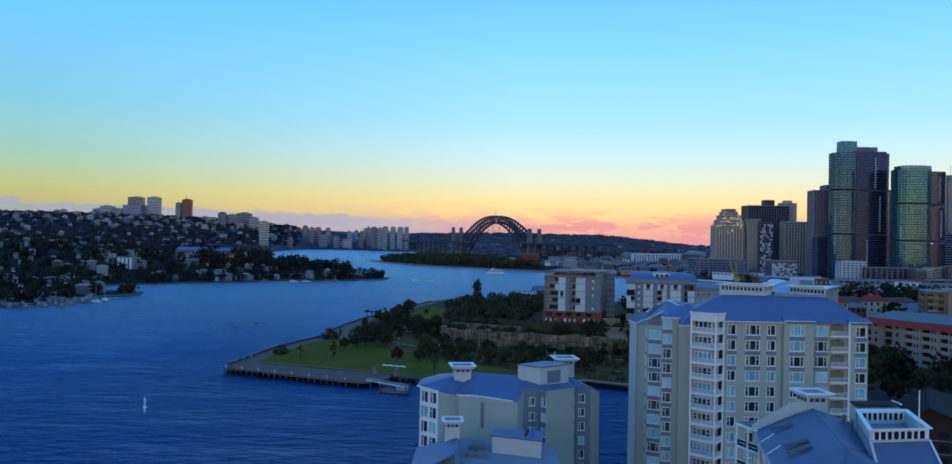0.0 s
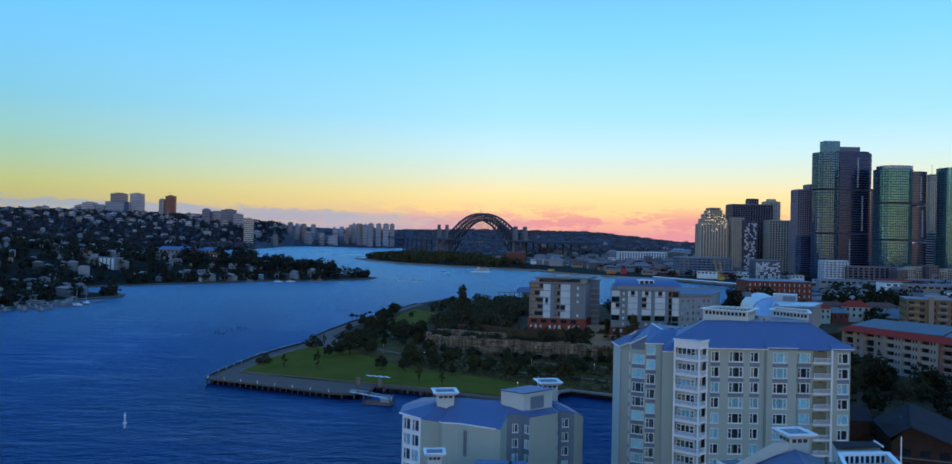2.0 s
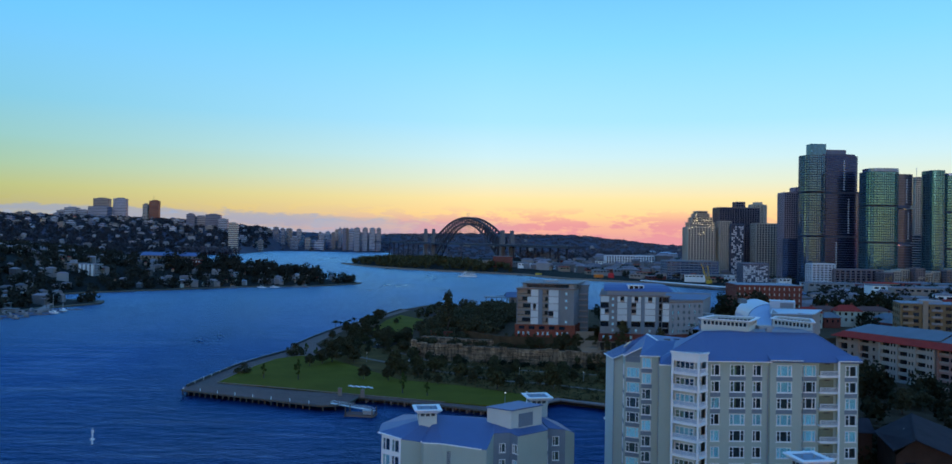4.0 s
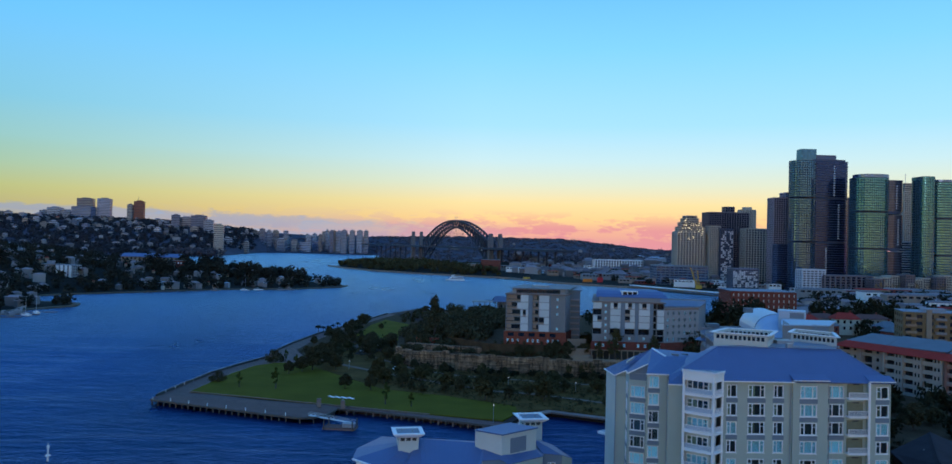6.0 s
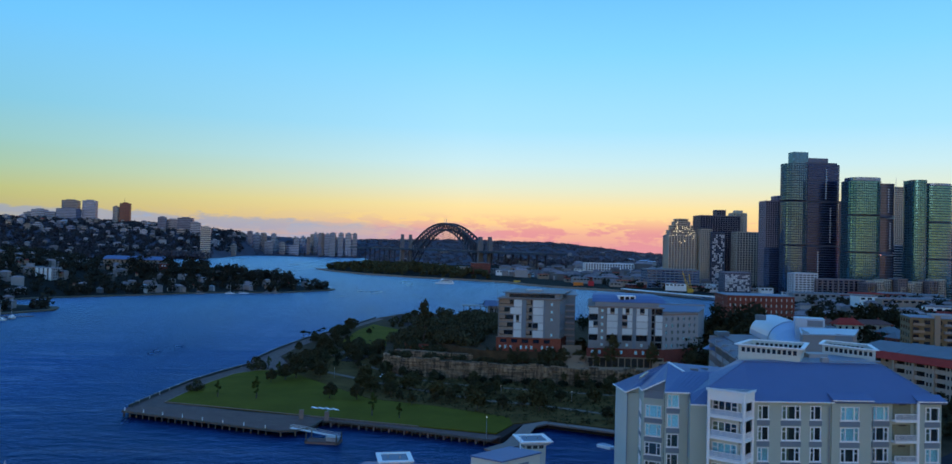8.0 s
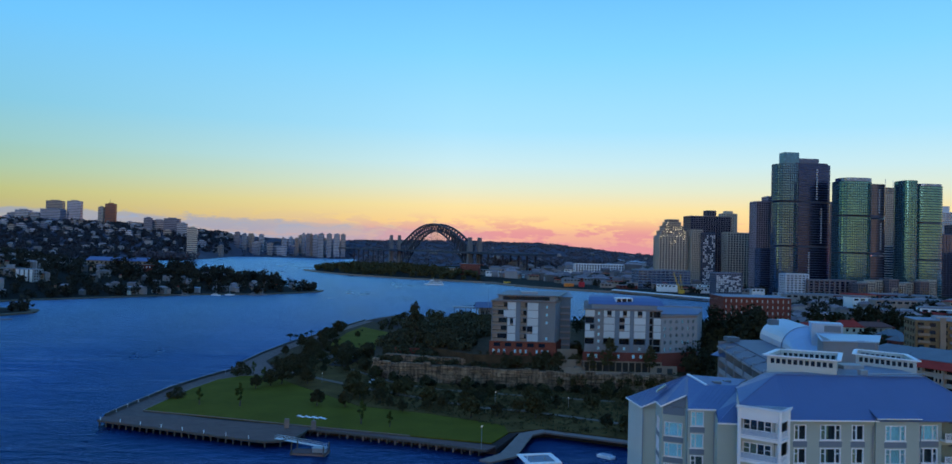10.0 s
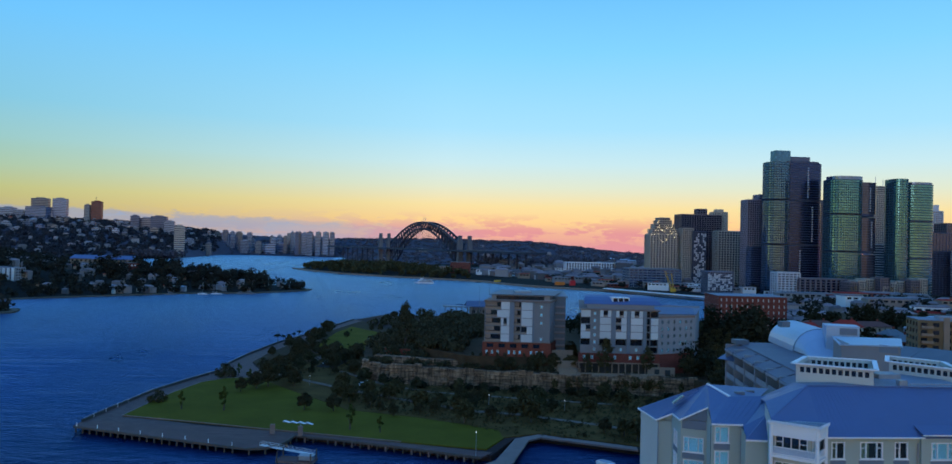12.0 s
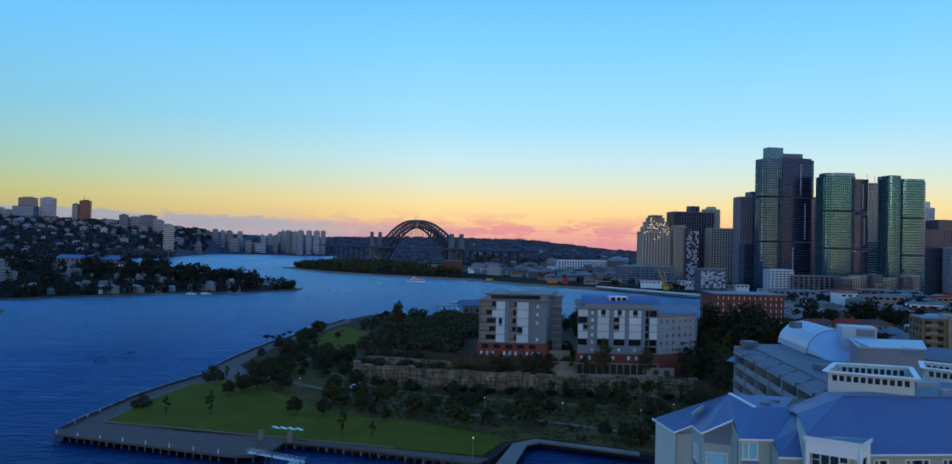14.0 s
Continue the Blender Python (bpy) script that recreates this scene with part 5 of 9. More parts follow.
def make_car(x, y, z, turn, paint, label):
    root = thing("car", (x, y, z), label, "car", "parked cars")
    m = Matrix.Translation((x, y, z)) @ pose(0, 0, 0, 0, 0, turn)
    lower = Shape().prism([(-2.1, -0.85), (1.9, -0.85), (2.15, -0.5), (2.15, 0.5), (1.9, 0.85), (-2.1, 0.85)], 0.3, 0.85, -0.03)
    cab = Shape().prism([(-1.7, -0.78), (0.9, -0.78), (0.9, 0.78), (-1.7, 0.78)], 0.85, 1.42, -0.2)
    for name, s, mat in (("body", lower, paint), ("cabin", cab, "dark_pane"), ("roof", Shape().box(-1.3, -0.62, 1.42, 0.55, 0.62, 1.47), paint)):
        part(name, s, M[mat], root).matrix_basis = m
    for u in (-1.35, 1.3):
        for w in (-0.86, 0.7):
            part("wheel", Shape().tube((u, w, 0.32), (u, w + 0.16, 0.32), 0.32, 0.32, 10), M["black"], root).matrix_basis = m


structure("parking", Shape().prism([(-43, 452), (-33, 450), (-25, 494), (-36, 498)], 1.5, 2.33), M["asphalt"], "small asphalt parking area in the park", "parking")
for x, y, turn, paint, label in ((-36.5, 475, 20, "white", "white car parked in the park"), (-35.5, 480, 20, "panel", "pale silver car parked in the park"), (-34.4, 485, 20, "white", "white car parked in the park"),
                                 (-33.2, 490, 20, "slate", "dark blue car parked in the park"), (-38.6, 461, 15, "steel", "grey car parked in the park"), (-17.0, 402.5, 40, "white", "white van-like car below the cliff"),
                                 (-15.0, 407.0, 40, "panel", "pale car below the cliff")):
    make_car(x, y, 2.33, turn, paint, label)


# ---- trees ----
def leaf_cloud(rng, clumps, size, count):
    """Many small leaves gathered round clump centres (x, y, z, r)."""
    s = Shape()
    for cx, cy, cz, r in clumps:
        for _ in range(count):
            d = Vector((rng.gauss(0, 1), rng.gauss(0, 1), rng.gauss(0, 0.8)))
            c = Vector((cx, cy, cz)) + d.normalized() * r * (0.35 + 0.65 * rng.random())
            a = Vector((rng.gauss(0, 1), rng.gauss(0, 1), rng.gauss(0, 1))).normalized()
            b = a.cross(Vector((rng.gauss(0, 1), rng.gauss(0, 1), rng.gauss(0, 1)))).normalized()
            k = size * (0.6 + 0.8 * rng.random())
            s.face(c - a * k, c + b * k * 0.6, c + a * k, c - b * k * 0.6)
    return s


def make_tree(name, height, radius, trunk, leaf, seed, label, clumps=40, count=34, size=0.44, spread=1.0, group="park trees"):
    rng = random.Random(seed)
    root = thing(name, (0, 0, 0), label, "tree" if height > 2.6 else "shrub", group)
    t, r0 = Shape(), 0.035 * height + 0.05
    t.tube((0, 0, -0.3), (0.1, 0.05, trunk), r0, r0 * 0.75, 7)
    cl = []
    for i in range(clumps):
        a = rng.random() * 2 * math.pi
        f = rng.random() ** 0.5
        zz = rng.random()
        w = math.sin(math.pi * min(1, 0.18 + 0.82 * zz)) ** 0.7 if spread >= 1 else (1 - zz) * 0.9 + 0.12
        cl.append((radius * w * f * math.cos(a), radius * w * f * math.sin(a), trunk + (height - trunk) * (0.05 + 0.9 * zz), radius * (0.22 + 0.16 * rng.random())))
    part("trunk", t, M["bark"], root)
    for i in range(2 if height > 10 else (1 if height > 3 else 0)):
        c = cl[i]
        lo = trunk * (0.75 + 0.2 * i / 5)
        part("limb", Shape().tube((0.05, 0, lo), (c[0] * 0.8, c[1] * 0.8, c[2]), r0 * 0.5, r0 * 0.15, 5), M["bark"], root)
    part("crown", leaf_cloud(rng, cl, size, count), M[leaf], root)
    return root


TREES = {
    "round": make_tree("tree", 7.5, 3.2, 2.0, "leaf", 1, "dark rounded broadleaf tree in the park", 44, 36, 0.5),
    "olive": make_tree("tree", 7.0, 3.4, 2.2, "leaf_olive", 2, "olive-green spreading tree in the garden", 44, 36, 0.5),
    "slim": make_tree("tree", 5.2, 1.1, 1.4, "leaf_bright", 3, "slim young tree on the lawn", 14, 26, 0.3),
    "big": make_tree("tree", 13.0, 6.0, 3.2, "leaf", 4, "large dark fig tree with a dense crown", 64, 36, 0.62),
    "tall": make_tree("tree", 17.0, 4.2, 4.0, "leaf_olive", 5, "tall gum tree with a loose crown", 46, 28, 0.48),
    "pine": make_tree("pine_tree", 17.0, 4.4, 1.5, "leaf", 6, "tall pine with tiers of dark branches", 60, 24, 0.42, 0.5),
    "shrub": make_tree("shrub", 2.4, 1.5, 0.3, "leaf", 7, "low dark garden shrub", 14, 24, 0.26, group="garden shrubs"),
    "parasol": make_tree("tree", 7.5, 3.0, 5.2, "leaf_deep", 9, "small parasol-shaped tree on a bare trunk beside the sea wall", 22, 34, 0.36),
    "hedge": make_tree("shrub", 2.9, 3.3, 0.2, "leaf", 8, "wide clipped dark shrub on the promenade", 26, 30, 0.3, group="garden shrubs"),
}
USED = set()
place_rng = random.Random(5)


def plant(kind, x, y, z, k=1.0):
    m = Matrix.Translation((x, y, z)) @ Matrix.Rotation(place_rng.random() * 6.283, 4, "Z") @ Matrix.Diagonal((k, k, k * (0.9 + 0.2 * place_rng.random()), 1))
    if kind not in USED:
        USED.add(kind)
        TREES[kind].matrix_basis = m
    else:
        copy_thing(TREES[kind], m)


def inside(p, poly):
    hit, j = False, len(poly) - 1
    for i, (x, y) in enumerate(poly):
        xj, yj = poly[j]
        if (y > p[1]) != (yj > p[1]) and p[0] < (xj - x) * (p[1] - y) / (yj - y) + x:
            hit = not hit
        j = i
    return hit


def scatter(kinds, poly, count, z, apart=3.0, lo=0.7, hi=1.2, keep_out=()):
    xs, ys = [p[0] for p in poly], [p[1] for p in poly]
    done, tries = [], 0
    while len(done) < count and tries < count * 40:
        tries += 1
        p = (place_rng.uniform(min(xs), max(xs)), place_rng.uniform(min(ys), max(ys)))
        if inside(p, poly) and all(math.dist(p, q) > apart for q in done) and not any(inside(p, k) for k in keep_out):
            done.append(p)
            plant(place_rng.choice(kinds), p[0], p[1], z, place_rng.uniform(lo, hi))


# lawn trees and promenade shrubs
for kind, x, y, k in (("hedge", -93, 366, 1.25), ("hedge", -80.5, 421, 1.3), ("slim", -80, 352, 1.15), ("slim", -64.5, 350, 1.35), ("round", -66, 386, 0.75), ("round", -36, 352, 1.15),
                      ("round", -25, 350, 1.15), ("round", -3, 342, 0.8), ("olive", 22, 333, 1.1), ("slim", -17, 322, 1.2), ("slim", -7, 318, 0.9), ("big", -57, 398, 0.85), ("big", -50, 410, 0.9),
                      ("big", -58, 432, 0.75), ("big", -61, 393, 0.7), ("big", -54, 420, 0.75), ("big", -58, 500, 0.75), ("round", -50, 505, 1.2), ("round", -52, 480, 1.2), ("olive", 46, 334, 1.1),
                      ("slim", -66, 405, 1.0), ("round", -12, 362, 0.9), ("olive", -24, 372, 1.0), ("round", -8, 350, 0.7), ("big", -46, 398, 0.7), ("big", -66, 520, 0.7)):
    plant(kind, x, y, 2.2, k)
for i in range(5):
    plant("parasol", -77.0 + 2.2 * i, 546 + 8 * i, 1.95, 0.72)
plant("pine", 0.6, 458, 9.8, 1.42)
for kind, x, y, k in (("slim", -75, 425, 0.9), ("hedge", -69, 456, 1.0)):
    plant(kind, x, y, 1.95, k)
# garden below the cliff
scatter(["round", "olive", "shrub", "shrub", "olive"], [(30, 322), (74, 304), (122, 302), (122, 378), (60, 388), (10, 402), (-16, 416), (-30, 400), (-20, 356), (6, 343)], 110, 2.2, 3.6, 0.6, 1.0)
scatter(["round", "big", "olive"], [(-58, 432), (-22, 424), (-20, 500), (-50, 500)], 22, 2.2, 6, 0.6, 0.95)
scatter(["round", "big", "hedge"], [(-74, 474), (-66, 440), (-60, 440), (-54, 505), (-50, 590), (-40, 660), (-58, 600), (-68, 520)], 16, 2.2, 5, 0.6, 0.9)
scatter(["shrub", "round"], [(-50, 520), (-22, 505), (-6, 545), (-10, 610), (-36, 660), (-44, 600)], 16, 2.3, 6, 0.6, 0.9)
# on the cliff top
scatter(["big", "round", "round", "olive"], [(-14, 428), (24, 416), (30, 440), (22, 560), (-2, 560), (-14, 480)], 46, 9.8, 5, 0.38, 0.6)
scatter(["shrub", "shrub", "round"], [(28, 402.5), (66, 398), (68, 402), (30, 406.5)], 18, 9.8, 2.2, 0.9, 1.3)
scatter(["shrub"], [(31, 406.4), (66, 401.8), (66, 403), (31, 407.4)], 12, 15.3, 2.5, 0.8, 1.0)
scatter(["round", "olive", "shrub"], [(68, 396), (76, 392), (80, 412), (90, 470), (76, 440)], 9, 9.8, 3.5, 0.8, 1.1)
scatter(["tall", "big"], [(118, 386), (150, 392), (168, 440), (190, 470), (150, 440), (134, 400)], 16, 9.8, 5.5, 0.75, 1.05)
scatter(["big", "tall", "round"], [(124, 378), (134, 330), (150, 300), (164, 300), (160, 360), (168, 420), (140, 384)], 26, 9.0, 5.5, 0.7, 1.0)
scatter(["big", "tall", "round", "olive"], [(92, 290), (84, 260), (112, 215), (130, 205), (166, 240), (170, 268), (164, 320), (136, 340), (120, 300)], 40, 2.0, 6, 0.65, 0.95,
        keep_out=([(108, 198), (156, 228), (156, 262), (120, 240)],))
scatter(["big", "round"], [(120, 272), (150, 258), (172, 262), (166, 330), (136, 330)], 22, 9.8, 5, 0.5, 0.75)
scatter(["big", "tall"], [(190, 372), (230, 380), (250, 440), (330, 560), (300, 620), (262, 545), (214, 470)], 12, 19.5, 9, 0.35, 0.55)
scatter(["big", "tall"], [(235, 300), (330, 300), (420, 500), (330, 600), (250, 420)], 12, 19.5, 10, 0.4, 0.6)
scatter(["big", "round"], [(150, 470), (196, 500), (196, 560), (120, 600), (110, 500)], 12, 9.8, 8, 0.7, 0.9)
# low planting that covers the beds
cover_rng = random.Random(21)
cover = []
for poly, z, count in (([(33, 318), (76, 304), (122, 302), (124, 379), (61, 389), (-16, 414), (-30, 404), (-20, 356), (6, 343)], 2.3, 1700),
                       ([(-56, 430), (-24, 424), (-22, 496), (-52, 498)], 2.3, 150), ([(-14, 424), (60, 396), (122, 386), (122, 395), (70, 400), (20, 412), (20, 560), (-12, 480)], 9.9, 800),
                       ([(90, 290), (112, 215), (165, 240), (165, 300), (130, 340), (122, 300)], 2.6, 800)):
    xs, ys = [p[0] for p in poly], [p[1] for p in poly]
    while count:
        p = (cover_rng.uniform(min(xs), max(xs)), cover_rng.uniform(min(ys), max(ys)))
        if inside(p, poly):
            cover.append((p[0], p[1], z + 0.2, 0.6 + 0.7 * cover_rng.random()))
            count -= 1
tagged(part("undergrowth", leaf_cloud(cover_rng, cover, 0.3, 14), M["leaf_olive"]), "low mixed undergrowth in the garden beds", "undergrowth", kind="stuff")


# ---- apartment blocks on the cliff ----
def clad_block(root, a, b, z0, floors, storey, cols, mat):
    """A front from a to b. Each column (u0, u1, cells) lists its cells from the top floor down:
    P shutter, H shutter over the right half, L over the left half, W glass between two shutters,
    B balcony with a tan rail, D dark recess, S small pale window, F full-height fin, - plain wall."""
    m, holes = wall_frame(a, b), []
    for u0, u1, cells in cols:
        for k, c in enumerate(cells):
            z = z0 + storey * (floors - 1 - k)
            if c in "BD":
                holes.append((u0, u1, z + 0.25, z + storey - 0.2))
            elif c == "S":
                um = (u0 + u1) / 2
                holes.append((um - 0.5, um + 0.5, z + 1.0, z + 2.3))
    part("wall", Shape().facade(a, b, z0, z0 + storey * floors, holes, 1.3), M[mat], root)
    for u0, u1, cells in cols:
        for k, c in enumerate(cells):
            z = z0 + storey * (floors - 1 - k)
            w = u1 - u0
            if c in "BD":
                part("balcony_glass", Shape().box(u0, 1.25, z + 0.25, u1, 1.3, z + storey - 0.2, m), M["dark_pane"], root)
                if c == "B":
                    part("balcony_rail", Shape().box(u0, 0.02, z + 1.2, u1, 0.1, z + 1.3, m).box(u0, 0.04, z + 0.3, u1, 0.07, z + 1.2, m), M["tan_wall"], root, "tan balcony rail")
                    part("balcony_blind", Shape().box(u0 + 0.1, 0.9, z + 1.5, u0 + w * (0.35 + 0.5 * dice.random()), 0.96, z + storey - 0.25, m), M["brown_wall"], root, "brown timber screen")
            elif c == "S":
                window(root, a, b, (u0 + u1) / 2 - 0.5, z + 1.0, 1.0, 1.3, 0, False, inside=0.1, frame_mat=M["white"])
            elif c == "F":
                part("fin", Shape().box(u0, -0.45, z, u1, 0.0, z + storey, m), M["slate"], root)
            elif c in "PHLW":
                if c != "P":
                    part("balcony_glass", Shape().box(u0, -0.12, z + 0.3, u1, -0.03, z + storey - 0.3, m), M["dark_pane"], root)
                    part("balcony_rail", Shape().box(u0, -0.3, z + 0.2, u1, -0.2, z + 1.0, m), M["brown_wall"], root)
                spans = {"P": ((0, 1),), "H": ((0.5, 1),), "L": ((0, 0.5),), "W": ((0, 0.3), (0.7, 1))}[c]
                for f0, f1 in spans:
                    part("shutter", Shape().box(u0 + w * f0, -0.36, z + 0.14, u0 + w * f1, -0.31, z + storey - 0.12, m).box(u0 + w * f0 + 0.08, -0.40, z + 0.24, u0 + w * f1 - 0.08, -0.36, z + storey - 0.22, m),
                         M["panel"], root, "white sliding shutter panel")
    return root


def plain_side(root, a, b, z0, floors, storey, cols, mat):
    holes = [(u, u + 1.3, z0 + storey * k + 0.7, z0 + storey * k + 2.4) for k in range(floors) for u in cols]
    part("wall", Shape().facade(a, b, z0, z0 + storey * floors, holes, 0.25), M[mat], root)
    for u0, u1, w0, w1 in holes:
        window(root, a, b, u0, w0, 1.3, 1.7, 1, False, frame_mat=M["steel"])


def make_block_a():
    root = thing("apartment_block", (51, 425, 15.3), "grey apartment block with white shutters on a red brick base", "apartment building")
    a, b, c, d = (36.4, 407.6), (65.6, 404.0), (80.5, 446.0), (48.0, 452.0)
    st = 3.03
    cols = [(0.4, 7.2, "BBBBB"), (7.4, 11.2, "PPWPP"), (11.4, 13.2, "FFFFF"), (13.5, 16.2, "BBBBB"), (16.6, 21.6, "PPPHP"), (21.8, 22.4, "FFFFF"), (24.6, 26.6, "SSS-S")]
    clad_block(root, a, b, 21.7, 5, 3.64, cols, "grey_clad")
    part("wide_shutter", Shape().box(5.6, -0.44, 33.0, 11.2, -0.37, 36.0, wall_frame(a, b)), M["panel"], root, "wide white shutter panel")
    plain_side(root, b, c, 21.7, 6, st, [3, 8, 14, 20, 26, 32, 38], "grey_wall")
    part("wall", Shape().facade(c, d, 15.3, 39.9).facade(d, a, 15.3, 39.9), M["grey_wall"], root)
    a2, b2 = (35.6, 407.2), (66.2, 403.4)
    m = wall_frame(a2, b2)
    holes = [(1.5 + 2.5 * i, 2.5 + 2.5 * i, 16.4, 18.0) for i in range(11) if i not in (3, 7)] + [(2 + 5.2 * i, 5 + 5.2 * i, 19.2, 21.0) for i in range(5)]
    part("brick_base", Shape().facade(a2, b2, 15.0, 21.7, holes, 0.5).facade(b2, (81.0, 446), 15.0, 21.7).facade((48, 452), a2, 15.0, 21.7), M["brick_orange"], root, "red brick base")
    for u0, u1, w0, w1 in holes:
        if w1 < 19:
            window(root, a2, b2, u0, w0, 1.0, 1.6, 0, False, inside=0.1, frame_mat=M["white"])
        else:
            part("balcony_glass", Shape().box(u0, 0.45, w0, u1, 0.5, w1, m), M["dark_pane"], root)
    part("base_coping", Shape().beam((*a2, 21.8), (*b2, 21.8), 0.9, 0.25), M["concrete"], root)
    part("roof_slab", Shape().prism([(35.8, 407.0), (66.2, 403.3), (81.2, 446.4), (47.6, 452.6)], 39.9, 40.4), M["concrete"], root, "pale roof edge")
    part("penthouse", Shape().prism([(40, 412), (66.5, 409), (78, 444), (50, 448)], 40.4, 42.7), M["grey_wall"], root, "set-back penthouse")
    part("penthouse_glass", Shape().box(2, -0.06, 40.6, 24, -0.01, 42.3, wall_frame((40, 412), (66.5, 409))), M["dark_pane"], root)
    part("penthouse_roof", Shape().prism([(38.5, 410.6), (68, 407.2), (79.6, 445.5), (49.5, 450)], 42.7, 43.0), M["grey_roof"], root, "thin flat roof")
    part("rear_wing", Shape().prism([(66, 420), (76, 419), (84, 466), (74, 470)], 15.3, 41.5), M["slate"], root, "slate-blue rear wing")
    part("rear_roof", Shape().prism([(65, 419), (76.8, 417.8), (85, 467), (73, 471)], 41.5, 42.0), M["slate"], root)
    for k in range(7):
        for i in range(3):
            z = 19.5 + 3.0 * k
            window(root, (75.98, 418.9), (83.98, 465.9), 3 + 6 * i, z, 1.8, 1.6, 1, False, frame_mat=M["steel"])
        ms = wall_frame((66, 420), (76, 419))
        part("balcony_slab", Shape().box(0.5, -1.2, z - 1.1, 9.8, 0.0, z - 0.85, ms), M["concrete"], root)
        part("balcony_glass", Shape().box(1.0, -0.06, z - 0.6, 9.0, -0.02, z + 1.2, ms), M["slate"], root)
        part("balcony_rail", Shape().box(0.5, -1.2, z - 0.85, 9.8, -1.12, z + 0.1, ms), M["grey_wall"], root)
    part("roof_plant", Shape().box(52, 420, 43.0, 60, 428, 44.0), M["steel"], root)


make_block_a()


def make_block_b():
    root = thing("apartment_block", (96, 410, 9.8), "long grey apartment block with white shutters and blue curved roof", "apartment building")
    a, b = (78.0, 396.4), (112.6, 393.8)
    c = (132.5, 402.0)
    st = 3.16
    cols = [(0.1, 4.3, "PDLPD-"), (5.2, 7.4, "SSSSSS"), (8.5, 13.5, "WPPPDS"), (13.7, 15.5, "FFFFFF"), (15.7, 20.4, "WHHPDS"), (20.6, 22.1, "FFFFFF"), (22.3, 27.6, "WPPPDS"), (27.8, 29.2, "FFFFFF"),
            (29.5, 31.0, "DDDDDD"), (31.2, 34.5, "DPPPDD")]
    clad_block(root, a, b, 18.8, 6, st, cols, "grey_clad")
    plain_side(root, b, c, 18.8, 5, st, [1.5, 5.0, 8.5, 12.0, 15.5, 18.5], "grey_wall")
    part("wall", Shape().facade(c, (150, 441), 9.8, 35.0).facade((150, 441), (96, 452), 9.8, 37.0).facade((96, 452), a, 9.8, 37.7), M["grey_wall"], root)
    part("parapet", Shape().prism([b, c, (131.8, 402.6), (112.4, 394.6)], 34.6, 35.4), M["concrete"], root)
    a2, b2 = (77.2, 396.0), (113.2, 393.2)
    holes = [(2 + 3.4 * i, 3.2 + 3.4 * i, 16.2, 17.8) for i in range(10) if i % 3 != 2]
    part("brick_base", Shape().facade(a2, b2, 14.8, 18.8, holes, 0.3).facade(b2, c, 9.8, 18.8).facade((96, 452), a2, 9.8, 18.8), M["brick_red"], root, "dark red brick base")
    for u0, u1, w0, w1 in holes:
        window(root, a2, b2, u0, w0, 1.2, 1.6, 0, False, inside=0.1, frame_mat=M["white"])
    m = wall_frame(a2, b2)
    part("arcade_back", Shape().box(0, 2.0, 9.8, 36, 2.3, 14.8, m), M["room"], root)
    part("arcade_beam", Shape().box(0, 0.0, 14.2, 36, 2.3, 14.8, m), M["tan_wall"], root)
    for i in range(13):
        part("column", Shape().box(0.1 + 2.95 * i, 0.0, 9.8, 0.6 + 2.95 * i, 0.6, 14.2, m), M["tan_wall"], root, "tan arcade column")
    part("roof_slab", Shape().prism([(77.2, 395.8), (113.2, 393.1), (114, 399), (96.5, 453), (90, 453)], 37.75, 38.2), M["concrete"], root, "pale roof edge")
    part("penthouse", Shape().prism([(82, 401), (112, 398.5), (113, 404), (98, 446), (92, 446)], 38.2, 40.2), M["taupe"], root, "set-back penthouse")
    r = Shape()
    prof = [(0, 0), (2.5, 1.6), (6, 2.8), (11, 3.5), (18, 3.4)]
    for (y0, z0), (y1, z1) in zip(prof, prof[1:]):
        k0, k1 = 1 - y0 * 0.014, 1 - y1 * 0.014
        r.slab([(98 - 17.5 * k0, 401 + y0, 40.1 + z0), (98 + 17.5 * k0, 398 + y0, 40.1 + z0), (98 + 17.5 * k1, 398 + y1, 40.1 + z1), (98 - 17.5 * k1, 401 + y1, 40.1 + z1)], 0.15)
    part("roof", r, M["roof_blue"], root, "blue curved metal roof")
    part("dormer", Shape().box(93.5, 401.5, 40.6, 101.5, 407, 43.1), M["white"], root, "white dormer")
    for i in range(3):
        part("pane", Shape().box(94.0 + 2.5 * i, 401.4, 41.1, 96.0 + 2.5 * i, 401.48, 42.7), M["dark_pane"], root)
    part("rear_wing", Shape().prism([(114, 400), (132, 402.6), (150, 441), (120, 448)], 9.8, 36.0), M["grey_wall"], root, "grey rear wing")
    rr = Shape().slab([(113, 399.5, 36.0), (133, 402.2, 36.0), (138, 422, 37.6), (112, 424, 37.6)], 0.15)
    part("roof", rr, M["roof_deep"], root)
    part("roof", Shape().slab([(133, 402.2, 36.0), (151, 441.5, 36.0), (138, 422, 37.6)], 0.15), M["roof_deep"], root)
    part("roof", Shape().slab([(151, 441.5, 36.0), (119, 449, 36.0), (112, 424, 37.6), (138, 422, 37.6)], 0.15), M["roof_deep"], root)
    part("garden_wall", Shape().box(-1.5, -6.5, 8, 37, -6.1, 11.0, m).box(-9.0, -5.5, 8, -1.5, -5.1, 12.2, m).box(30, -3.5, 9.5, 42, -3.2, 13.6, m), M["tan_wall"], root, "tan garden wall")
    part("gate", Shape().box(33.0, -3.62, 9.9, 35.2, -3.52, 12.7, m), M["room"], root)
    part("gate", Shape().box(37.6, -3.62, 9.9, 40.0, -3.52, 12.5, m), M["room"], root)


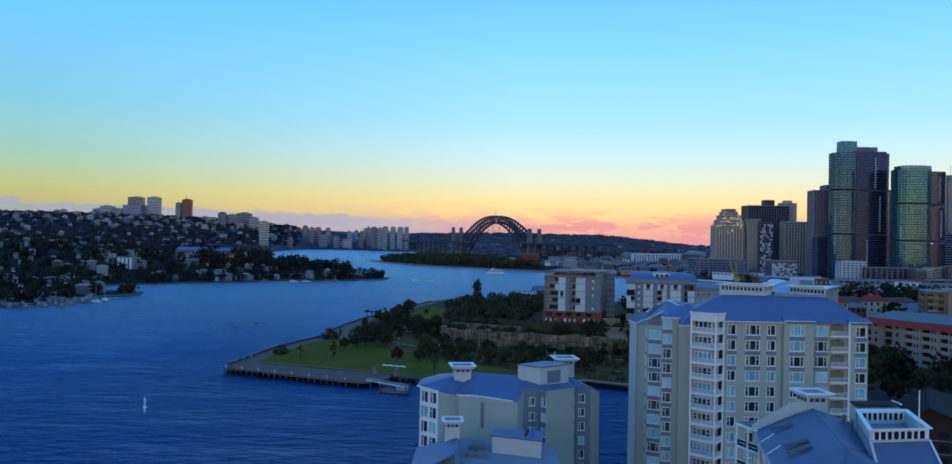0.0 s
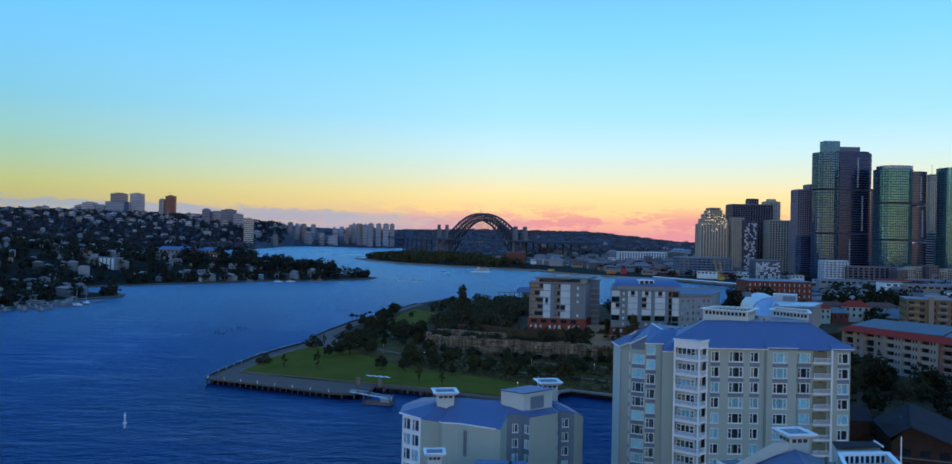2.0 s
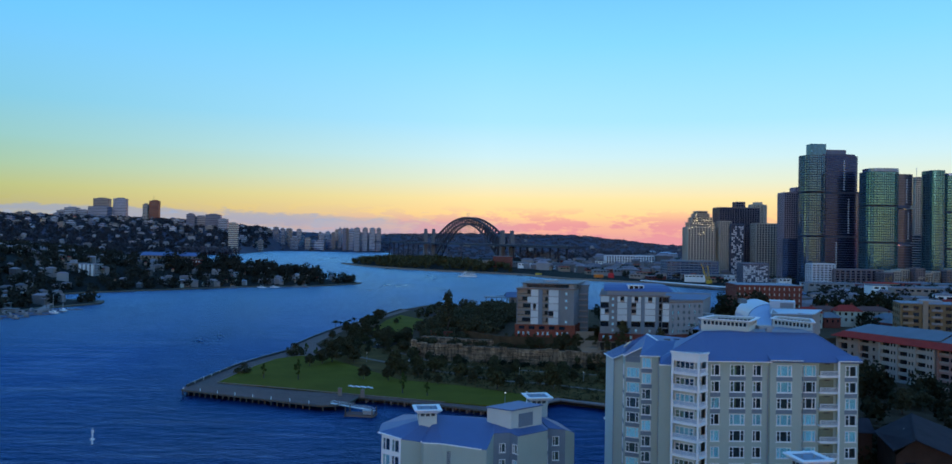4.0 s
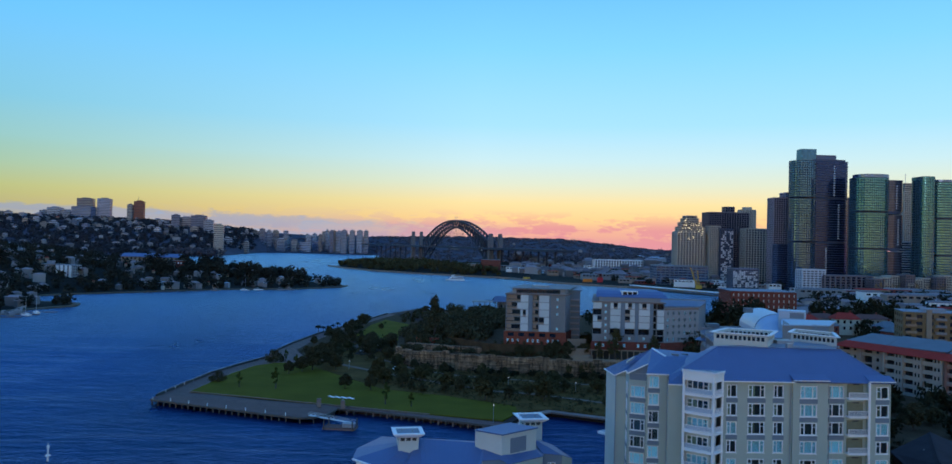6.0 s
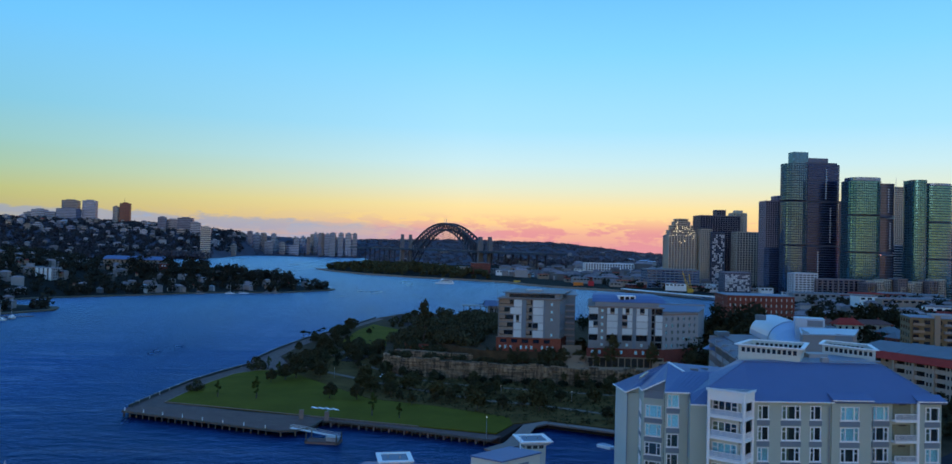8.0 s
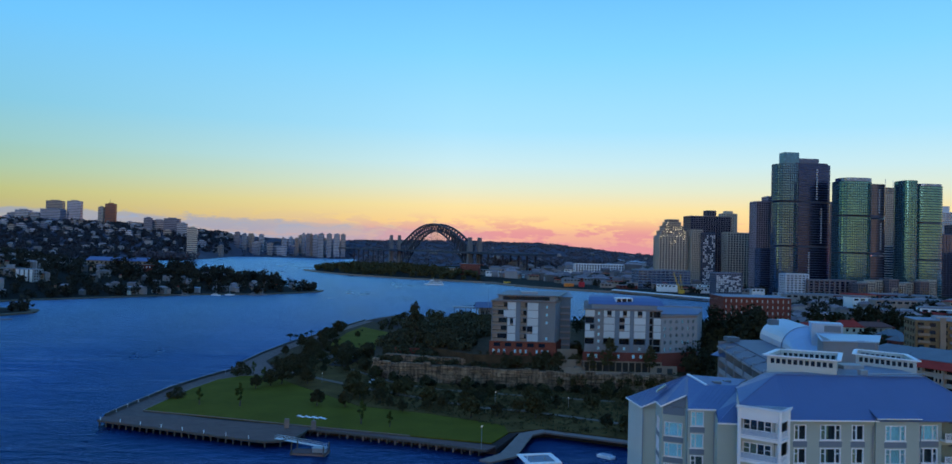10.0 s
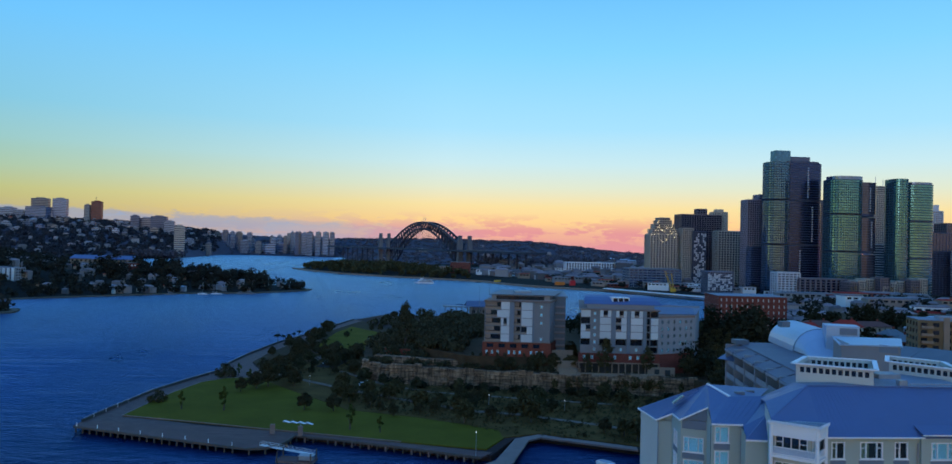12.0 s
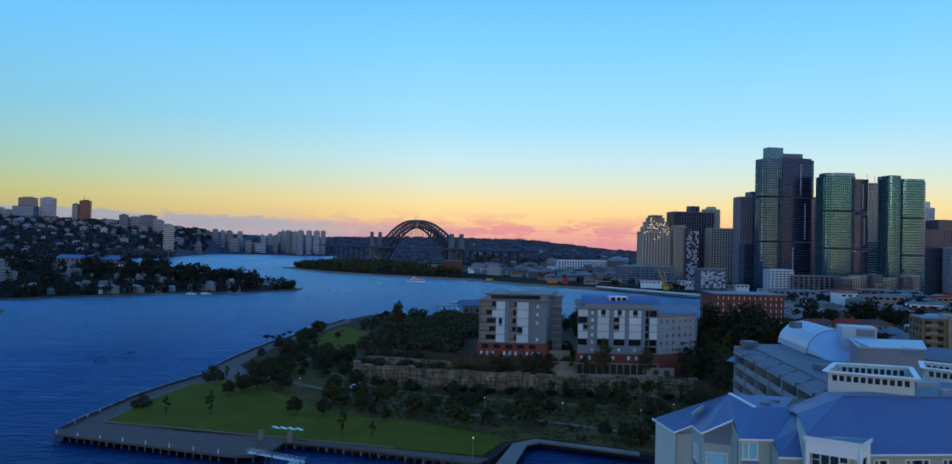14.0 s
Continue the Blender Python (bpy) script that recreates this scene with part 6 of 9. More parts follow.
make_block_b()
structure("wall_garden", Shape().box(66.4, 399.2, 8.5, 77.6, 400.0, 14.6).box(67.2, 404.6, 9.5, 76.6, 405.4, 18.6).box(74.2, 396.6, 8.5, 78.6, 399.2, 11.6), M["tan_wall"],
          "stepped tan retaining walls between the blocks", "retaining wall")
structure("stair_garden", Shape().box(66.4, 400.0, 9.5, 77.6, 404.6, 11.0).box(67.2, 402.4, 11.0, 76.6, 404.6, 13.4), M["concrete"], "concrete garden stair between retaining walls", "stair")
for x, y, k in ((88.0, 391.0, 0.86), (107.0, 390.6, 0.72), (80.5, 391.6, 0.5)):
    plant("tall", x, y, 9.8, k)
ruin = thing("ruined_wall", (3, 430, 9.8), "broken orange brick wall left on the cliff top", "wall")
part("masonry", Shape().box(-7.5, 429.6, 9.8, 3.5, 430.3, 14.6).box(3.5, 429.7, 9.8, 13.5, 430.2, 12.4).box(-8.6, 429.3, 9.8, -7.5, 430.6, 15.4).box(12.6, 429.4, 9.8, 13.6, 430.5, 12.9).box(-2, 429.5, 14.6, 3.5, 430.4, 14.8), M["brick_orange"], ruin)


def make_white_terraces():
    root = thing("apartment_block", (90, 215, 1.9), "white terraced apartment block with pale barrel roof and deep balconies", "apartment building")
    a, b = (77.5, 242.0), (67.2, 190.0)
    m, d = wall_frame(a, b), math.dist(a, b)
    floors = 12
    part("floor_block", Shape().prism([(80.4, 243), (70.2, 191), (80, 189.5), (90.6, 192), (101, 222), (101, 243)], 1.9, 42.5), M["taupe"], root, "grey-brown rear wall")
    for k in range(floors):
        z = 41.0 - 3.1 * (k + 1)
        if z < 2:
            break
        part("balcony_slab", Shape().box(0, -0.2, z - 0.3, d, 3.2, z, m), M["taupe"], root)
        part("balcony_glass", Shape().box(0.2, 2.6, z, d - 0.2, 2.7, z + 2.8, m), M["dark_pane"], root)
        part("balustrade", Shape().box(0, -0.1, z, d, -0.02, z + 1.0, m), M["grey_wall"], root, "grey balustrade")
    for i in range(7):
        u = d * i / 6
        part("party_wall", Shape().box(u - 0.25, -0.35, 1.9, u + 0.25, 3.0, 42.4 - 0.1 * i, m), M["grey_wall"], root, "grey dividing fin")
    for i in range(6):
        u0, u1 = d * i / 6 + 0.5, d * (i + 1) / 6 - 0.5
        part("terrace_roof", Shape().slab([tuple(m @ Vector(p)) for p in ((u0, -0.6, 41.4), (u1, -0.6, 41.4), (u1, 3.0, 42.6), (u0, 3.0, 42.6))], 0.25), M["terrace_grey"], root, "mauve-grey sloping terrace roof")
        part("roof_beam", Shape().box(u0, -0.7, 40.9, u1, -0.5, 41.3, m), M["grey_wall"], root)
    bar = Shape()
    arc = [(91.8 - 6.0 * math.cos(math.pi * j / 14), 43.0 + 5.0 * math.sin(math.pi * j / 14)) for j in range(15)]
    bar.v = [(x, 226.5, z) for x, z in arc] + [(x + 4, 246, z) for x, z in arc] + [(x, 226.5, z - 0.2) for x, z in arc] + [(x + 4, 246, z - 0.2) for x, z in arc]
    bar.f = [(j, j + 1, j + 16, j + 15) for j in range(14)] + [(j + 30, j + 45, j + 46, j + 31) for j in range(14)] + [(j, j + 30, j + 31, j + 1) for j in range(14)]
    part("barrel_roof", bar, M["roof_pale"], root, "pale blue barrel roof")
    gable = [(91.8 - 5.8 * math.cos(math.pi * j / 14), 226.9, 43.0 + 4.8 * math.sin(math.pi * j / 14)) for j in range(15)]
    nose = Shape()
    front = [(90.4 - 4.9 * math.cos(math.pi * j / 14), 218.6 - 2.2 * math.sin(math.pi * j / 14), 42.75) for j in range(15)]
    mid = [(91.2 - 5.6 * math.cos(math.pi * j / 14), 222.6, 43.0 + 3.5 * math.sin(math.pi * j / 14)) for j in range(15)]
    for near, far in ((front, mid), (mid, [(p[0], 226.6, p[2]) for p in gable])):
        for j in range(14):
            nose.face(near[j], near[j + 1], far[j + 1], far[j])
    part("roof_nose", nose, M["roof_pale"], root, "pale curved front of the barrel roof")
    part("roof_rib", Shape().beam(front[9], mid[9], 0.15, 0.15).beam(mid[9], gable[9], 0.15, 0.15).beam(front[11], mid[11], 0.15, 0.15).beam(mid[11], gable[11], 0.15, 0.15), M["steel"], root)
    part("hall", Shape().prism([(82.6, 202.4), (90.3, 196.2), (97.4, 207.0), (88.2, 214.6)], 42, 47.6), M["taupe"], root, "grey-brown roof storey with a dark window")
    part("hall_roof", Shape().slab([(82.2, 202.4, 47.5), (90.4, 195.8, 48.1), (98.0, 207.2, 48.2), (88.2, 215.2, 47.6)], 0.25), M["roof_pale"], root)
    part("hall_window", Shape().box(6.4, -0.06, 46.6, 9.5, -0.02, 48.0, wall_frame((82.6, 202.4), (90.3, 196.2))), M["slate"], root)
    part("vent_box", Shape().prism([(89.4, 219.4), (95.3, 216.8), (97.6, 222.0), (91.6, 224.8)], 43, 49.4), M["roof_pale"], root, "pale vent housing")
    part("louvre", Shape().box(2.6, -0.06, 47.6, 6.0, -0.02, 49.0, wall_frame((89.4, 219.4), (95.3, 216.8))), M["slate"], root)
    part("roof_deck", Shape().prism([(80.2, 242.6), (70.4, 191.4), (80, 190), (90, 192.4), (100.4, 222), (100.4, 242.6)], 42.5, 42.75), M["terrace_grey"], root)
    for box in ((76, 204, 42.8, 79, 207, 43.8), (86, 232, 47.6, 88, 234, 48.9), (78, 238, 42.8, 81, 241, 43.8)):
        part("roof_plant", Shape().box(*box), M["grey_roof"], root)
    part("shade_sail", Shape().slab([(75.6, 243, 38.8), (80, 246, 40.2), (77, 236.5, 39.0)], 0.06), M["roof_blue"], root, "blue shade sail")


make_white_terraces()


def make_red_roofed_block():
    root = thing("apartment_block", (186, 310, 9.8), "tan apartment block with red skirt roof and grey upper roof", "apartment building")
    a, b = (173.3, 344.6), (206.0, 273.9)
    m, d = wall_frame(a, b), math.dist(a, b)
    for f0, f1, off, wall, rail, bays in ((0.0, 0.274, 0.0, "brown_wall", "brown_wall", 2), (0.274, 0.58, -1.6, "pale_tan", "pale_tan", 3), (0.58, 1.0, -0.6, "rose_wall", "brown_wall", 4)):
        p, q = (tuple((m @ Vector((d * f, off, 0)))[:2]) for f in (f0, f1))
        ms, ds = wall_frame(p, q), math.dist(p, q)
        step = (ds - 1.0) / bays
        holes = []
        for k in range(5):
            z = 10.2 + 3.25 * k
            for i in range(bays):
                u = 0.5 + i * step
                if off == 0.0:
                    holes += [(u + 0.8, u + 4.8, z - (0.6 if k % 2 else 0.0), z + 2.65), (u + 6.6, u + 7.8, z + 0.9, z + 2.3)]
                else:
                    holes += [(u + 0.4, u + 4.2, z + 0.2, z + 2.6), (u + 4.75, u + 5.5, z + 0.9, z + 2.3), (u + 6.1, u + 6.85, z + 0.9, z + 2.3)]
        part("wall", Shape().facade(p, q, 9.8, 26.0, holes, 1.4), M[wall], root)
        part("wall_return", Shape().box(-0.1, 0.0, 9.8, 0.15, 2.0, 25.9, ms), M[wall], root)
        for u0, u1, w0, w1 in holes:
            deep = u1 - u0 > 2
            part("balcony_glass" if deep else "pane", Shape().box(u0, 1.35 if deep else 0.2, w0, u1, 1.4 if deep else 0.25, w1, ms), M["dark_pane"], root)
            if deep:
                part("balcony_rail", Shape().box(u0, 0.0, w0, u1, 0.12, w0 + 0.75, ms), M[rail], root, "solid balcony front")
        for i in range(bays + 1):
            u = min(0.3 + i * step, ds - 0.5)
            part("pier", Shape().box(u - 0.3, -0.5, 9.8, u + 0.4, 0, 25.6, ms), M[wall], root)
    part("wall", Shape().facade(b, (230.5, 285.2), 9.8, 25.6).facade((230.5, 285.2), (197.8, 356), 9.8, 25.6).facade((197.8, 356), a, 9.8, 25.6), M["brown_wall"], root)
    skirt = ([(-1, -2.6, 25.6), (d + 1, -2.6, 25.6), (d - 2, 0.9, 27.9), (3, 0.9, 27.9)], [(-1, -2.6, 25.6), (3, 0.9, 27.9), (8, 11, 31.0), (3, 24, 28.7), (-1, 28.5, 25.6)])
    for loop in skirt:
        part("skirt_roof", Shape().slab([tuple(m @ Vector(p)) for p in loop], 0.2), M["red_roof"], root, "red tiled skirt roof")
    for u0, u1, h in ((3, d * 0.27, 31.0), (d * 0.275, d * 0.58, 31.4), (d * 0.585, d - 2, 31.0)):
        o = 5.0 if u0 == 3 else 0.0
        part("upper_roof", Shape().slab([tuple(m @ Vector(p)) for p in ((u0, 0.95, 27.95), (u1, 0.95, h - 3.05), (u1, 11, h), (u0 + o, 11, h))], 0.2), M["grey_roof"], root, "grey sheet roof")
        part("upper_roof", Shape().slab([tuple(m @ Vector(p)) for p in ((u0 + o, 11, h), (u1, 11, h), (u1, 24, 28.7), (u0, 24, 28.7))], 0.2), M["grey_roof"], root)


make_red_roofed_block()


def simple_block(name, label, a, b, depth, z0, z1, storey, cols, wall, roof="flat_roof", glass="dark_pane", win=(1.3, 1.6), band=None, category="building", top=None):
    """A plain block: front from a to b with openings in rows and columns, two sides, back, roof edge."""
    m, d = wall_frame(a, b), math.dist(a, b)
    c, e = tuple((m @ Vector((d, depth, 0)))[:2]), tuple((m @ Vector((0, depth, 0)))[:2])
    root = thing(name, (*((a[i] + c[i]) / 2 for i in (0, 1)), z0), label, category)
    rows = max(1, int((z1 - z0 - 0.5) / storey))
    for p, q in ((a, b), (b, c), (c, e), (e, a)):
        dd = math.dist(p, q)
        n = max(1, round(cols * dd / d)) if (p, q) != (c, e) else 0
        holes = [(dd * (i + 0.5) / n - win[0] / 2, dd * (i + 0.5) / n + win[0] / 2, z1 - storey * (k + 1) + 0.5, z1 - storey * (k + 1) + 0.5 + win[1]) for i in range(n) for k in range(rows) if z1 - storey * (k + 1) + 0.5 > z0 + 0.2]
        part("wall", Shape().facade(p, q, z0, z1, holes, 0.25), M[wall], root)
        mm = wall_frame(p, q)
        for u0, u1, w0, w1 in holes:
            part("window", Shape().box(u0, 0.18, w0, u1, 0.24, w1, mm), M[glass], root)
    part("roof", Shape().prism([a, b, c, e], z1, z1 + 0.3, 0.015), M[roof], root)
    if top:
        part("roof_plant", Shape().box(d * 0.3, depth * 0.3, z1 + 0.3, d * 0.6, depth * 0.7, z1 + top, m), M["grey_wall"], root)
    return root


add_one = simple_block("apartment_block", "ochre apartment block with balconies and a flat roof", (213, 363), (242, 352), 18, 20, 38.6, 3.1, 7, "ochre_wall", win=(2.4, 1.7), category="apartment building", top=1.6)
add_two = simple_block("apartment_block", "ochre corner apartment block with flat roof", (243, 350), (272, 338), 16, 20, 37.2, 3.1, 6, "ochre_wall", win=(2.2, 1.7), category="apartment building", top=1.6)
simple_block("warehouse", "long red brick warehouse with rows of small windows", (211.5, 561), (257, 556), 34, 9.8, 35.6, 4.0, 13, "brick_red", glass="cream_pale", win=(0.8, 2.0), category="warehouse")
simple_block("house", "small grey building with a pale roof", (180, 480), (196, 478), 14, 9.8, 25.0, 3.2, 5, "grey_wall", "roof_pale", win=(1.6, 1.6), category="building")


def add_balconies(root, a, b, z1, storey, floors, bays):
    """Projecting balconies with solid fronts along a wall."""
    m, d = wall_frame(a, b), math.dist(a, b)
    for k in range(floors):
        z = z1 - storey * (k + 1)
        for i in bays:
            part("balcony", Shape().box(d * i, -1.5, z - 0.1, d * i + 4.2, 0, z + 0.1, m).box(d * i, -1.5, z + 0.1, d * i + 4.2, -1.35, z + 1.0, m)
                 .box(d * i, -1.35, z + 0.1, d * i + 0.15, 0, z + 1.0, m).box(d * i + 4.05, -1.35, z + 0.1, d * i + 4.2, 0, z + 1.0, m), M["tan_wall" if i < 0.4 else "taupe"], root)
    for i in (0.3, 0.68):
        part("stair_bay", Shape().box(d * i, -0.8, z1 - storey * floors, d * i + 2.2, 0.0, z1 + 1.4, m), M["tan_wall"], root)


def make_house(name, label, w, d, h, roof_h, wall, roof, stories=2, category="house", group=""):
    """A hipped or gabled house at the origin: walls with windows, roof, chimney."""
    root = thing(name, (0, 0, 0), label, category, group)
    c = [(-w / 2, -d / 2), (w / 2, -d / 2), (w / 2, d / 2), (-w / 2, d / 2)]
    for a, b in zip(c, c[1:] + c[:1]):
        dd = math.dist(a, b)
        n = max(2, int(dd / 3))
        holes = [(dd * (i + 0.5) / n - 0.55, dd * (i + 0.5) / n + 0.55, 0.9 + 3 * k, 2.4 + 3 * k) for i in range(n) for k in range(stories)]
        part("wall", Shape().facade(a, b, -2.0, h, holes, 0.15), M[wall], root)
        m = wall_frame(a, b)
        for u0, u1, w0, w1 in holes:
            part("window", Shape().box(u0, 0.1, w0, u1, 0.14, w1, m), M["dark_pane"], root)
    o = 0.5
    e = [(-w / 2 - o, -d / 2 - o, h - 0.1), (w / 2 + o, -d / 2 - o, h - 0.1), (w / 2 + o, d / 2 + o, h - 0.1), (-w / 2 - o, d / 2 + o, h - 0.1)]
    r0, r1 = (-w * 0.28, 0, h + roof_h), (w * 0.28, 0, h + roof_h)
    for loop in ([e[0], e[1], r1, r0], [e[1], e[2], r1], [e[2], e[3], r0, r1], [e[3], e[0], r0]):
        part("roof", Shape().slab(loop, 0.15), M[roof], root)
    part("chimney", Shape().box(w * 0.2, 0.4, h, w * 0.2 + 0.8, 1.2, h + roof_h + 1.0), M["brick_red"], root)
    return root


add_balconies(add_one, (213, 363), (242, 352), 38.6, 3.1, 5, (0.04, 0.42, 0.8))
add_balconies(add_two, (243, 350), (272, 338), 37.2, 3.1, 5, (0.05, 0.45, 0.8))
HOUSES = [make_house("house", "white rendered house with a grey roof among trees", 10, 8, 6.2, 2.6, "cream_pale", "grey_roof", group="hillside houses"),
          make_house("house", "cream house with a terracotta roof among trees", 12, 8, 6.2, 2.8, "cream", "red_roof", group="hillside houses"),
          make_house("house", "brick cottage with a grey roof on the hillside", 9, 7, 3.6, 2.4, "brick_red", "grey_roof", 1, group="hillside houses"),
          make_house("house", "pale three-storey house with a slate roof by the water", 14, 9, 9.4, 2.6, "panel", "slate", 3, group="hillside houses"),
          make_house("house", "long tan house with a brown-red tiled roof", 21, 9, 6.4, 2.4, "pale_tan", "tile_brown", group="hillside houses")]
HOUSE_USED = set()


def put_house(i, x, y, z, turn, k=1.0):
    m = Matrix.Translation((x, y, z)) @ Matrix.Rotation(radians(turn), 4, "Z") @ Matrix.Diagonal((k, k, k, 1))
    if i not in HOUSE_USED:
        HOUSE_USED.add(i)
        HOUSES[i].matrix_basis = m
    else:
        copy_thing(HOUSES[i], m)


for i, (x, y, t) in enumerate(((198, 424, 10), (212, 428, 5), (226, 436, -8), (243, 425, 12), (256, 415, 4), (270, 432, -6), (286, 420, 8), (232, 400, 14), (304, 440, 0), (322, 430, 10))):
    put_house((1, 2, 1, 2)[i % 4], x, y, 22.0, t, 1.05)


for x, y, t in ((219, 452, 4), (249, 452, -3), (287, 446, 2)):
    put_house(4, x, y, 21.2, t)


def make_dark_sheds():
    """A brick hall with a gabled slate roof, its low wing and a glazed neighbour, all in the shade of the trees."""
    root = thing("shed", (117, 200, 2), "low dark brick hall with a slate gabled roof among trees", "shed")
    A, B = (124.7, 211.5, 20.6), (110.0, 186.0, 20.0)
    l0, l1, r0, r1 = (106.2, 188.6, 16.8), (112.2, 207.6, 16.8), (121.0, 183.2, 15.6), (137.5, 206.5, 15.6)
    part("wall", Shape().prism([(106.9, 188.8), (120.4, 183.8), (136.6, 206.2), (114.0, 209.0)], 1.9, 15.8), M["dark_brick"], root)
    part("gable", Shape().slab([(106.9, 188.7, 15.6), (120.4, 183.8, 15.5), (110.2, 187.0, 19.8)], 0.1), M["dark_brick"], root)
    part("gable", Shape().face((106.9, 188.75, 15.7), (120.4, 183.75, 15.4), (110.3, 187.2, 19.8)), M["dark_brick"], root)
    part("roof", Shape().slab([l0, B, A, l1], 0.25), M["dark_slate"], root)
    part("roof", Shape().slab([B, r0, r1, A], 0.25), M["dark_slate"], root)
    part("roof", Shape().slab([A, r1, (122, 214.5, 16.6), l1], 0.25), M["dark_slate"], root)
    part("ridge_cap", Shape().beam(A, B, 0.4, 0.2), M["dark_slate"], root)
    part("skylight", Shape().slab([(114.5, 197.2, 19.1), (116.2, 198.2, 19.4), (117.5, 201.4, 19.5), (115.6, 200.4, 19.2)], 0.1), M["black"], root, "dark roof hatch")
    m = wall_frame((106.9, 188.8), (120.4, 183.8))
    for k in range(3):
        for j in range(3):
            part("window", Shape().box(2.0 + 4.2 * j, -0.06, 12.6 - 3.2 * k, 4.2 + 4.2 * j, 0.02, 14.2 - 3.2 * k, m), M["dark_pane"], root)
        part("string_course", Shape().box(0, -0.12, 11.9 - 3.2 * k, math.dist((106.9, 188.8), (120.4, 183.8)), 0.02, 12.1 - 3.2 * k, m), M["slate"], root)
    wing = thing("shed", (107, 216, 2), "low dark wing with a slate roof beside the brick hall", "shed")
    part("wall", Shape().prism([(103.5, 211.5), (113.5, 210.5), (117.0, 221.0), (105.5, 222.5)], 1.9, 15.4), M["dark_brick"], wing)
    part("roof", Shape().slab([(102.8, 211.0, 15.6), (114.0, 209.9, 15.6), (115.6, 216.0, 18.2), (104.4, 217.2, 18.2)], 0.2), M["dark_slate"], wing)
    part("roof", Shape().slab([(104.4, 217.2, 18.2), (115.6, 216.0, 18.2), (117.6, 221.6, 15.4), (105.6, 223.2, 15.4)], 0.2), M["dark_slate"], wing)
    hall = thing("glasshouse", (126, 186, 2), "stepped blue-glazed hall beside the brick hall", "glasshouse")
    for k in range(4):
        o = 2.6 * k
        part("glass_band", Shape().slab([(121.0 - o * 0.35, 182.6 - o, 15.0 - 1.9 * k), (138.5 - o * 0.35, 204.0 - o, 15.0 - 1.9 * k), (139.6 - o * 0.35, 201.6 - o, 13.6 - 1.9 * k), (121.6 - o * 0.35, 180.2 - o, 13.6 - 1.9 * k)], 0.2), M["dark_pane"], hall)
        part("sill_band", Shape().beam((121.6 - o * 0.35, 180.1 - o, 13.4 - 1.9 * k), (139.6 - o * 0.35, 201.5 - o, 13.4 - 1.9 * k), 0.3, 0.4), M["slate"], hall)
    part("body", Shape().prism([(121.4, 182.6), (119.0, 174.2), (136.8, 195.2), (139.0, 204.0)], 1.9, 7.6), M["dark_brick"], hall)


make_dark_sheds()


# ---- far shores ----
def terrain(name, poly, step, height, material, label):
    """A land sheet inside a shoreline: it rises from the water by height(x, y, distance to the shore)."""
    P = np.array(poly, float)
    x0, y0 = P.min(0) - step
    x1, y1 = P.max(0) + step
    xs, ys = np.arange(x0, x1 + step, step), np.arange(y0, y1 + step, step)
    X, Y = np.meshgrid(xs, ys)
    inn, dist = np.zeros(X.shape, bool), np.full(X.shape, 1e9)
    for a, b in zip(P, np.roll(P, -1, 0)):
        cross = (a[1] > Y) != (b[1] > Y)
        with np.errstate(divide="ignore", invalid="ignore"):
            inn ^= cross & (X < (b[0] - a[0]) * (Y - a[1]) / (b[1] - a[1]) + a[0])
        ab = b - a
        t = np.clip(((X - a[0]) * ab[0] + (Y - a[1]) * ab[1]) / (ab @ ab), 0, 1)
        dist = np.minimum(dist, np.hypot(X - a[0] - t * ab[0], Y - a[1] - t * ab[1]))
    Z = np.where(inn, height(X, Y, dist), -np.minimum(dist * 0.3, 6) - 0.2)
    v = np.stack([X, Y, Z], -1).reshape(-1, 3).tolist()
    n, f = len(xs), []
    for j in range(len(ys) - 1):
        for i in range(n - 1):
            if inn[j:j + 2, i:i + 2].any():
                k = j * n + i
                f.append((k, k + 1, k + n + 1, k + n))
    s = Shape()
    s.v, s.f = v, f
    ob = structure(name, s, material, label, "land")
    for p in ob.data.polygons:
        p.use_smooth = True

    def at(x, y):
        i, j = int((x - xs[0]) / step), int((y - ys[0]) / step)
        if not (0 <= i < n - 1 and 0 <= j < len(ys) - 1) or not inn[j:j + 2, i:i + 2].all():
            return None
        u, w = (x - xs[i]) / step, (y - ys[j]) / step
        return float((Z[j, i] * (1 - u) + Z[j, i + 1] * u) * (1 - w) + (Z[j + 1, i] * (1 - u) + Z[j + 1, i + 1] * u) * w)
    return at


def smooth(a, b, x):
    t = np.clip((x - a) / (b - a), 0, 1)
    return t * t * (3 - 2 * t)


def rough_ground(X, Y, k):
    return 0.5 + 0.25 * np.sin(X / k + 1.3 * np.sin(Y / (k * 1.3))) + 0.25 * np.sin(Y / (k * 0.8) + np.sin(X / (k * 0.6)))


BALMAIN = [(-362, 573), (-352, 611), (-346, 677), (-322, 728), (-330, 752), (-392, 772), (-430, 800), (-392, 862), (-328, 925), (-272, 988), (-182, 1027), (-129, 1097), (-128, 1130), (-150, 1180), (-230, 1250), (-330, 1330), (-450, 1430),
           (-760, 1500), (-1250, 1540), (-2200, 1560), (-2600, 1200), (-1500, 500), (-620, 420), (-430, 480)]
balmain = terrain("land_west", BALMAIN, 16, lambda X, Y, D: 1.5 + (25 + 17 * smooth(-430, -640, X)) * smooth(10, 170, D) * (0.65 + 0.35 * rough_ground(X, Y, 150)), M["hill"], "dark wooded peninsula across the water")
HEADLAND = [(-268, 1960), (-215, 1830), (-141, 1711), (-29, 1590), (79, 1517), (143, 1467), (178, 1380), (210, 1323), (325, 1221), (430, 1121), (520, 1085), (700, 1070), (1700, 1040), (1700, 2700), (300, 2560), (60, 2180),
            (-120, 2070)]
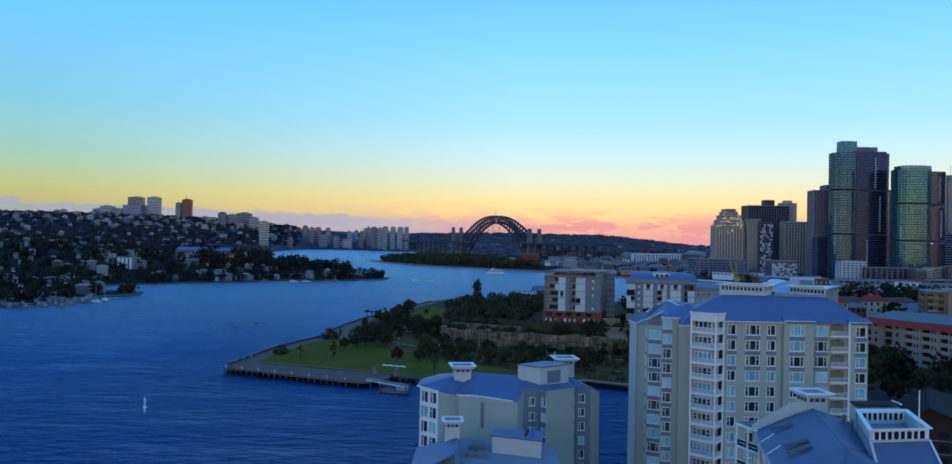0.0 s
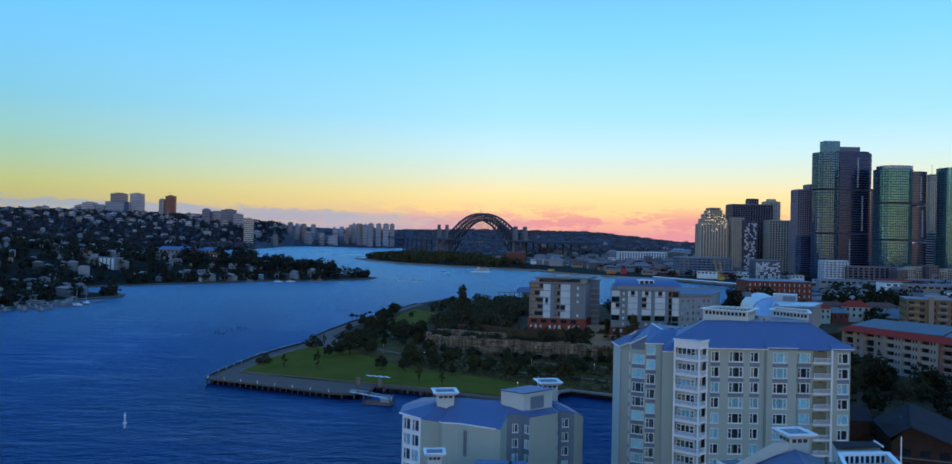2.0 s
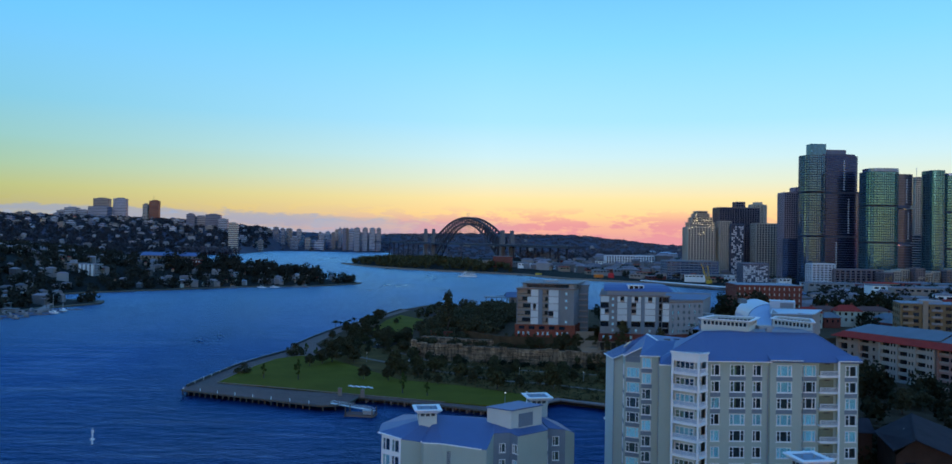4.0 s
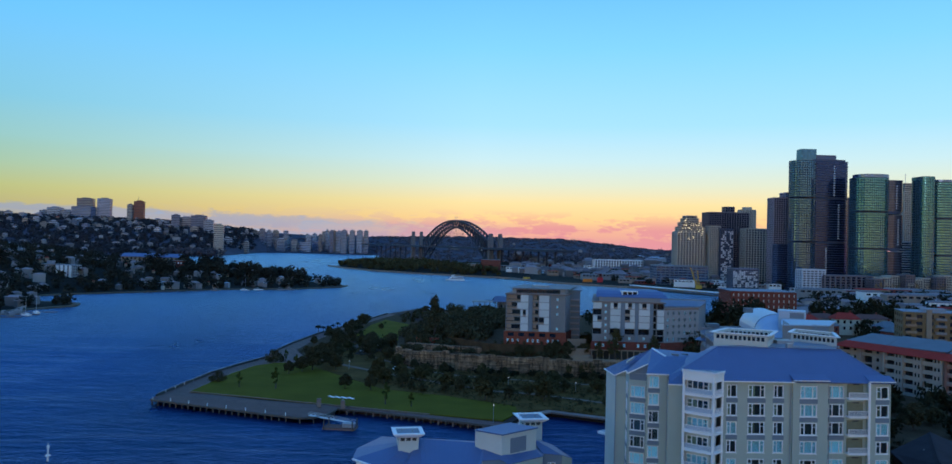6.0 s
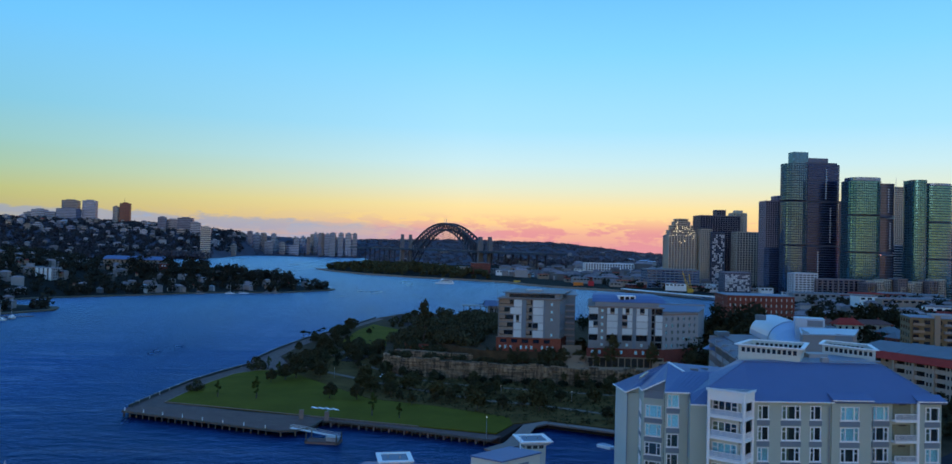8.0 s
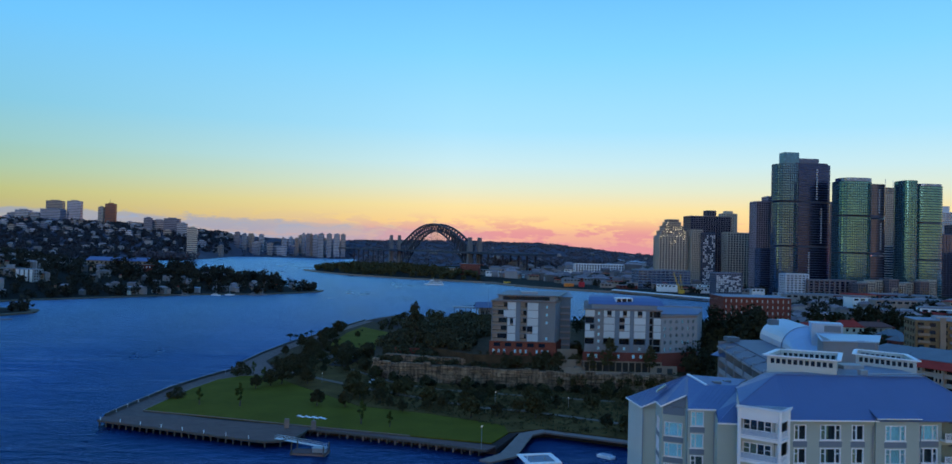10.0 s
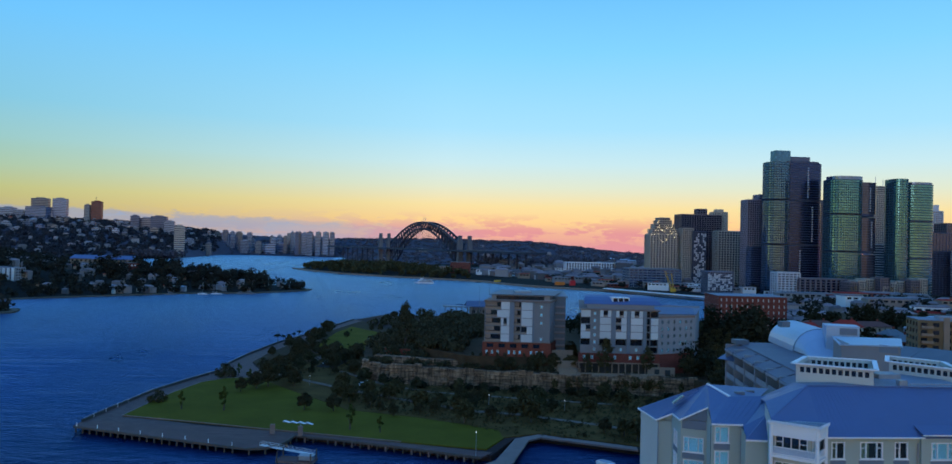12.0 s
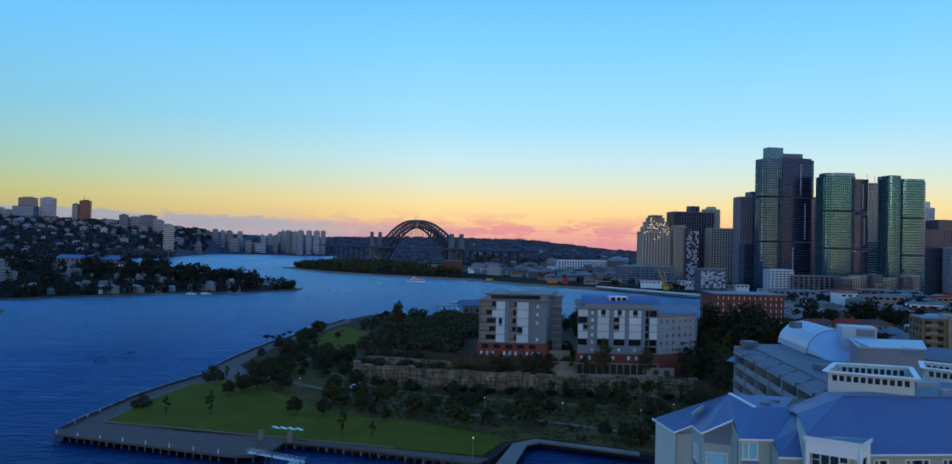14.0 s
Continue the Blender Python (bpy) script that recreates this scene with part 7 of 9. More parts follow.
city = terrain("land_city", HEADLAND, 20, lambda X, Y, D: 2.2 + 9 * smooth(6, 60, D) * smooth(420, 60, X) + 26 * smooth(80, 520, D) * smooth(1350, 1900, Y), M["hill"], "city foreshore and park headland")


def north_height(X, Y, D):
    px = X * 4500 / Y
    ridge = np.interp(px, [-4200, -2811, -2100, -1377, -1018, -700, -373, 0, 416, 774, 954, 1133, 1420, 2600], [138, 144, 138, 124, 100, 88, 92, 96, 104, 100, 84, 66, 44, 36])
    start = np.interp(px, [-1700, -1300, -1050, -960, -340, -280, 500], [2450, 2500, 2650, 3650, 3650, 2700, 2700])
    return 2 + (ridge + 8 * (rough_ground(X, Y, 170) - 0.5)) * smooth(0, 1, (Y - start) / (np.interp(px, [-1350, -1050], [3780, 4450]) - start)) ** 1.15 * smooth(0, 60, D)


NORTH = [(-2700, 2450), (-1100, 2450), (-900, 2620), (-760, 2700), (-800, 3200), (-830, 3640), (-560, 3690), (-270, 3640), (-215, 3000), (-190, 2620), (-60, 2440), (60, 2700), (400, 2900), (1400, 3000), (3600, 3000), (3600, 4880), (-4300, 4880), (-4300, 3200)]
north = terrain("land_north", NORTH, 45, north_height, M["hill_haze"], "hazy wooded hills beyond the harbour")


def woods(name, at, spots, size, leaves, spread, height, label, mat="wood_far", seed=3):
    """Far trees: for each spot a heap of leaf masses of uneven height."""
    rng = np.random.default_rng(seed)
    V = []
    for x, y in spots:
        z = at(x, y)
        if z is None:
            continue
        k = 0.6 + 0.8 * rng.random()
        c = rng.normal(0, 1, (leaves, 3))
        c /= np.linalg.norm(c, axis=1)[:, None]
        c *= (0.4 + 0.6 * rng.random((leaves, 1)))
        c = c * [spread * k, spread * k, height * k * 0.5] + [x, y, z + height * k * 0.52]
        a = rng.normal(0, 1, (leaves, 3))
        a /= np.linalg.norm(a, axis=1)[:, None]
        b = np.cross(a, rng.normal(0, 1, (leaves, 3)))
        b /= np.linalg.norm(b, axis=1)[:, None]
        s = size * (0.6 + 0.8 * rng.random((leaves, 1)))
        V.append(np.stack([c - a * s, c + b * s * 0.7, c + a * s, c - b * s * 0.7], 1).reshape(-1, 3))
    V = np.concatenate(V)
    s = Shape()
    s.v = V.tolist()
    s.f = [(4 * i, 4 * i + 1, 4 * i + 2, 4 * i + 3) for i in range(len(V) // 4)]
    tagged(part(name, s, M[mat]), label, "trees", kind="stuff")


far_rng = random.Random(77)


def spots_in(poly, count):
    xs, ys = [p[0] for p in poly], [p[1] for p in poly]
    out = []
    while len(out) < count:
        p = (far_rng.uniform(min(xs), max(xs)), far_rng.uniform(min(ys), max(ys)))
        if inside(p, poly):
            out.append(p)
    return out


WEST_NEAR = [(-700, 560), (-366, 580), (-350, 680), (-328, 735), (-336, 750), (-436, 800), (-396, 866), (-332, 930), (-275, 992), (-184, 1024), (-132, 1098), (-150, 1178), (-330, 1326), (-450, 1420), (-900, 1480), (-1000, 900)]
woods("woodland", balmain, spots_in(WEST_NEAR, 1750), 1.4, 84, 6.0, 10.5, "dense dark trees over the peninsula")
shore_line = []
for a, b in zip(BALMAIN[:13], BALMAIN[1:13]):
    shore_line += [(p[0] - 6 - 10 * far_rng.random(), p[1] + 6 * far_rng.random()) for p in along(a, b, 6.5)]
woods("woodland", balmain, shore_line, 1.4, 80, 5.0, 9.0, "dark trees along the shore", seed=4)
woods("woodland", balmain, spots_in([(-2400, 1200), (-1000, 700), (-900, 1480), (-2200, 1540)], 700), 2.4, 60, 8.0, 10.0, "dark trees over the far end of the peninsula", seed=5)
woods("woodland", city, spots_in([(-262, 1955), (-140, 1716), (-29, 1596), (80, 1524), (130, 1500), (110, 1640), (20, 1800), (-120, 2040)], 420), 2.2, 60, 6.5, 12.0, "olive trees on the park headland", "leaf_olive", seed=6)
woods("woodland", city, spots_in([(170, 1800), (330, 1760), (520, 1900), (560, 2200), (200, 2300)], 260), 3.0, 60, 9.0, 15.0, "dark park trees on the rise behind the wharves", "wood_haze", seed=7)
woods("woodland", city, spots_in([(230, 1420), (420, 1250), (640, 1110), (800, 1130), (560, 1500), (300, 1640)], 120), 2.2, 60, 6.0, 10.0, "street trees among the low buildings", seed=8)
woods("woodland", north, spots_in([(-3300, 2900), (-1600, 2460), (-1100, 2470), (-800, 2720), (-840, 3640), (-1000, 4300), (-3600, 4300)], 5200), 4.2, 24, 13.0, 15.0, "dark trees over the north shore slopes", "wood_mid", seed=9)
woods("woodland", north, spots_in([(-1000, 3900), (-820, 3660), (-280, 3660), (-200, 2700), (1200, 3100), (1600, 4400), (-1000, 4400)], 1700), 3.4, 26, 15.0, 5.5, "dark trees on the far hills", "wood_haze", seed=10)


def far_house(w, d, h, roof_h, wall, roof, label, windows=True):
    root = thing("house", (0, 0, 0), label, "house", "far hillside houses")
    part("wall", Shape().box(-w / 2, -d / 2, -9, w / 2, d / 2, h), M[wall], root)
    o = 0.5
    e = [(-w / 2 - o, -d / 2 - o, h), (w / 2 + o, -d / 2 - o, h), (w / 2 + o, d / 2 + o, h), (-w / 2 - o, d / 2 + o, h)]
    r0, r1 = (-w * 0.3, 0, h + roof_h), (w * 0.3, 0, h + roof_h)
    s = Shape()
    for loop in ([e[0], e[1], r1, r0], [e[1], e[2], r1], [e[2], e[3], r0, r1], [e[3], e[0], r0], e[::-1]):
        s.face(*loop)
    part("roof", s, M[roof], root)
    if windows and wall == "grey_wall":
        for i in range(3):
            x = -w * 0.32 + i * w * 0.32
            part("window", Shape().box(x - 0.7, -d / 2 - 0.05, h - 2.3, x + 0.7, -d / 2 + 0.05, h - 0.8), M["dark_pane"], root)
    return root


FAR = [far_house(11, 9, 6, 2.8, "cream_pale", "grey_roof", "white house with a grey roof on the slope"),
       far_house(13, 9, 6, 3.0, "tan_wall", "red_roof", "pale house with a terracotta roof on the slope", False),
       far_house(10, 9, 4, 3.0, "tan_wall", "red_roof", "tan cottage with a red roof among trees", False),
       far_house(16, 10, 9, 1.6, "grey_wall", "roof_pale", "pale flat-fronted house with a metal roof"),
       far_house(12, 9, 6, 3.0, "taupe", "slate", "grey house with a dark slate roof", False)]
FAR_USED = set()


def put_far(i, x, y, z, turn, k):
    m = Matrix.Translation((x, y, z)) @ Matrix.Rotation(turn, 4, "Z") @ Matrix.Diagonal((k, k, k, 1))
    if i not in FAR_USED:
        FAR_USED.add(i)
        FAR[i].matrix_basis = m
    else:
        copy_thing(FAR[i], m)


for count, poly, at, lo, hi, lift in ((150, WEST_NEAR, balmain, 0.4, 0.7, 5.0), (26, [(-180, 1034), (-134, 1100), (-150, 1170), (-240, 1240), (-300, 1050)], balmain, 0.45, 0.7, 2.5),
                                      (24, [(-318, 884), (-272, 994), (-184, 1031), (-200, 1060), (-340, 1010), (-370, 880)], balmain, 0.45, 0.7, 2.5),
                                      (40, [(-1900, 900), (-800, 700), (-800, 1450), (-1900, 1500)], balmain, 1.0, 1.5, 5.0),
                                      (64, [(-3000, 3300), (-1500, 2480), (-820, 2740), (-860, 3640), (-1100, 4200), (-3200, 4200)], north, 1.5, 2.6, 6.0)):
    for x, y in spots_in(poly, count):
        z = at(x, y)
        if z is not None:
            put_far(far_rng.randrange(5), x, y, z + lift, far_rng.uniform(-0.6, 0.6), far_rng.uniform(lo, hi))

simple_block("apartment_block", "tan brick apartment block behind shoreline trees", (-472, 962), (-450, 958), 16, 3, 28.5, 3.2, 4, "tan_wall", win=(2.6, 1.6), category="apartment building", top=4)
shore_block = simple_block("apartment_block", "grey apartment block with white balcony stacks by the shore", (-450, 957), (-428, 953), 16, 3, 28.0, 3.2, 5, "grey_wall", win=(2.2, 1.7), category="apartment building")


def make_long_shed():
    """A long building on the ridge of the peninsula, with a blue sheet roof and a brick end."""
    root = thing("warehouse", (-360, 1116, 24), "long tan building with a blue sheet metal roof", "warehouse")
    a, b = (-438, 1114), (-357, 1106)
    m, d = wall_frame(a, b), math.dist(a, b)
    n = 14
    holes = [(d * (i + 0.3) / n, d * (i + 0.7) / n, 32.4, 34.6) for i in range(n)]
    part("wall", Shape().facade(a, b, 16, 36.0, holes, 0.3), M["tan_wall"], root)
    for u0, u1, w0, w1 in holes:
        part("window", Shape().box(u0, 0.25, w0, u1, 0.3, w1, m), M["dark_pane"], root)
    part("wall", Shape().box(0, 0.35, 16, d, 22, 36.0, m), M["tan_wall"], root)
    part("roof", Shape().slab([tuple(m @ Vector(p)) for p in ((-1, -1, 35.9), (d + 1, -1, 35.9), (d + 1, 11, 40.6), (-1, 11, 40.6))], 0.3), M["roof_blue"], root)
    part("roof", Shape().slab([tuple(m @ Vector(p)) for p in ((-1, 11, 40.6), (d + 1, 11, 40.6), (d + 1, 23, 35.9), (-1, 23, 35.9))], 0.3), M["roof_blue"], root)
    part("brick_end", Shape().box(d - 14, -9, 16, d + 12, -1.2, 31.5, m), M["brick_red"], root, "low red brick end building")
    part("end_roof", Shape().box(d - 14.5, -9.5, 31.5, d + 12.5, -1.1, 32.3, m), M["grey_roof"], root)
    for i in range(6):
        part("window", Shape().box(d - 12.5 + 4 * i, -9.08, 27.6, d - 10.5 + 4 * i, -8.95, 29.6, m), M["white"], root)


make_long_shed()
for i in range(4):
    part("balcony_stack", Shape().box(1.5 + 5.5 * i, -1.4, 3, 4.0 + 5.5 * i, 0.0, 27.6, wall_frame((-450, 957), (-428, 953))), M["white"], shore_block, "white balcony stack")


simple_block("warehouse", "dark red brick store on the park headland", (93, 1592), (131, 1586), 30, 6, 33, 5.0, 8, "brick_red", "grey_roof", win=(1.6, 2.4), category="warehouse")
simple_block("warehouse", "tan stone store beside the brick store", (64, 1604), (90, 1600), 24, 6, 24, 5.0, 5, "tan_wall", "grey_roof", win=(1.6, 2.4), category="warehouse")
far_wall = Shape()
for a, b in zip(HEADLAND[:11], HEADLAND[1:11]):
    far_wall.beam((*a, 1.4), (*b, 1.4), 7, 3.2)
structure("sea_wall_far", far_wall, M["tan_wall"], "sandstone shore edge of the far headland", "sea wall")
west_shore = Shape()
for a, b in zip(BALMAIN[:13], BALMAIN[1:13]):
    west_shore.beam((*a, 0.5), (*b, 0.5), 6, 1.6)
structure("shore_rocks", west_shore, M["earth"], "low rocky shore of the peninsula", "shore")


# ---- far towers ----
def oval(cx, cy, rx, ry, n=28, p=2.6):
    out = []
    for i in range(n):
        t = 2 * math.pi * i / n
        c, s = math.cos(t), math.sin(t)
        out.append((cx + rx * math.copysign(abs(c) ** (2 / p), c), cy + ry * math.copysign(abs(s) ** (2 / p), s)))
    return out


def grown(poly, d):
    n = len(poly)
    cx, cy = sum(p[0] for p in poly) / n, sum(p[1] for p in poly) / n
    return [(cx + (p[0] - cx) * (1 + d / max(1, math.dist(p, (cx, cy)))), cy + (p[1] - cy) * (1 + d / max(1, math.dist(p, (cx, cy))))) for p in poly]


def edge_points(poly, step):
    out = []
    for a, b in zip(poly, poly[1:] + poly[:1]):
        out += along(a, b, step) if math.dist(a, b) > step else [a]
    return out


def tower_body(root, poly, z0, z1, glass, frame_mat, floor, pier, band=0.9, proud=0.35, pier_w=0.5):
    """Glass shaft with a projecting band at each floor and upright piers."""
    part("glass_wall", Shape().prism(poly, z0, z1), M[glass], root)
    s = Shape()
    k = int((z1 - z0) / floor)
    ring = grown(poly, proud)
    for i in range(k + 1):
        z = z0 + (z1 - z0) * i / k
        s.prism(ring, z - band / 2, z + band / 2)
    part("floor_banding", s, M[frame_mat], root, kind="stuff")
    if pier:
        q = Shape()
        for x, y in edge_points(grown(poly, proud * 0.6), pier):
            q.box(x - pier_w / 2, y - pier_w / 2, z0, x + pier_w / 2, y + pier_w / 2, z1)
        part("pier_grid", q, M[frame_mat], root, kind="stuff")


def rect(cx, cy, w, d, turn=0.0):
    c, s = math.cos(radians(turn)), math.sin(radians(turn))
    return [(cx + x * c - y * s, cy + x * s + y * c) for x, y in ((-w / 2, -d / 2), (w / 2, -d / 2), (w / 2, d / 2), (-w / 2, d / 2))]


M["tw_teal"] = curtain_wall("teal_office_glass", (0.055, 0.130, 0.23), 0.08, 0.8)
M["tw_green"] = curtain_wall("green_office_glass", (0.070, 0.200, 0.26), 0.10, 0.8)
M["tw_dark"] = curtain_wall("dark_office_glass", (0.075, 0.085, 0.13), 0.2, 0.5)
M["tw_maroon"] = curtain_wall("maroon_office_glass", (0.020, 0.036, 0.115), 0.14, 0.8)
M["tw_blue"] = curtain_wall("blue_office_glass", (0.12, 0.18, 0.34), 0.15)
M["frame_dark"] = surface("dark_facade_frame", (0.050, 0.070, 0.125), 0.6, 0.1, 20.0)
M["frame_teal"] = surface("teal_facade_frame", (0.045, 0.10, 0.14), 0.5, 0.1, 20.0)
M["frame_beige"] = surface("beige_concrete_frame", (0.44, 0.39, 0.32), 0.8, 0.1, 20.0)
M["frame_white"] = surface("pale_concrete_frame", (0.54, 0.56, 0.60), 0.8, 0.1, 20.0)
M["frame_brown"] = surface("brown_facade_frame", (0.17, 0.14, 0.15), 0.7, 0.1, 20.0)
M["frame_mauve"] = surface("mauve_stone_frame", (0.30, 0.26, 0.30), 0.7, 0.1, 20.0)
M["bridge_steel"] = surface("grey_bridge_paint", (0.030, 0.036, 0.060), 0.6, 0.1, 20.0)


def make_city_towers():
    # the tallest tower: dark block with a rounded teal bay, in three tiers
    root = thing("office_tower", (621, 1262, 2), "tallest dark glass office tower in three tiers", "office tower")
    for z0, z1 in ((2, 80), (83, 152), (155, 214)):
        tower_body(root, oval(640, 1264, 35, 24, 24, 5), z0, z1, "tw_maroon", "frame_dark", 3.9, 0, 0.9, 0.3)
        tower_body(root, oval(600, 1252, 20, 18, 24), z0, z1, "tw_teal", "frame_dark", 3.9, 3.2, 0.8, 0.25, 0.35)
    for z in (79.5, 151.5):
        part("waist", Shape().prism(oval(634, 1263, 37, 22, 20, 5), z, z + 4), M["frame_dark"], root)
    part("roof_plant", Shape().prism(rect(607, 1254, 25, 18), 214, 234), M["tw_teal"], root, "glazed plant room")
    part("roof_plant", Shape().prism(rect(637, 1258, 34, 22), 214, 225), M["far_blue"], root)
    part("parapet", Shape().prism(oval(640, 1264, 32, 21, 20, 5), 214, 217.5), M["frame_dark"], root)
    for z0, z1, x in ((158, 210, 646), (87, 149, 654), (8, 77, 634)):
        k = int((z1 - z0) / 3.9)
        for i in range(k):
            part("stair_light", Shape().box(x, 1238.6, z0 + 3.9 * i, x + 2.2, 1239.6, z0 + 3.9 * i + 2.2), M["frame_white"], root)
    root = thing("office_tower", (696, 1200, 2), "green glass office tower with rounded corners in three tiers", "office tower")
    for z0, z1 in ((2, 71), (74, 129), (132, 184)):
        tower_body(root, oval(685, 1204, 26, 22, 26, 3.2), z0, z1, "tw_green", "frame_teal", 3.9, 3.4, 0.8, 0.3, 0.35)
        tower_body(root, oval(718, 1208, 18, 18, 20, 4), z0, z1 - 3, "tw_dark", "frame_dark", 3.9, 0, 0.9, 0.3)
    for z in (70, 128):
        part("waist", Shape().prism(oval(697, 1207, 36, 18, 20, 5), z, z + 4.5), M["frame_dark"], root)
    part("crown", Shape().prism(oval(688, 1205, 25, 20, 24, 3), 184, 190), M["tw_blue"], root, "pale glazed crown")
    for z0, z1, x in ((136, 176, 721), (79, 124, 724)):
        for i in range(int((z1 - z0) / 3.9)):
            part("stair_light", Shape().box(x, 1189.4, z0 + 3.9 * i, x + 2.0, 1190.2, z0 + 3.9 * i + 2.2), M["frame_white"], root)
    root = thing("office_tower", (762, 1180, 2), "pair of joined green glass office towers", "office tower")
    tower_body(root, oval(753, 1172, 11, 17, 20, 4), 2, 185, "tw_green", "frame_teal", 3.9, 4, 0.7, 0.3, 0.35)
    for z0, z1 in ((2, 63), (66, 120), (123, 178)):
        tower_body(root, oval(791, 1182, 23, 19, 24, 3), z0, z1, "tw_green", "frame_teal", 3.9, 0, 1.3, 0.3)
    part("crown", Shape().prism(oval(791, 1182, 22, 18, 22, 3), 178, 182), M["tw_blue"], root)
    for z in (63, 120):
        part("waist", Shape().prism(oval(791, 1182, 21, 17, 18, 3), z, z + 3), M["frame_dark"], root)

    def plain(label, cx, Y, w, d, z1, glass, fr, floor=3.4, pier=3.5, band=1.0, pier_w=1.0, n=0, top=0, turn=0, z0=2.5):
        root = thing("tower_block", (cx, Y + d / 2, z0), label, "tower block", "city towers")
        poly = rect(cx, Y + d / 2, w, d, turn) if not n else oval(cx, Y + d / 2, w / 2, d / 2, n, 3)
        tower_body(root, poly, z0, z1, glass, fr, floor, pier, band, 0.4, pier_w)
        part("roof", Shape().prism(grown(poly, 0.6), z1 + 0.5, z1 + 1.6), M[fr], root)
        if top:
            part("roof_plant", Shape().prism(rect(cx, Y + d / 2, w * 0.45, d * 0.5, turn), z1 + 1.6, z1 + top), M[fr], root)
        return root

    g = plain("beige apartment tower with stepped rounded top and glowing sunset glints", 473.8, 1420, 54, 30, 96, "tw_dark", "frame_beige", 4.2, 5.4, 1.3, 2.0)
    for k, (w, z0, z1) in enumerate(((46, 96, 106), (36, 106, 115), (25, 115, 122), (18, 122, 127))):
        tower_body(g, rect(473.8, 1434, w, 26), z0, z1, "tw_dark", "frame_beige", 3.3, 4.2, 1.3, 1.3)
    # small glowing boxes imitate the sunset's gold glints; no lamps behind them
    glint_rng = random.Random(9)
    for i in range(48):
        zz = 78 + 42 * glint_rng.random() ** 0.6
        half = 25 if zz < 96 else (21 if zz < 106 else 15)
        y = 1419.2 if zz < 96 else 1420.3
        xx = 473.8 + glint_rng.uniform(-half, half)
        part("lit_window", Shape().box(xx - 0.7, y, zz, xx + 0.7, y + 0.3, zz + 1.5), M["lit"], g)
    plain("dark brown office tower with chamfered top", 575, 1500, 80, 40, 138, "tw_maroon", "frame_brown", 3.8, 5, 1.0, 0.8, top=0)
    plain("slim brown tower top behind the dark office tower", 582, 1515, 18, 18, 150, "tw_maroon", "frame_brown", 3.8, 5)
    def patches(root, x0, x1, y, z0, z1, w, h, share, mat, seed):
        """Scattered cladding panels over a front that faces the water."""
        rng, s = random.Random(seed), Shape()
        for i in range(int((x1 - x0) / w)):
            for k in range(int((z1 - z0) / h)):
                if rng.random() < share:
                    s.box(x0 + w * i, y - 0.5, z0 + h * k + 0.25, x0 + w * (i + 0.85), y - 0.1, z0 + h * (k + rng.choice((0.7, 1.0, 1.0))), None)
        part("cladding", s, M[mat], root, kind="stuff")

    q = plain("slim dark tower with a chequered white facade", 532.5, 1400, 23, 22, 103, "tw_dark", "frame_dark", 3.3, 3.6, 1.2, 0.6)
    patches(q, 521.5, 544, 1399.4, 4, 102, 3.2, 3.3, 0.42, "frame_white", 4)
    plain("beige slab tower beside the chequered tower", 514, 1410, 20, 22, 108, "tw_dark", "frame_beige", 3.3, 3.4, 1.4, 1.2)
    plain("beige tower with a rounded octagonal top", 657.6, 1600, 34, 30, 150, "tw_dark", "frame_beige", 3.4, 3.5, 1.2, 1.4, n=16, top=7)
    plain("pale concrete hotel tower with a grid of windows", 621, 1450, 65, 26, 106, "tw_dark", "frame_beige", 4.4, 5.4, 1.4, 1.6)
    plain("brown stone tower beside the tall glass tower", 596, 1320, 24, 26, 157, "tw_dark", "frame_mauve", 3.6, 4, 1.2, 1.2)
    plain("mauve-grey tower between the stone tower and the glass tower", 617, 1330, 16, 24, 167, "tw_blue", "frame_mauve", 3.6, 3.2, 1.0, 0.8)
    plain("low blue-grey block at the foot of the towers", 588, 1285, 25, 20, 76, "tw_blue", "frame_dark", 3.6, 0)
    plain("slim blue glass tower between larger towers", 811, 1500, 26, 22, 123, "tw_blue", "frame_white", 3.6, 4, 0.9, 0.7)
    s = plain("cream stepped tower with mast-like corner piers", 946, 1500, 32, 30, 190, "tw_dark", "frame_beige", 3.8, 4, 1.4, 1.2)
    tower_body(s, rect(946, 1515, 24, 22), 190, 207, "tw_dark", "frame_beige", 3.8, 4, 1.4, 1.2)
    part("mast", Shape().tube((938, 1510, 207), (938, 1510, 226), 0.5).tube((954, 1510, 207), (954, 1510, 222), 0.5), M["frame_white"], s)
    plain("low tower striped in white and blue glass", 765.7, 1232, 30, 20, 85, "tw_blue", "frame_white", 3.9, 0, 1.7)
    plain("curved pale tower with rounded shoulder", 1065, 1500, 34, 30, 160, "tw_blue", "frame_white", 3.8, 4, 1.2, 0.8, n=18, top=14)
    plain("dark glass office block with flat top", 931, 1300, 56, 34, 109, "tw_dark", "frame_dark", 3.8, 6, 0.8, 0.6)
    plain("dark office block with a reddish rim", 1034, 1400, 50, 34, 131, "tw_dark", "frame_brown", 3.8, 6, 0.8, 0.6)
    plain("grey office block beside the dark one", 955, 1260, 40, 30, 78, "tw_dark", "frame_white", 3.8, 4, 1.0, 0.8)
    plain("slim tower glimpsed between the glass towers", 790, 1450, 26, 26, 170, "tw_dark", "frame_brown", 3.6, 4)
    plain("white low block with horizontal strips", 563.3, 1137, 34, 20, 38, "tw_dark", "frame_white", 3.4, 6, 1.8, 1.6)
    plain("brown low wharf building with grid front", 614, 1130, 74, 30, 30, "tw_maroon", "frame_brown", 3.6, 8, 1.2, 2.2)
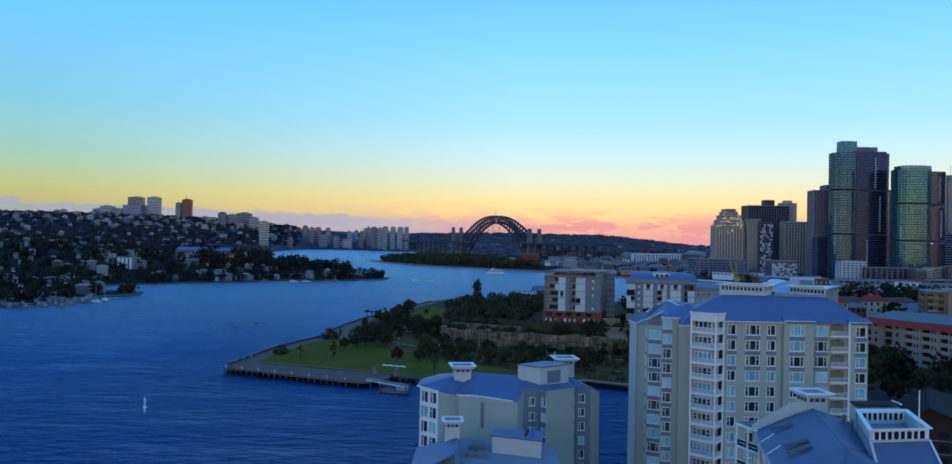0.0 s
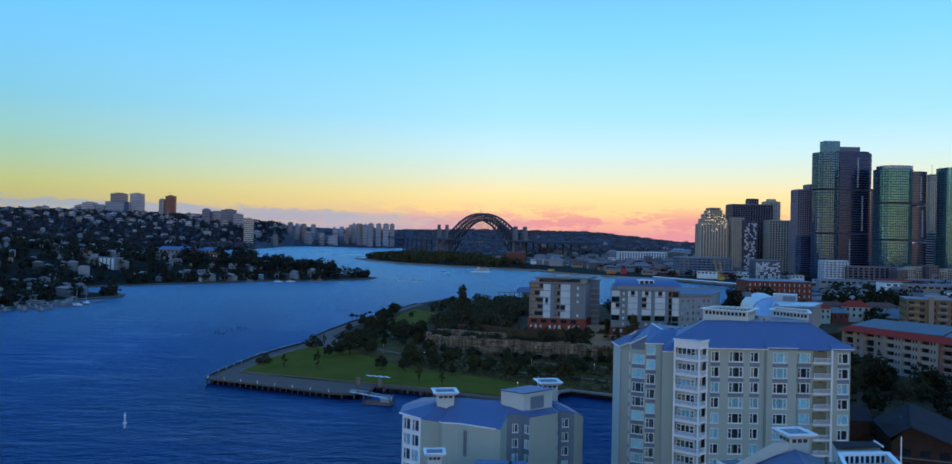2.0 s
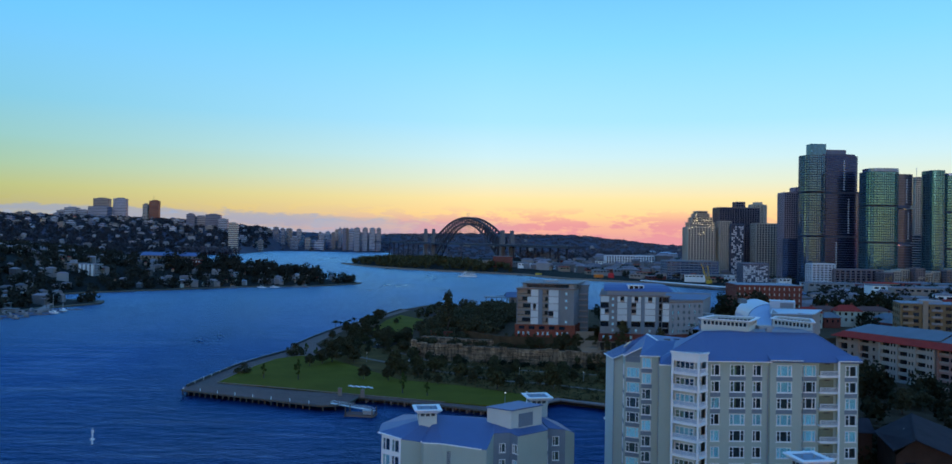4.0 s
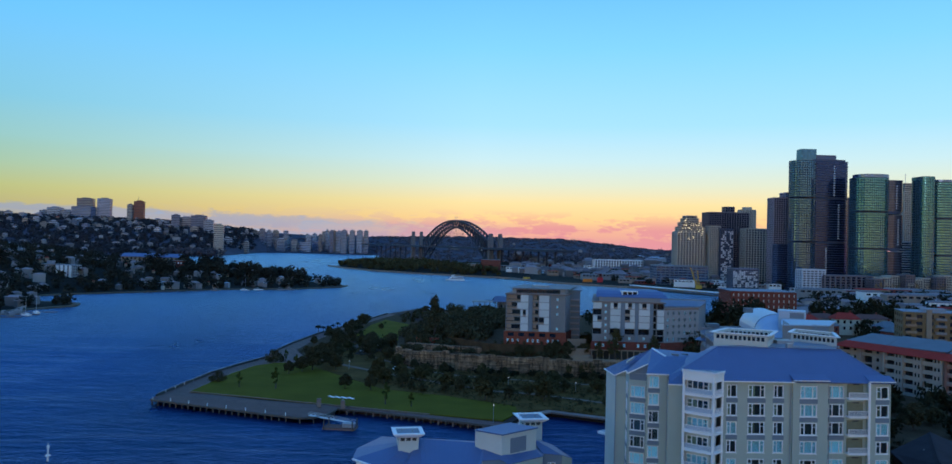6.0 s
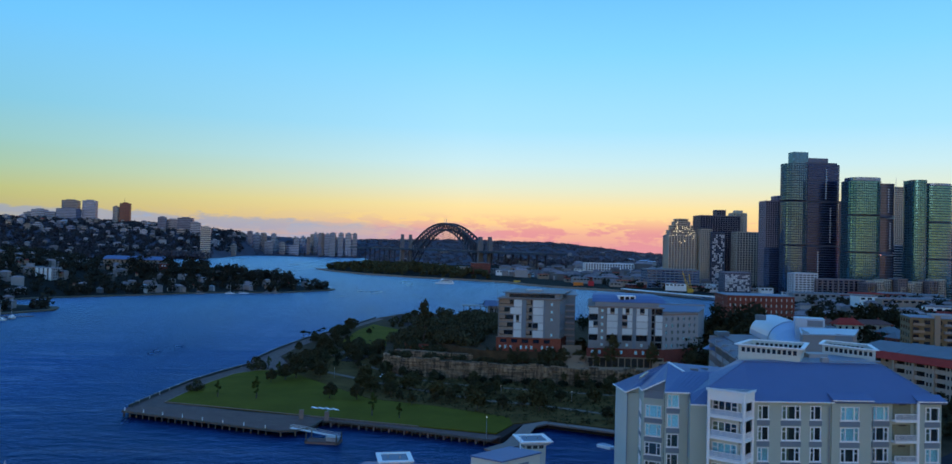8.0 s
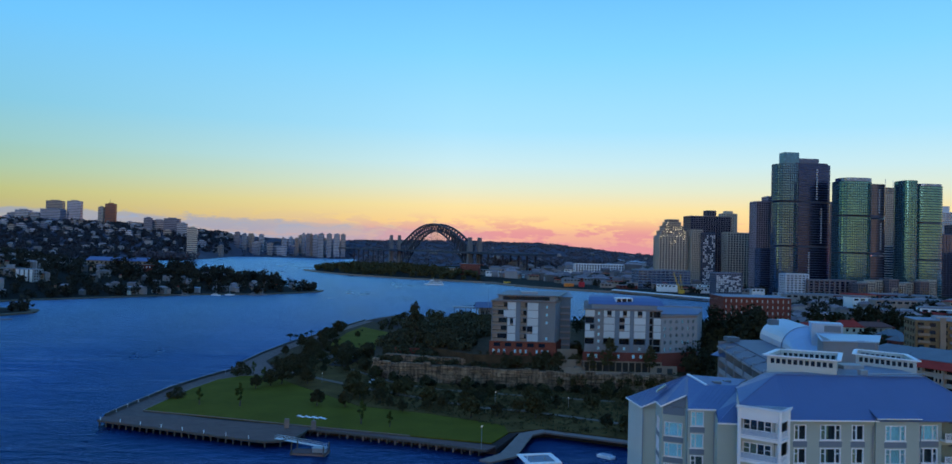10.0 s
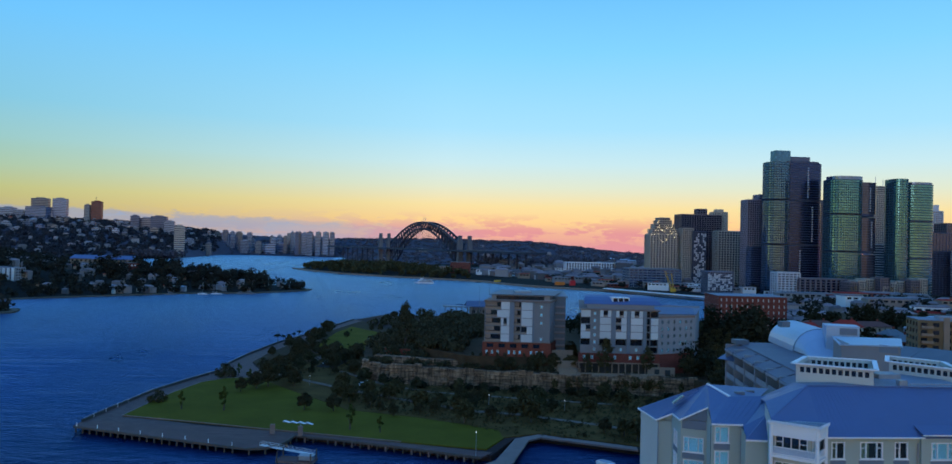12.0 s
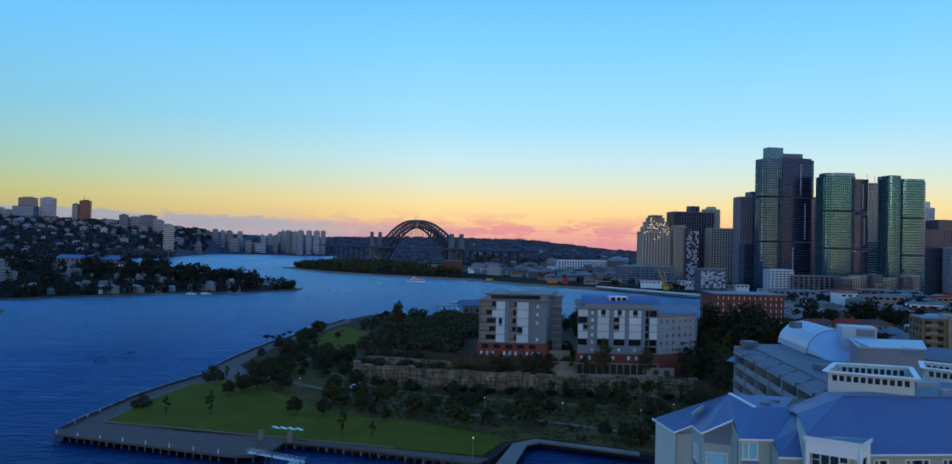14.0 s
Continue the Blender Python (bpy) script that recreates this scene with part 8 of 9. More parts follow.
    for i in range(8):
        q = plain("olive low apartment building on the wharf", 642 + 15.5 * i, 1100 + 6 * (i % 3), 13.5, 24, 27 + 7 * ((i * 5) % 4) / 3, "tw_dark", "frame_beige" if i % 3 else "frame_brown", 3.3, 3.4, 1.1, 0.9)
        patches(q, 636 + 15.5 * i, 648 + 15.5 * i, 1099 + 6 * (i % 3), 6, 24, 2.4, 2.2, 0.4, "pale_tan" if i % 2 else "ochre_wall", 50 + i)
    q = plain("low block with a chequered white and dark front", 478, 1180, 40, 24, 36, "tw_dark", "far_blue", 3.2, 4.0, 1.0, 0.8)
    patches(q, 458, 498, 1179.2, 8, 36, 3.2, 2.6, 0.55, "frame_white", 7)
    plain("long low blue-grey building on the foreshore", 434, 1350, 92, 40, 34, "tw_blue", "slate", 4.2, 8, 1.4, 0.8)
    plain("long white terrace with arched windows", 406, 1700, 108, 20, 36, "tw_dark", "white", 4.5, 6, 1.4, 2.4, z0=20)


make_city_towers()

# low buildings along the foreshore
LOW = [("low white shed on the foreshore", "white", "roof_mix"), ("grey wharf building near the water", "taupe", "grey_roof"), ("brick warehouse on the foreshore", "brick_red", "roof_mix"),
       ("tan low building among trees", "tan_wall", "red_roof"), ("brown low office on the foreshore", "brown_wall", "roof_mix")]
for k, (x, y) in enumerate(spots_in([(130, 1560), (230, 1420), (420, 1230), (560, 1150), (640, 1180), (500, 1420), (420, 1640), (250, 1760), (120, 1700)], 64)):
    z = city(x, y) or 3
    lab, wall, roof = LOW[k % 5]
    w, d, h = far_rng.uniform(14, 40), far_rng.uniform(10, 18), far_rng.uniform(5, 12)
    root = thing("building", (x, y, z), lab, "building", "foreshore buildings")
    p = rect(x, y, w, d, far_rng.uniform(-35, 10))
    part("wall", Shape().prism(p, z - 4, z + h), M[wall], root)
    part("roof", Shape().prism(grown(p, 0.6), z + h, z + h + 0.8, -0.15), M[roof], root)
    m = wall_frame(p[0], p[1])
    for i in range(int(w / 6)):
        part("window", Shape().box(1.5 + 6 * i, -0.08, z + h - 3.4, 5.5 + 6 * i, 0.02, z + h - 1.2, m), M["dark_pane"], root)
for k, (x, y) in enumerate(spots_in([(60, 1900), (420, 1800), (640, 1850), (640, 2300), (120, 2250)], 22)):
    z = city(x, y) or 3
    put_far(far_rng.randrange(5), x, y, z + 3, far_rng.uniform(-0.5, 0.5), far_rng.uniform(1.3, 2.2))
M["orange"] = surface("orange_paint", (0.75, 0.20, 0.02), 0.6, 0.1, 3.0)
M["red"] = surface("red_paint", (0.60, 0.02, 0.03), 0.6, 0.1, 3.0)
M["yellow"] = surface("yellow_paint", (0.65, 0.38, 0.04), 0.6, 0.1, 3.0)
for x, y, w, h, col, lab in ((262, 1330, 16, 7, "orange", "orange site container by the water"), (282, 1322, 9, 10, "red", "red site hoarding by the water"), (170, 1440, 12, 3, "yellow", "yellow machine on the foreshore")):
    root = thing("container", (x, y, 3), lab, "container")
    part("body", Shape().box(x - w / 2, y - 3, 2, x + w / 2, y + 3, 2.5 + h), M[col], root)
    part("base", Shape().box(x - w / 2 - 0.5, y - 3.3, 1.5, x + w / 2 + 0.5, y + 3.3, 2.2), M["black"], root)


def make_crane(x, y, z, h, reach):
    root = thing("crane", (x, y, z), "yellow lattice crane on the foreshore", "crane")
    s = Shape()
    for dx in (-1, 1):
        s.beam((x + dx, y, z), (x + dx * 0.6 + reach, y, z + h), 0.45, 0.45)
    for i in range(10):
        t0, t1 = i / 10, (i + 1) / 10
        s.beam((x - 1 + reach * t0, y, z + h * t0), (x + 1 + reach * t1, y, z + h * t1), 0.3, 0.3)
    part("jib", s, M["yellow"], root)
    part("cab", Shape().box(x - 3, y - 2, z - 2, x + 3, y + 2, z + 3), M["yellow"], root)
    part("strut", Shape().beam((x - 3, y, z + 2), (x + reach * 0.3 - 5, y, z + h * 0.6), 0.4, 0.4), M["yellow"], root)


make_crane(412, 1205, 5, 30, -12)
make_crane(418, 1215, 5, 26, -4)
jetty = thing("jetty", (358, 1143, 0), "long jetty with a white roof over the water", "jetty")
part("roof", Shape().beam((313, 1230, 5.2), (403, 1056, 5.2), 9, 1.2), M["white"], jetty, "white jetty roof")
part("deck", Shape().beam((312, 1232, 0.8), (404, 1054, 0.8), 12, 1.0), M["pile"], jetty)
wharf2 = thing("pavilion", (64, 772, 0), "dark timber wharf pavilion with a blue-grey roof on piles", "pavilion")
part("deck", Shape().box(36, 764, 0.6, 96, 782, 1.8), M["pile"], wharf2)
part("canopy", Shape().box(37, 766, 8.4, 58, 780, 9.2), M["slate"], wharf2, "flat slate-blue canopy")
part("roof", Shape().slab([(57, 764.5, 9.4), (97, 764.5, 9.4), (95, 773, 14.2), (59, 773, 14.2)], 0.4), M["roof_deep"], wharf2)
part("roof", Shape().slab([(59, 773, 14.2), (95, 773, 14.2), (97, 781.5, 9.4), (57, 781.5, 9.4)], 0.4), M["roof_deep"], wharf2)
for i in range(12):
    part("post", Shape().box(38 + 5.2 * i, 765.2, -2, 38.7 + 5.2 * i, 766, 8.6 if i < 4 else 9.3), M["pile"], wharf2)
part("hall", Shape().box(62, 769, 1.8, 94, 780, 9.2), M["taupe"], wharf2)
for i in range(6):
    part("window", Shape().box(63.5 + 5 * i, 768.9, 3.2, 66.5 + 5 * i, 769.1, 6.4), M["dark_pane"], wharf2)
for x in (70, 79):
    part("mast", Shape().tube((x, 765, 0), (x, 765, 30), 0.2, 0.1), M["steel"], wharf2, "tall thin mast")


# ---- north shore skyline ----
def skyline_block(cx, Y, w, z1, wall, label, z0=None, d=None, top=0):
    g = north(cx, Y + 10)
    z0 = (g if g is not None else 10) - 6 if z0 is None else z0
    d = d or max(18, w * 0.6)
    root = thing("tower_block", (cx, Y + d / 2, z0), label, "tower block", "north shore towers")
    poly = rect(cx, Y + d / 2, w, d, far_rng.uniform(-12, 12))
    part("wall", Shape().prism(poly, z0, z1), M[wall], root)
    s = Shape()
    k = max(2, int((z1 - z0) / 7))
    ring = grown(poly, 0.5)
    for i in range(k):
        s.prism(ring, z0 + (z1 - z0) * (i + 0.35) / k, z0 + (z1 - z0) * (i + 0.7) / k)
    part("window_banding", s, M["tw_blue" if far_rng.random() < 0.5 else "tw_dark"], root, kind="stuff")
    part("roof_plant", Shape().prism(rect(cx, Y + d / 2, w * 0.5, d * 0.5), z1, z1 + 4 + top), M[wall], root)
    return root


for cx, Y, w, z1, wall, lab in ((-1661, 3700, 70, 236, "far_tan", "brown twin office tower on the ridge"), (-1573, 3700, 58, 237, "far_blue", "brown-grey office tower on the ridge"),
                                (-1650, 3650, 90, 196, "far_blue", "blue glass office block below the ridge towers"), (-1410, 3700, 44, 229, "brick_orange", "rust-coloured tower with a mast"),
                                (-1446, 3690, 24, 212, "far_tan", "pale tower beside the rust-coloured one"), (-1800, 3700, 60, 190, "far_pale", "stepped pale tower on the ridge"),
                                (-1850, 3720, 50, 176, "far_pale", "pale block on the ridge"), (-1745, 3700, 50, 178, "far_pale", "pale block beside the ridge towers"),
                                (-1956, 3600, 29, 164, "far_pale", "small pale tower among trees"), (-1137, 3400, 34, 160, "far_blue", "blue-grey glass office tower"), (-1100, 3420, 56, 152, "far_pale", "pale concrete slab tower"),
                                (-1040, 3400, 62, 160, "far_blue", "dark blue office tower"), (-990, 3380, 40, 140, "far_pale", "pale tower with a flat roof"), (-1260, 3600, 90, 140, "frame_brown", "broad dark block on the slope"),
                                (-765, 2740, 32, 111, "frame_beige", "slim cream apartment tower by the water")):
    skyline_block(cx, Y, w, z1, wall, lab)
mast = thing("mast", (-1418, 3720, 228), "thin radio mast on a tower roof", "mast")
part("pole", Shape().tube((-1418, 3720, 228), (-1418, 3720, 252), 1.0, 0.5), M["frame_dark"], mast)
for i in range(56):
    px = 455 + 3.8 * i + far_rng.uniform(-4, 4)
    Y = 3740 + far_rng.uniform(0, 300)
    tall = far_rng.random() < (0.75 if 470 < px < 520 or px > 590 else 0.45)
    h = far_rng.uniform(84, 116) if tall else far_rng.uniform(34, 80)
    skyline_block((px - 784) / 1255 * Y, Y, far_rng.uniform(14, 30) if tall else far_rng.uniform(22, 48), h, far_rng.choice(["far_pale", "far_tan", "far_pale", "far_blue"]),
                  "tall pale harbourside apartment tower" if tall else "low pale harbourside apartment block", z0=2, top=far_rng.uniform(-2, 3))
for px, w in ((634, 26), (647, 24), (659, 28), (669, 22)):
    skyline_block((px - 784) / 1255 * 3720, 3720, w, 116, "far_pale", "white harbourside tower slab", z0=2)
for i in range(50):
    px = 60 + 8.6 * i + far_rng.uniform(-5, 5)
    Y = 3250 + far_rng.uniform(0, 350)
    x = (px - 784) / 1255 * Y
    g = north(x, Y) or 40
    skyline_block(x, Y, far_rng.uniform(14, 34), g + far_rng.uniform(8, 28), far_rng.choice(["far_pale", "far_tan", "far_pale", "far_blue"]), "pale mid-rise block on the north shore slope")


# ---- steel arch bridge ----
def make_bridge():
    root = thing("arch_bridge", (41, 2200, 0), "great dark steel arch bridge with stone pylons", "bridge")
    n0, s0 = Vector((-61, 2450, 0)), Vector((149, 1950, 0))
    ax = (s0 - n0).normalized()
    side = Vector((-ax.y, ax.x, 0)) * 9
    steel = M["bridge_steel"]
    span, panels = (s0 - n0).length - 92, 28
    start = n0 + ax * 72

    def low(t):
        return 8 + 104 * (1 - (2 * t - 1) ** 2)

    def high(t):
        u = abs(2 * t - 1)
        return 66 + 63 * (1 - u ** 2) + (6 * max(0, u - 0.8) / 0.2)

    for k in (-1, 1):
        for name, line in (("upper_chord", high), ("lower_chord", low)):
            chord = Shape()
            for i in range(panels + 1):
                c = start + ax * span * i / panels + side * k + Vector((0, 0, line(i / panels)))
                chord.v += [tuple(c + side.normalized() * w + Vector((0, 0, h))) for w, h in ((-1.7, -2.3), (1.7, -2.3), (1.7, 2.3), (-1.7, 2.3))]
            chord.f = [(4 * i + j, 4 * i + (j + 1) % 4, 4 * i + 4 + (j + 1) % 4, 4 * i + 4 + j) for i in range(panels) for j in range(4)]
            part(name, chord, steel, root)
        for i in range(panels):
            t0, t1 = i / panels, (i + 1) / panels
            p = [start + ax * span * t + side * k for t in (t0, t1)]
            part("upright", Shape().beam(p[0] + Vector((0, 0, low(t0))), p[0] + Vector((0, 0, high(t0))), 2.2, 2.2), steel, root)
            a, b = (low(t0), high(t1)) if t0 >= 0.5 else (high(t0), low(t1))
            part("diagonal", Shape().beam(p[0] + Vector((0, 0, a)), p[1] + Vector((0, 0, b)), 2.4, 2.4), steel, root)
            if low(t0) > 60:
                part("hanger", Shape().beam(p[0] + Vector((0, 0, 56)), p[0] + Vector((0, 0, low(t0))), 0.8, 0.8), steel, root)
    for i in range(0, panels + 1, 1):
        t = i / panels
        p = start + ax * span * t
        part("cross_brace", Shape().beam(p + side + Vector((0, 0, high(t))), p - side + Vector((0, 0, high(t))), 1.2, 1.2), steel, root)
    part("deck", Shape().beam(n0 - ax * 520 + Vector((0, 0, 54)), s0 + ax * 330 + Vector((0, 0, 54)), 46, 5), steel, root, "dark roadway deck")
    for q, top in ((n0, 100), (s0, 92)):
        for k in (-1.5, 1.5):
            c = q + side * k
            a = [c + ax * u + side.normalized() * w for u, w in ((-6, -6), (6, -6), (6, 6), (-6, 6))]
            part("pylon", Shape().prism([(p.x, p.y) for p in a], 0, top * 0.86, -0.14).prism([(c.x + (p.x - c.x) * 0.74, c.y + (p.y - c.y) * 0.74) for p in a], top * 0.86, top, -0.12), M["granite"], root, "grey granite pylon")
    for k in range(1, 9):
        p = s0 + ax * 36 * k
        part("pier", Shape().box(p.x - 2, p.y - 2, 0, p.x + 2, p.y + 2, 52), steel, root)
        p = n0 - ax * 50 * k
        part("pier", Shape().box(p.x - 2, p.y - 2, 0, p.x + 2, p.y + 2, 52), steel, root)
    c = start + ax * span * 0.5
    for k in (-6, 6):
        part("flagpole", Shape().tube(c + ax * k + Vector((0, 0, 129)), c + ax * k + Vector((0, 0, 143)), 0.5), M["frame_white"], root)


make_bridge()


# ---- boats ----
def make_ferry(x, y, turn):
    root = thing("ferry", (x, y, 0), "white two-deck harbour ferry under way", "ferry")
    m = Matrix.Translation((x, y, 0)) @ pose(0, 0, 0, 0, 0, turn)
    hull = Shape()
    lo = [(-15, -3.6), (12, -3.6), (17, 0), (12, 3.6), (-15, 3.6)]
    hull.prism(lo, -0.8, 2.2, 0.06)
    for name, s, mt in (("hull", hull, "white"), ("main_deck", Shape().box(-14, -3.4, 2.2, 11, 3.4, 4.8), "white"), ("upper_deck", Shape().box(-12, -3.0, 4.8, 8, 3.0, 7.0), "white"),
                        ("wheelhouse", Shape().box(3, -1.8, 7.0, 7.5, 1.8, 9.0), "white"), ("roof", Shape().box(-13, -3.4, 7.0, 3, 3.4, 7.3), "roof_pale")):
        part(name, s, M[mt], root).matrix_basis = m
    for z, x0, x1, yy in ((3.0, -13, 10, 3.45), (5.4, -11, 7, 3.05)):
        for sgn in (-1, 1):
            part("window_strip", Shape().box(x0, sgn * yy - 0.04, z, x1, sgn * yy + 0.04, z + 1.0), M["dark_pane"], root).matrix_basis = m
    part("mast", Shape().tube((2, 0, 7.2), (2, 0, 12), 0.15), M["white"], root).matrix_basis = m


make_ferry(35.7, 1366, 178)


def make_boat(kind):
    root = thing("yacht" if kind else "motor_boat", (0, 0, 0), "moored white yacht with a bare mast" if kind else "moored pale motor boat", "boat", "moored boats")
    part("hull", Shape().prism([(-5, -1.5), (3, -1.6), (6.2, 0), (3, 1.6), (-5, 1.5)], -0.4, 1.2, 0.08), M["white" if kind else "taupe"], root)
    part("cabin", Shape().box(-2.5, -1.0, 1.2, 2.0, 1.0, 2.0 if kind else 2.9), M["white" if kind else "grey_wall"], root)
    part("window_strip", Shape().box(-2.2, -1.04, 1.5, 1.7, 1.04, 1.85 if kind else 2.4), M["dark_pane"], root)
    if kind:
        part("mast", Shape().tube((0.5, 0, 1.2), (0.5, 0, 15), 0.14, 0.08), M["frame_white"], root)
        part("boom", Shape().tube((0.4, 0, 2.6), (-4.5, 0, 2.6), 0.12), M["frame_white"], root)
    return root


BOATS = [make_boat(0), make_boat(1)]
first = [True, True]
boat_spots = [(-268, 975, 0), (-236, 990, 1), (-222, 998, 1), (-196, 1010, 0), (-186, 1014, 0)]
for r in range(4):
    for i in range(r % 2, 9, 2):
        boat_spots.append((-366 + 5.2 * i + 3 * r, 580 + 22 * r + 2.2 * i, 1 if (i + r) % 7 == 3 else 0))
for i in range(8):
    boat_spots.append((-330 - 3 * i, 640 + 9 * i, 0))
for x, y, kind in boat_spots:
    m = Matrix.Translation((x, y, 0)) @ Matrix.Rotation(far_rng.uniform(-0.5, 0.5) + (2.2 if x < -300 else 0.2), 4, "Z")
    if first[kind]:
        first[kind] = False
        BOATS[kind].matrix_basis = m
    else:
        copy_thing(BOATS[kind], m)
marina = thing("marina_jetty", (-345, 615, 0), "low grey marina jetties with mooring piles", "jetty")
for r in range(4):
    part("walkway", Shape().beam((-368 + 3 * r, 587 + 22 * r, 0.5), (-318 + 3 * r, 606 + 22 * r, 0.5), 2.2, 0.4), M["concrete"], marina)
part("shed", Shape().box(-392, 640, 0, -362, 660, 6).box(-393, 639, 6, -361, 661, 6.6), M["grey_roof"], marina)
for x, y, w, d, h in ((-402, 612, 26, 12, 4.5), (-380, 600, 18, 9, 3.6), (-376, 628, 30, 8, 3.0), (-352, 640, 12, 6, 3.2), (-362, 592, 16, 5, 2.4)):
    part("boat_shed", Shape().box(x - w / 2, y - d / 2, -0.5, x + w / 2, y + d / 2, h), M["taupe"], marina, "low grey boat shed")
    part("shed_roof", Shape().box(x - w / 2 - 0.5, y - d / 2 - 0.5, h, x + w / 2 + 0.5, y + d / 2 + 0.5, h + 0.4), M["grey_roof"], marina)
small = thing("motor_boat", (43.5, 300, 0), "small pale dinghy with a cover in the basin", "boat")
part("hull", Shape().prism([(58.5, 290), (62, 286.5), (63.6, 287.6), (60.6, 291.6)], -0.2, 0.9, 0.06), M["white"], small)
part("cover", Shape().prism([(59.4, 289.8), (62, 287.2), (62.9, 287.9), (60.4, 290.8)], 0.9, 1.3, -0.1), M["roof_pale"], small)


# ---- more woodland and roofs behind the near blocks ----
PLANT_BEHIND = [(-12, 430), (26, 418), (34, 452), (60, 520), (60, 625), (20, 615), (2, 558), (-16, 482)]
woods("woodland", lambda x, y: 15.2 if inside((x, y), UPPER) else 9.6, spots_in(PLANT_BEHIND, 330), 0.7, 150, 4.4, 4.6, "dense dark trees on the cliff top", "leaf", 31)
woods("woodland", lambda x, y: 1.9, spots_in([(-30, 640), (10, 625), (60, 640), (120, 660), (60, 735), (-16, 730)], 46), 0.9, 160, 4.2, 6.0, "dark trees at the point", "leaf", 32)
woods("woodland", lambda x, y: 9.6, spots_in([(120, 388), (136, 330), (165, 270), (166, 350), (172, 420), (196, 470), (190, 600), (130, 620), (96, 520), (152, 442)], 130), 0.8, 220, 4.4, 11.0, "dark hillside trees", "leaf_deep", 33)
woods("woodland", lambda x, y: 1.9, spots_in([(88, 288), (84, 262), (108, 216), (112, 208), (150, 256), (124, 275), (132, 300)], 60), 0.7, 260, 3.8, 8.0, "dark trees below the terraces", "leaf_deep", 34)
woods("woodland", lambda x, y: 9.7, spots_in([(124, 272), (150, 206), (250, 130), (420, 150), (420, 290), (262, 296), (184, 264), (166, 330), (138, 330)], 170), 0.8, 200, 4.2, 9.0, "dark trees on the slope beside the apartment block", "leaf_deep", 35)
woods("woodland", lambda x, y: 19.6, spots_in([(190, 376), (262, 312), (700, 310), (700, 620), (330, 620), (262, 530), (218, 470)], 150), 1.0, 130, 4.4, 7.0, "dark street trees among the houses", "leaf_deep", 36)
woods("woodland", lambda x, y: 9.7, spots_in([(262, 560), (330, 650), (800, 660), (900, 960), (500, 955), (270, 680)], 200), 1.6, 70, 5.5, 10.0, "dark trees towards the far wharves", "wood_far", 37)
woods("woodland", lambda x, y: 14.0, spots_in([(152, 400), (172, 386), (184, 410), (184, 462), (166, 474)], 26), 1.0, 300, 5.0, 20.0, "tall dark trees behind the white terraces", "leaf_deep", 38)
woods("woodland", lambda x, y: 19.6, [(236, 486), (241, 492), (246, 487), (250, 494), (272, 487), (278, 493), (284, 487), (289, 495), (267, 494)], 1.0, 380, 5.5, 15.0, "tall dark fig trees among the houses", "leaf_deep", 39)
woods("woodland", lambda x, y: 9.7, spots_in([(-17, 422), (13, 409), (39, 401), (66, 395), (66, 398), (30, 405), (-12, 430)], 40), 0.5, 130, 2.4, 2.6, "scrub along the cliff edge", "leaf", 40)
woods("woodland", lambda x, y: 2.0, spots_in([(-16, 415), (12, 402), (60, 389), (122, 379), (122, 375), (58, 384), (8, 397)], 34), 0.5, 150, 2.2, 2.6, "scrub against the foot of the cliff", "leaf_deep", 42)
woods("woodland", lambda x, y: 4.5, spots_in([(60, 390), (76, 386.5), (101, 383.5), (122, 380.8), (101, 384), (76, 387.2)], 16), 0.5, 120, 1.9, 5.0, "creepers over the sandstone face", "leaf_olive", 43)
tier = Shape().prism([(-14, 424), (12, 413.6), (36, 408.2), (36, 411), (12, 417), (-12, 429)], 9.0, 12.6, -0.03)
structure("cliff_tier", tier, M["sandstone"], "upper ledge of weathered sandstone on the cliff top", "cliff")
woods("woodland", balmain, spots_in([(-370, 1030), (-240, 1062), (-180, 1092), (-186, 1150), (-330, 1260), (-420, 1160)], 90), 1.6, 200, 7.0, 17.0, "tall dark fig trees on the peninsula ridge", seed=45)
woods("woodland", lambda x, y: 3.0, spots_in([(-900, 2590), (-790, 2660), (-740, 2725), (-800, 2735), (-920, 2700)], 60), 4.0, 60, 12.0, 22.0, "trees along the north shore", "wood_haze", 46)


def rooftops(at, spots, lo, hi, lift, label, seed):
    """Crowded small hipped houses too many to count: walls and roofs."""
    rng = random.Random(seed)
    walls, roofs = Shape(), Shape()
    for x, y in spots:
        z = at(x, y)
        if z is None:
            continue
        z += lift * rng.uniform(0.5, 1.1)
        k, c = rng.uniform(lo, hi), rng.uniform(-0.7, 0.7)
        w, d, h = 11 * k * rng.uniform(0.7, 1.6), 8 * k, 5 * k * rng.uniform(0.7, 1.5)
        m = Matrix.Translation((x, y, z)) @ Matrix.Rotation(c, 4, "Z")
        walls.box(-w / 2, -d / 2, -8, w / 2, d / 2, h, m)
        e = [m @ Vector(p) for p in ((-w / 2 - 0.5, -d / 2 - 0.5, h), (w / 2 + 0.5, -d / 2 - 0.5, h), (w / 2 + 0.5, d / 2 + 0.5, h), (-w / 2 - 0.5, d / 2 + 0.5, h), (-w * 0.28, 0, h + 2.2 * k), (w * 0.28, 0, h + 2.2 * k))]
        j = len(roofs.v)
        roofs.v += [tuple(p) for p in e]
        roofs.f += [(j, j + 1, j + 5, j + 4), (j + 1, j + 2, j + 5), (j + 2, j + 3, j + 4, j + 5), (j + 3, j, j + 4)]
    tagged(part("house_walls", walls, M["wall_mix"]), label + " with pale walls", "houses", kind="stuff")
    tagged(part("house_roofs", roofs, M["roof_mix"]), label + " with grey and tan roofs", "houses", kind="stuff")


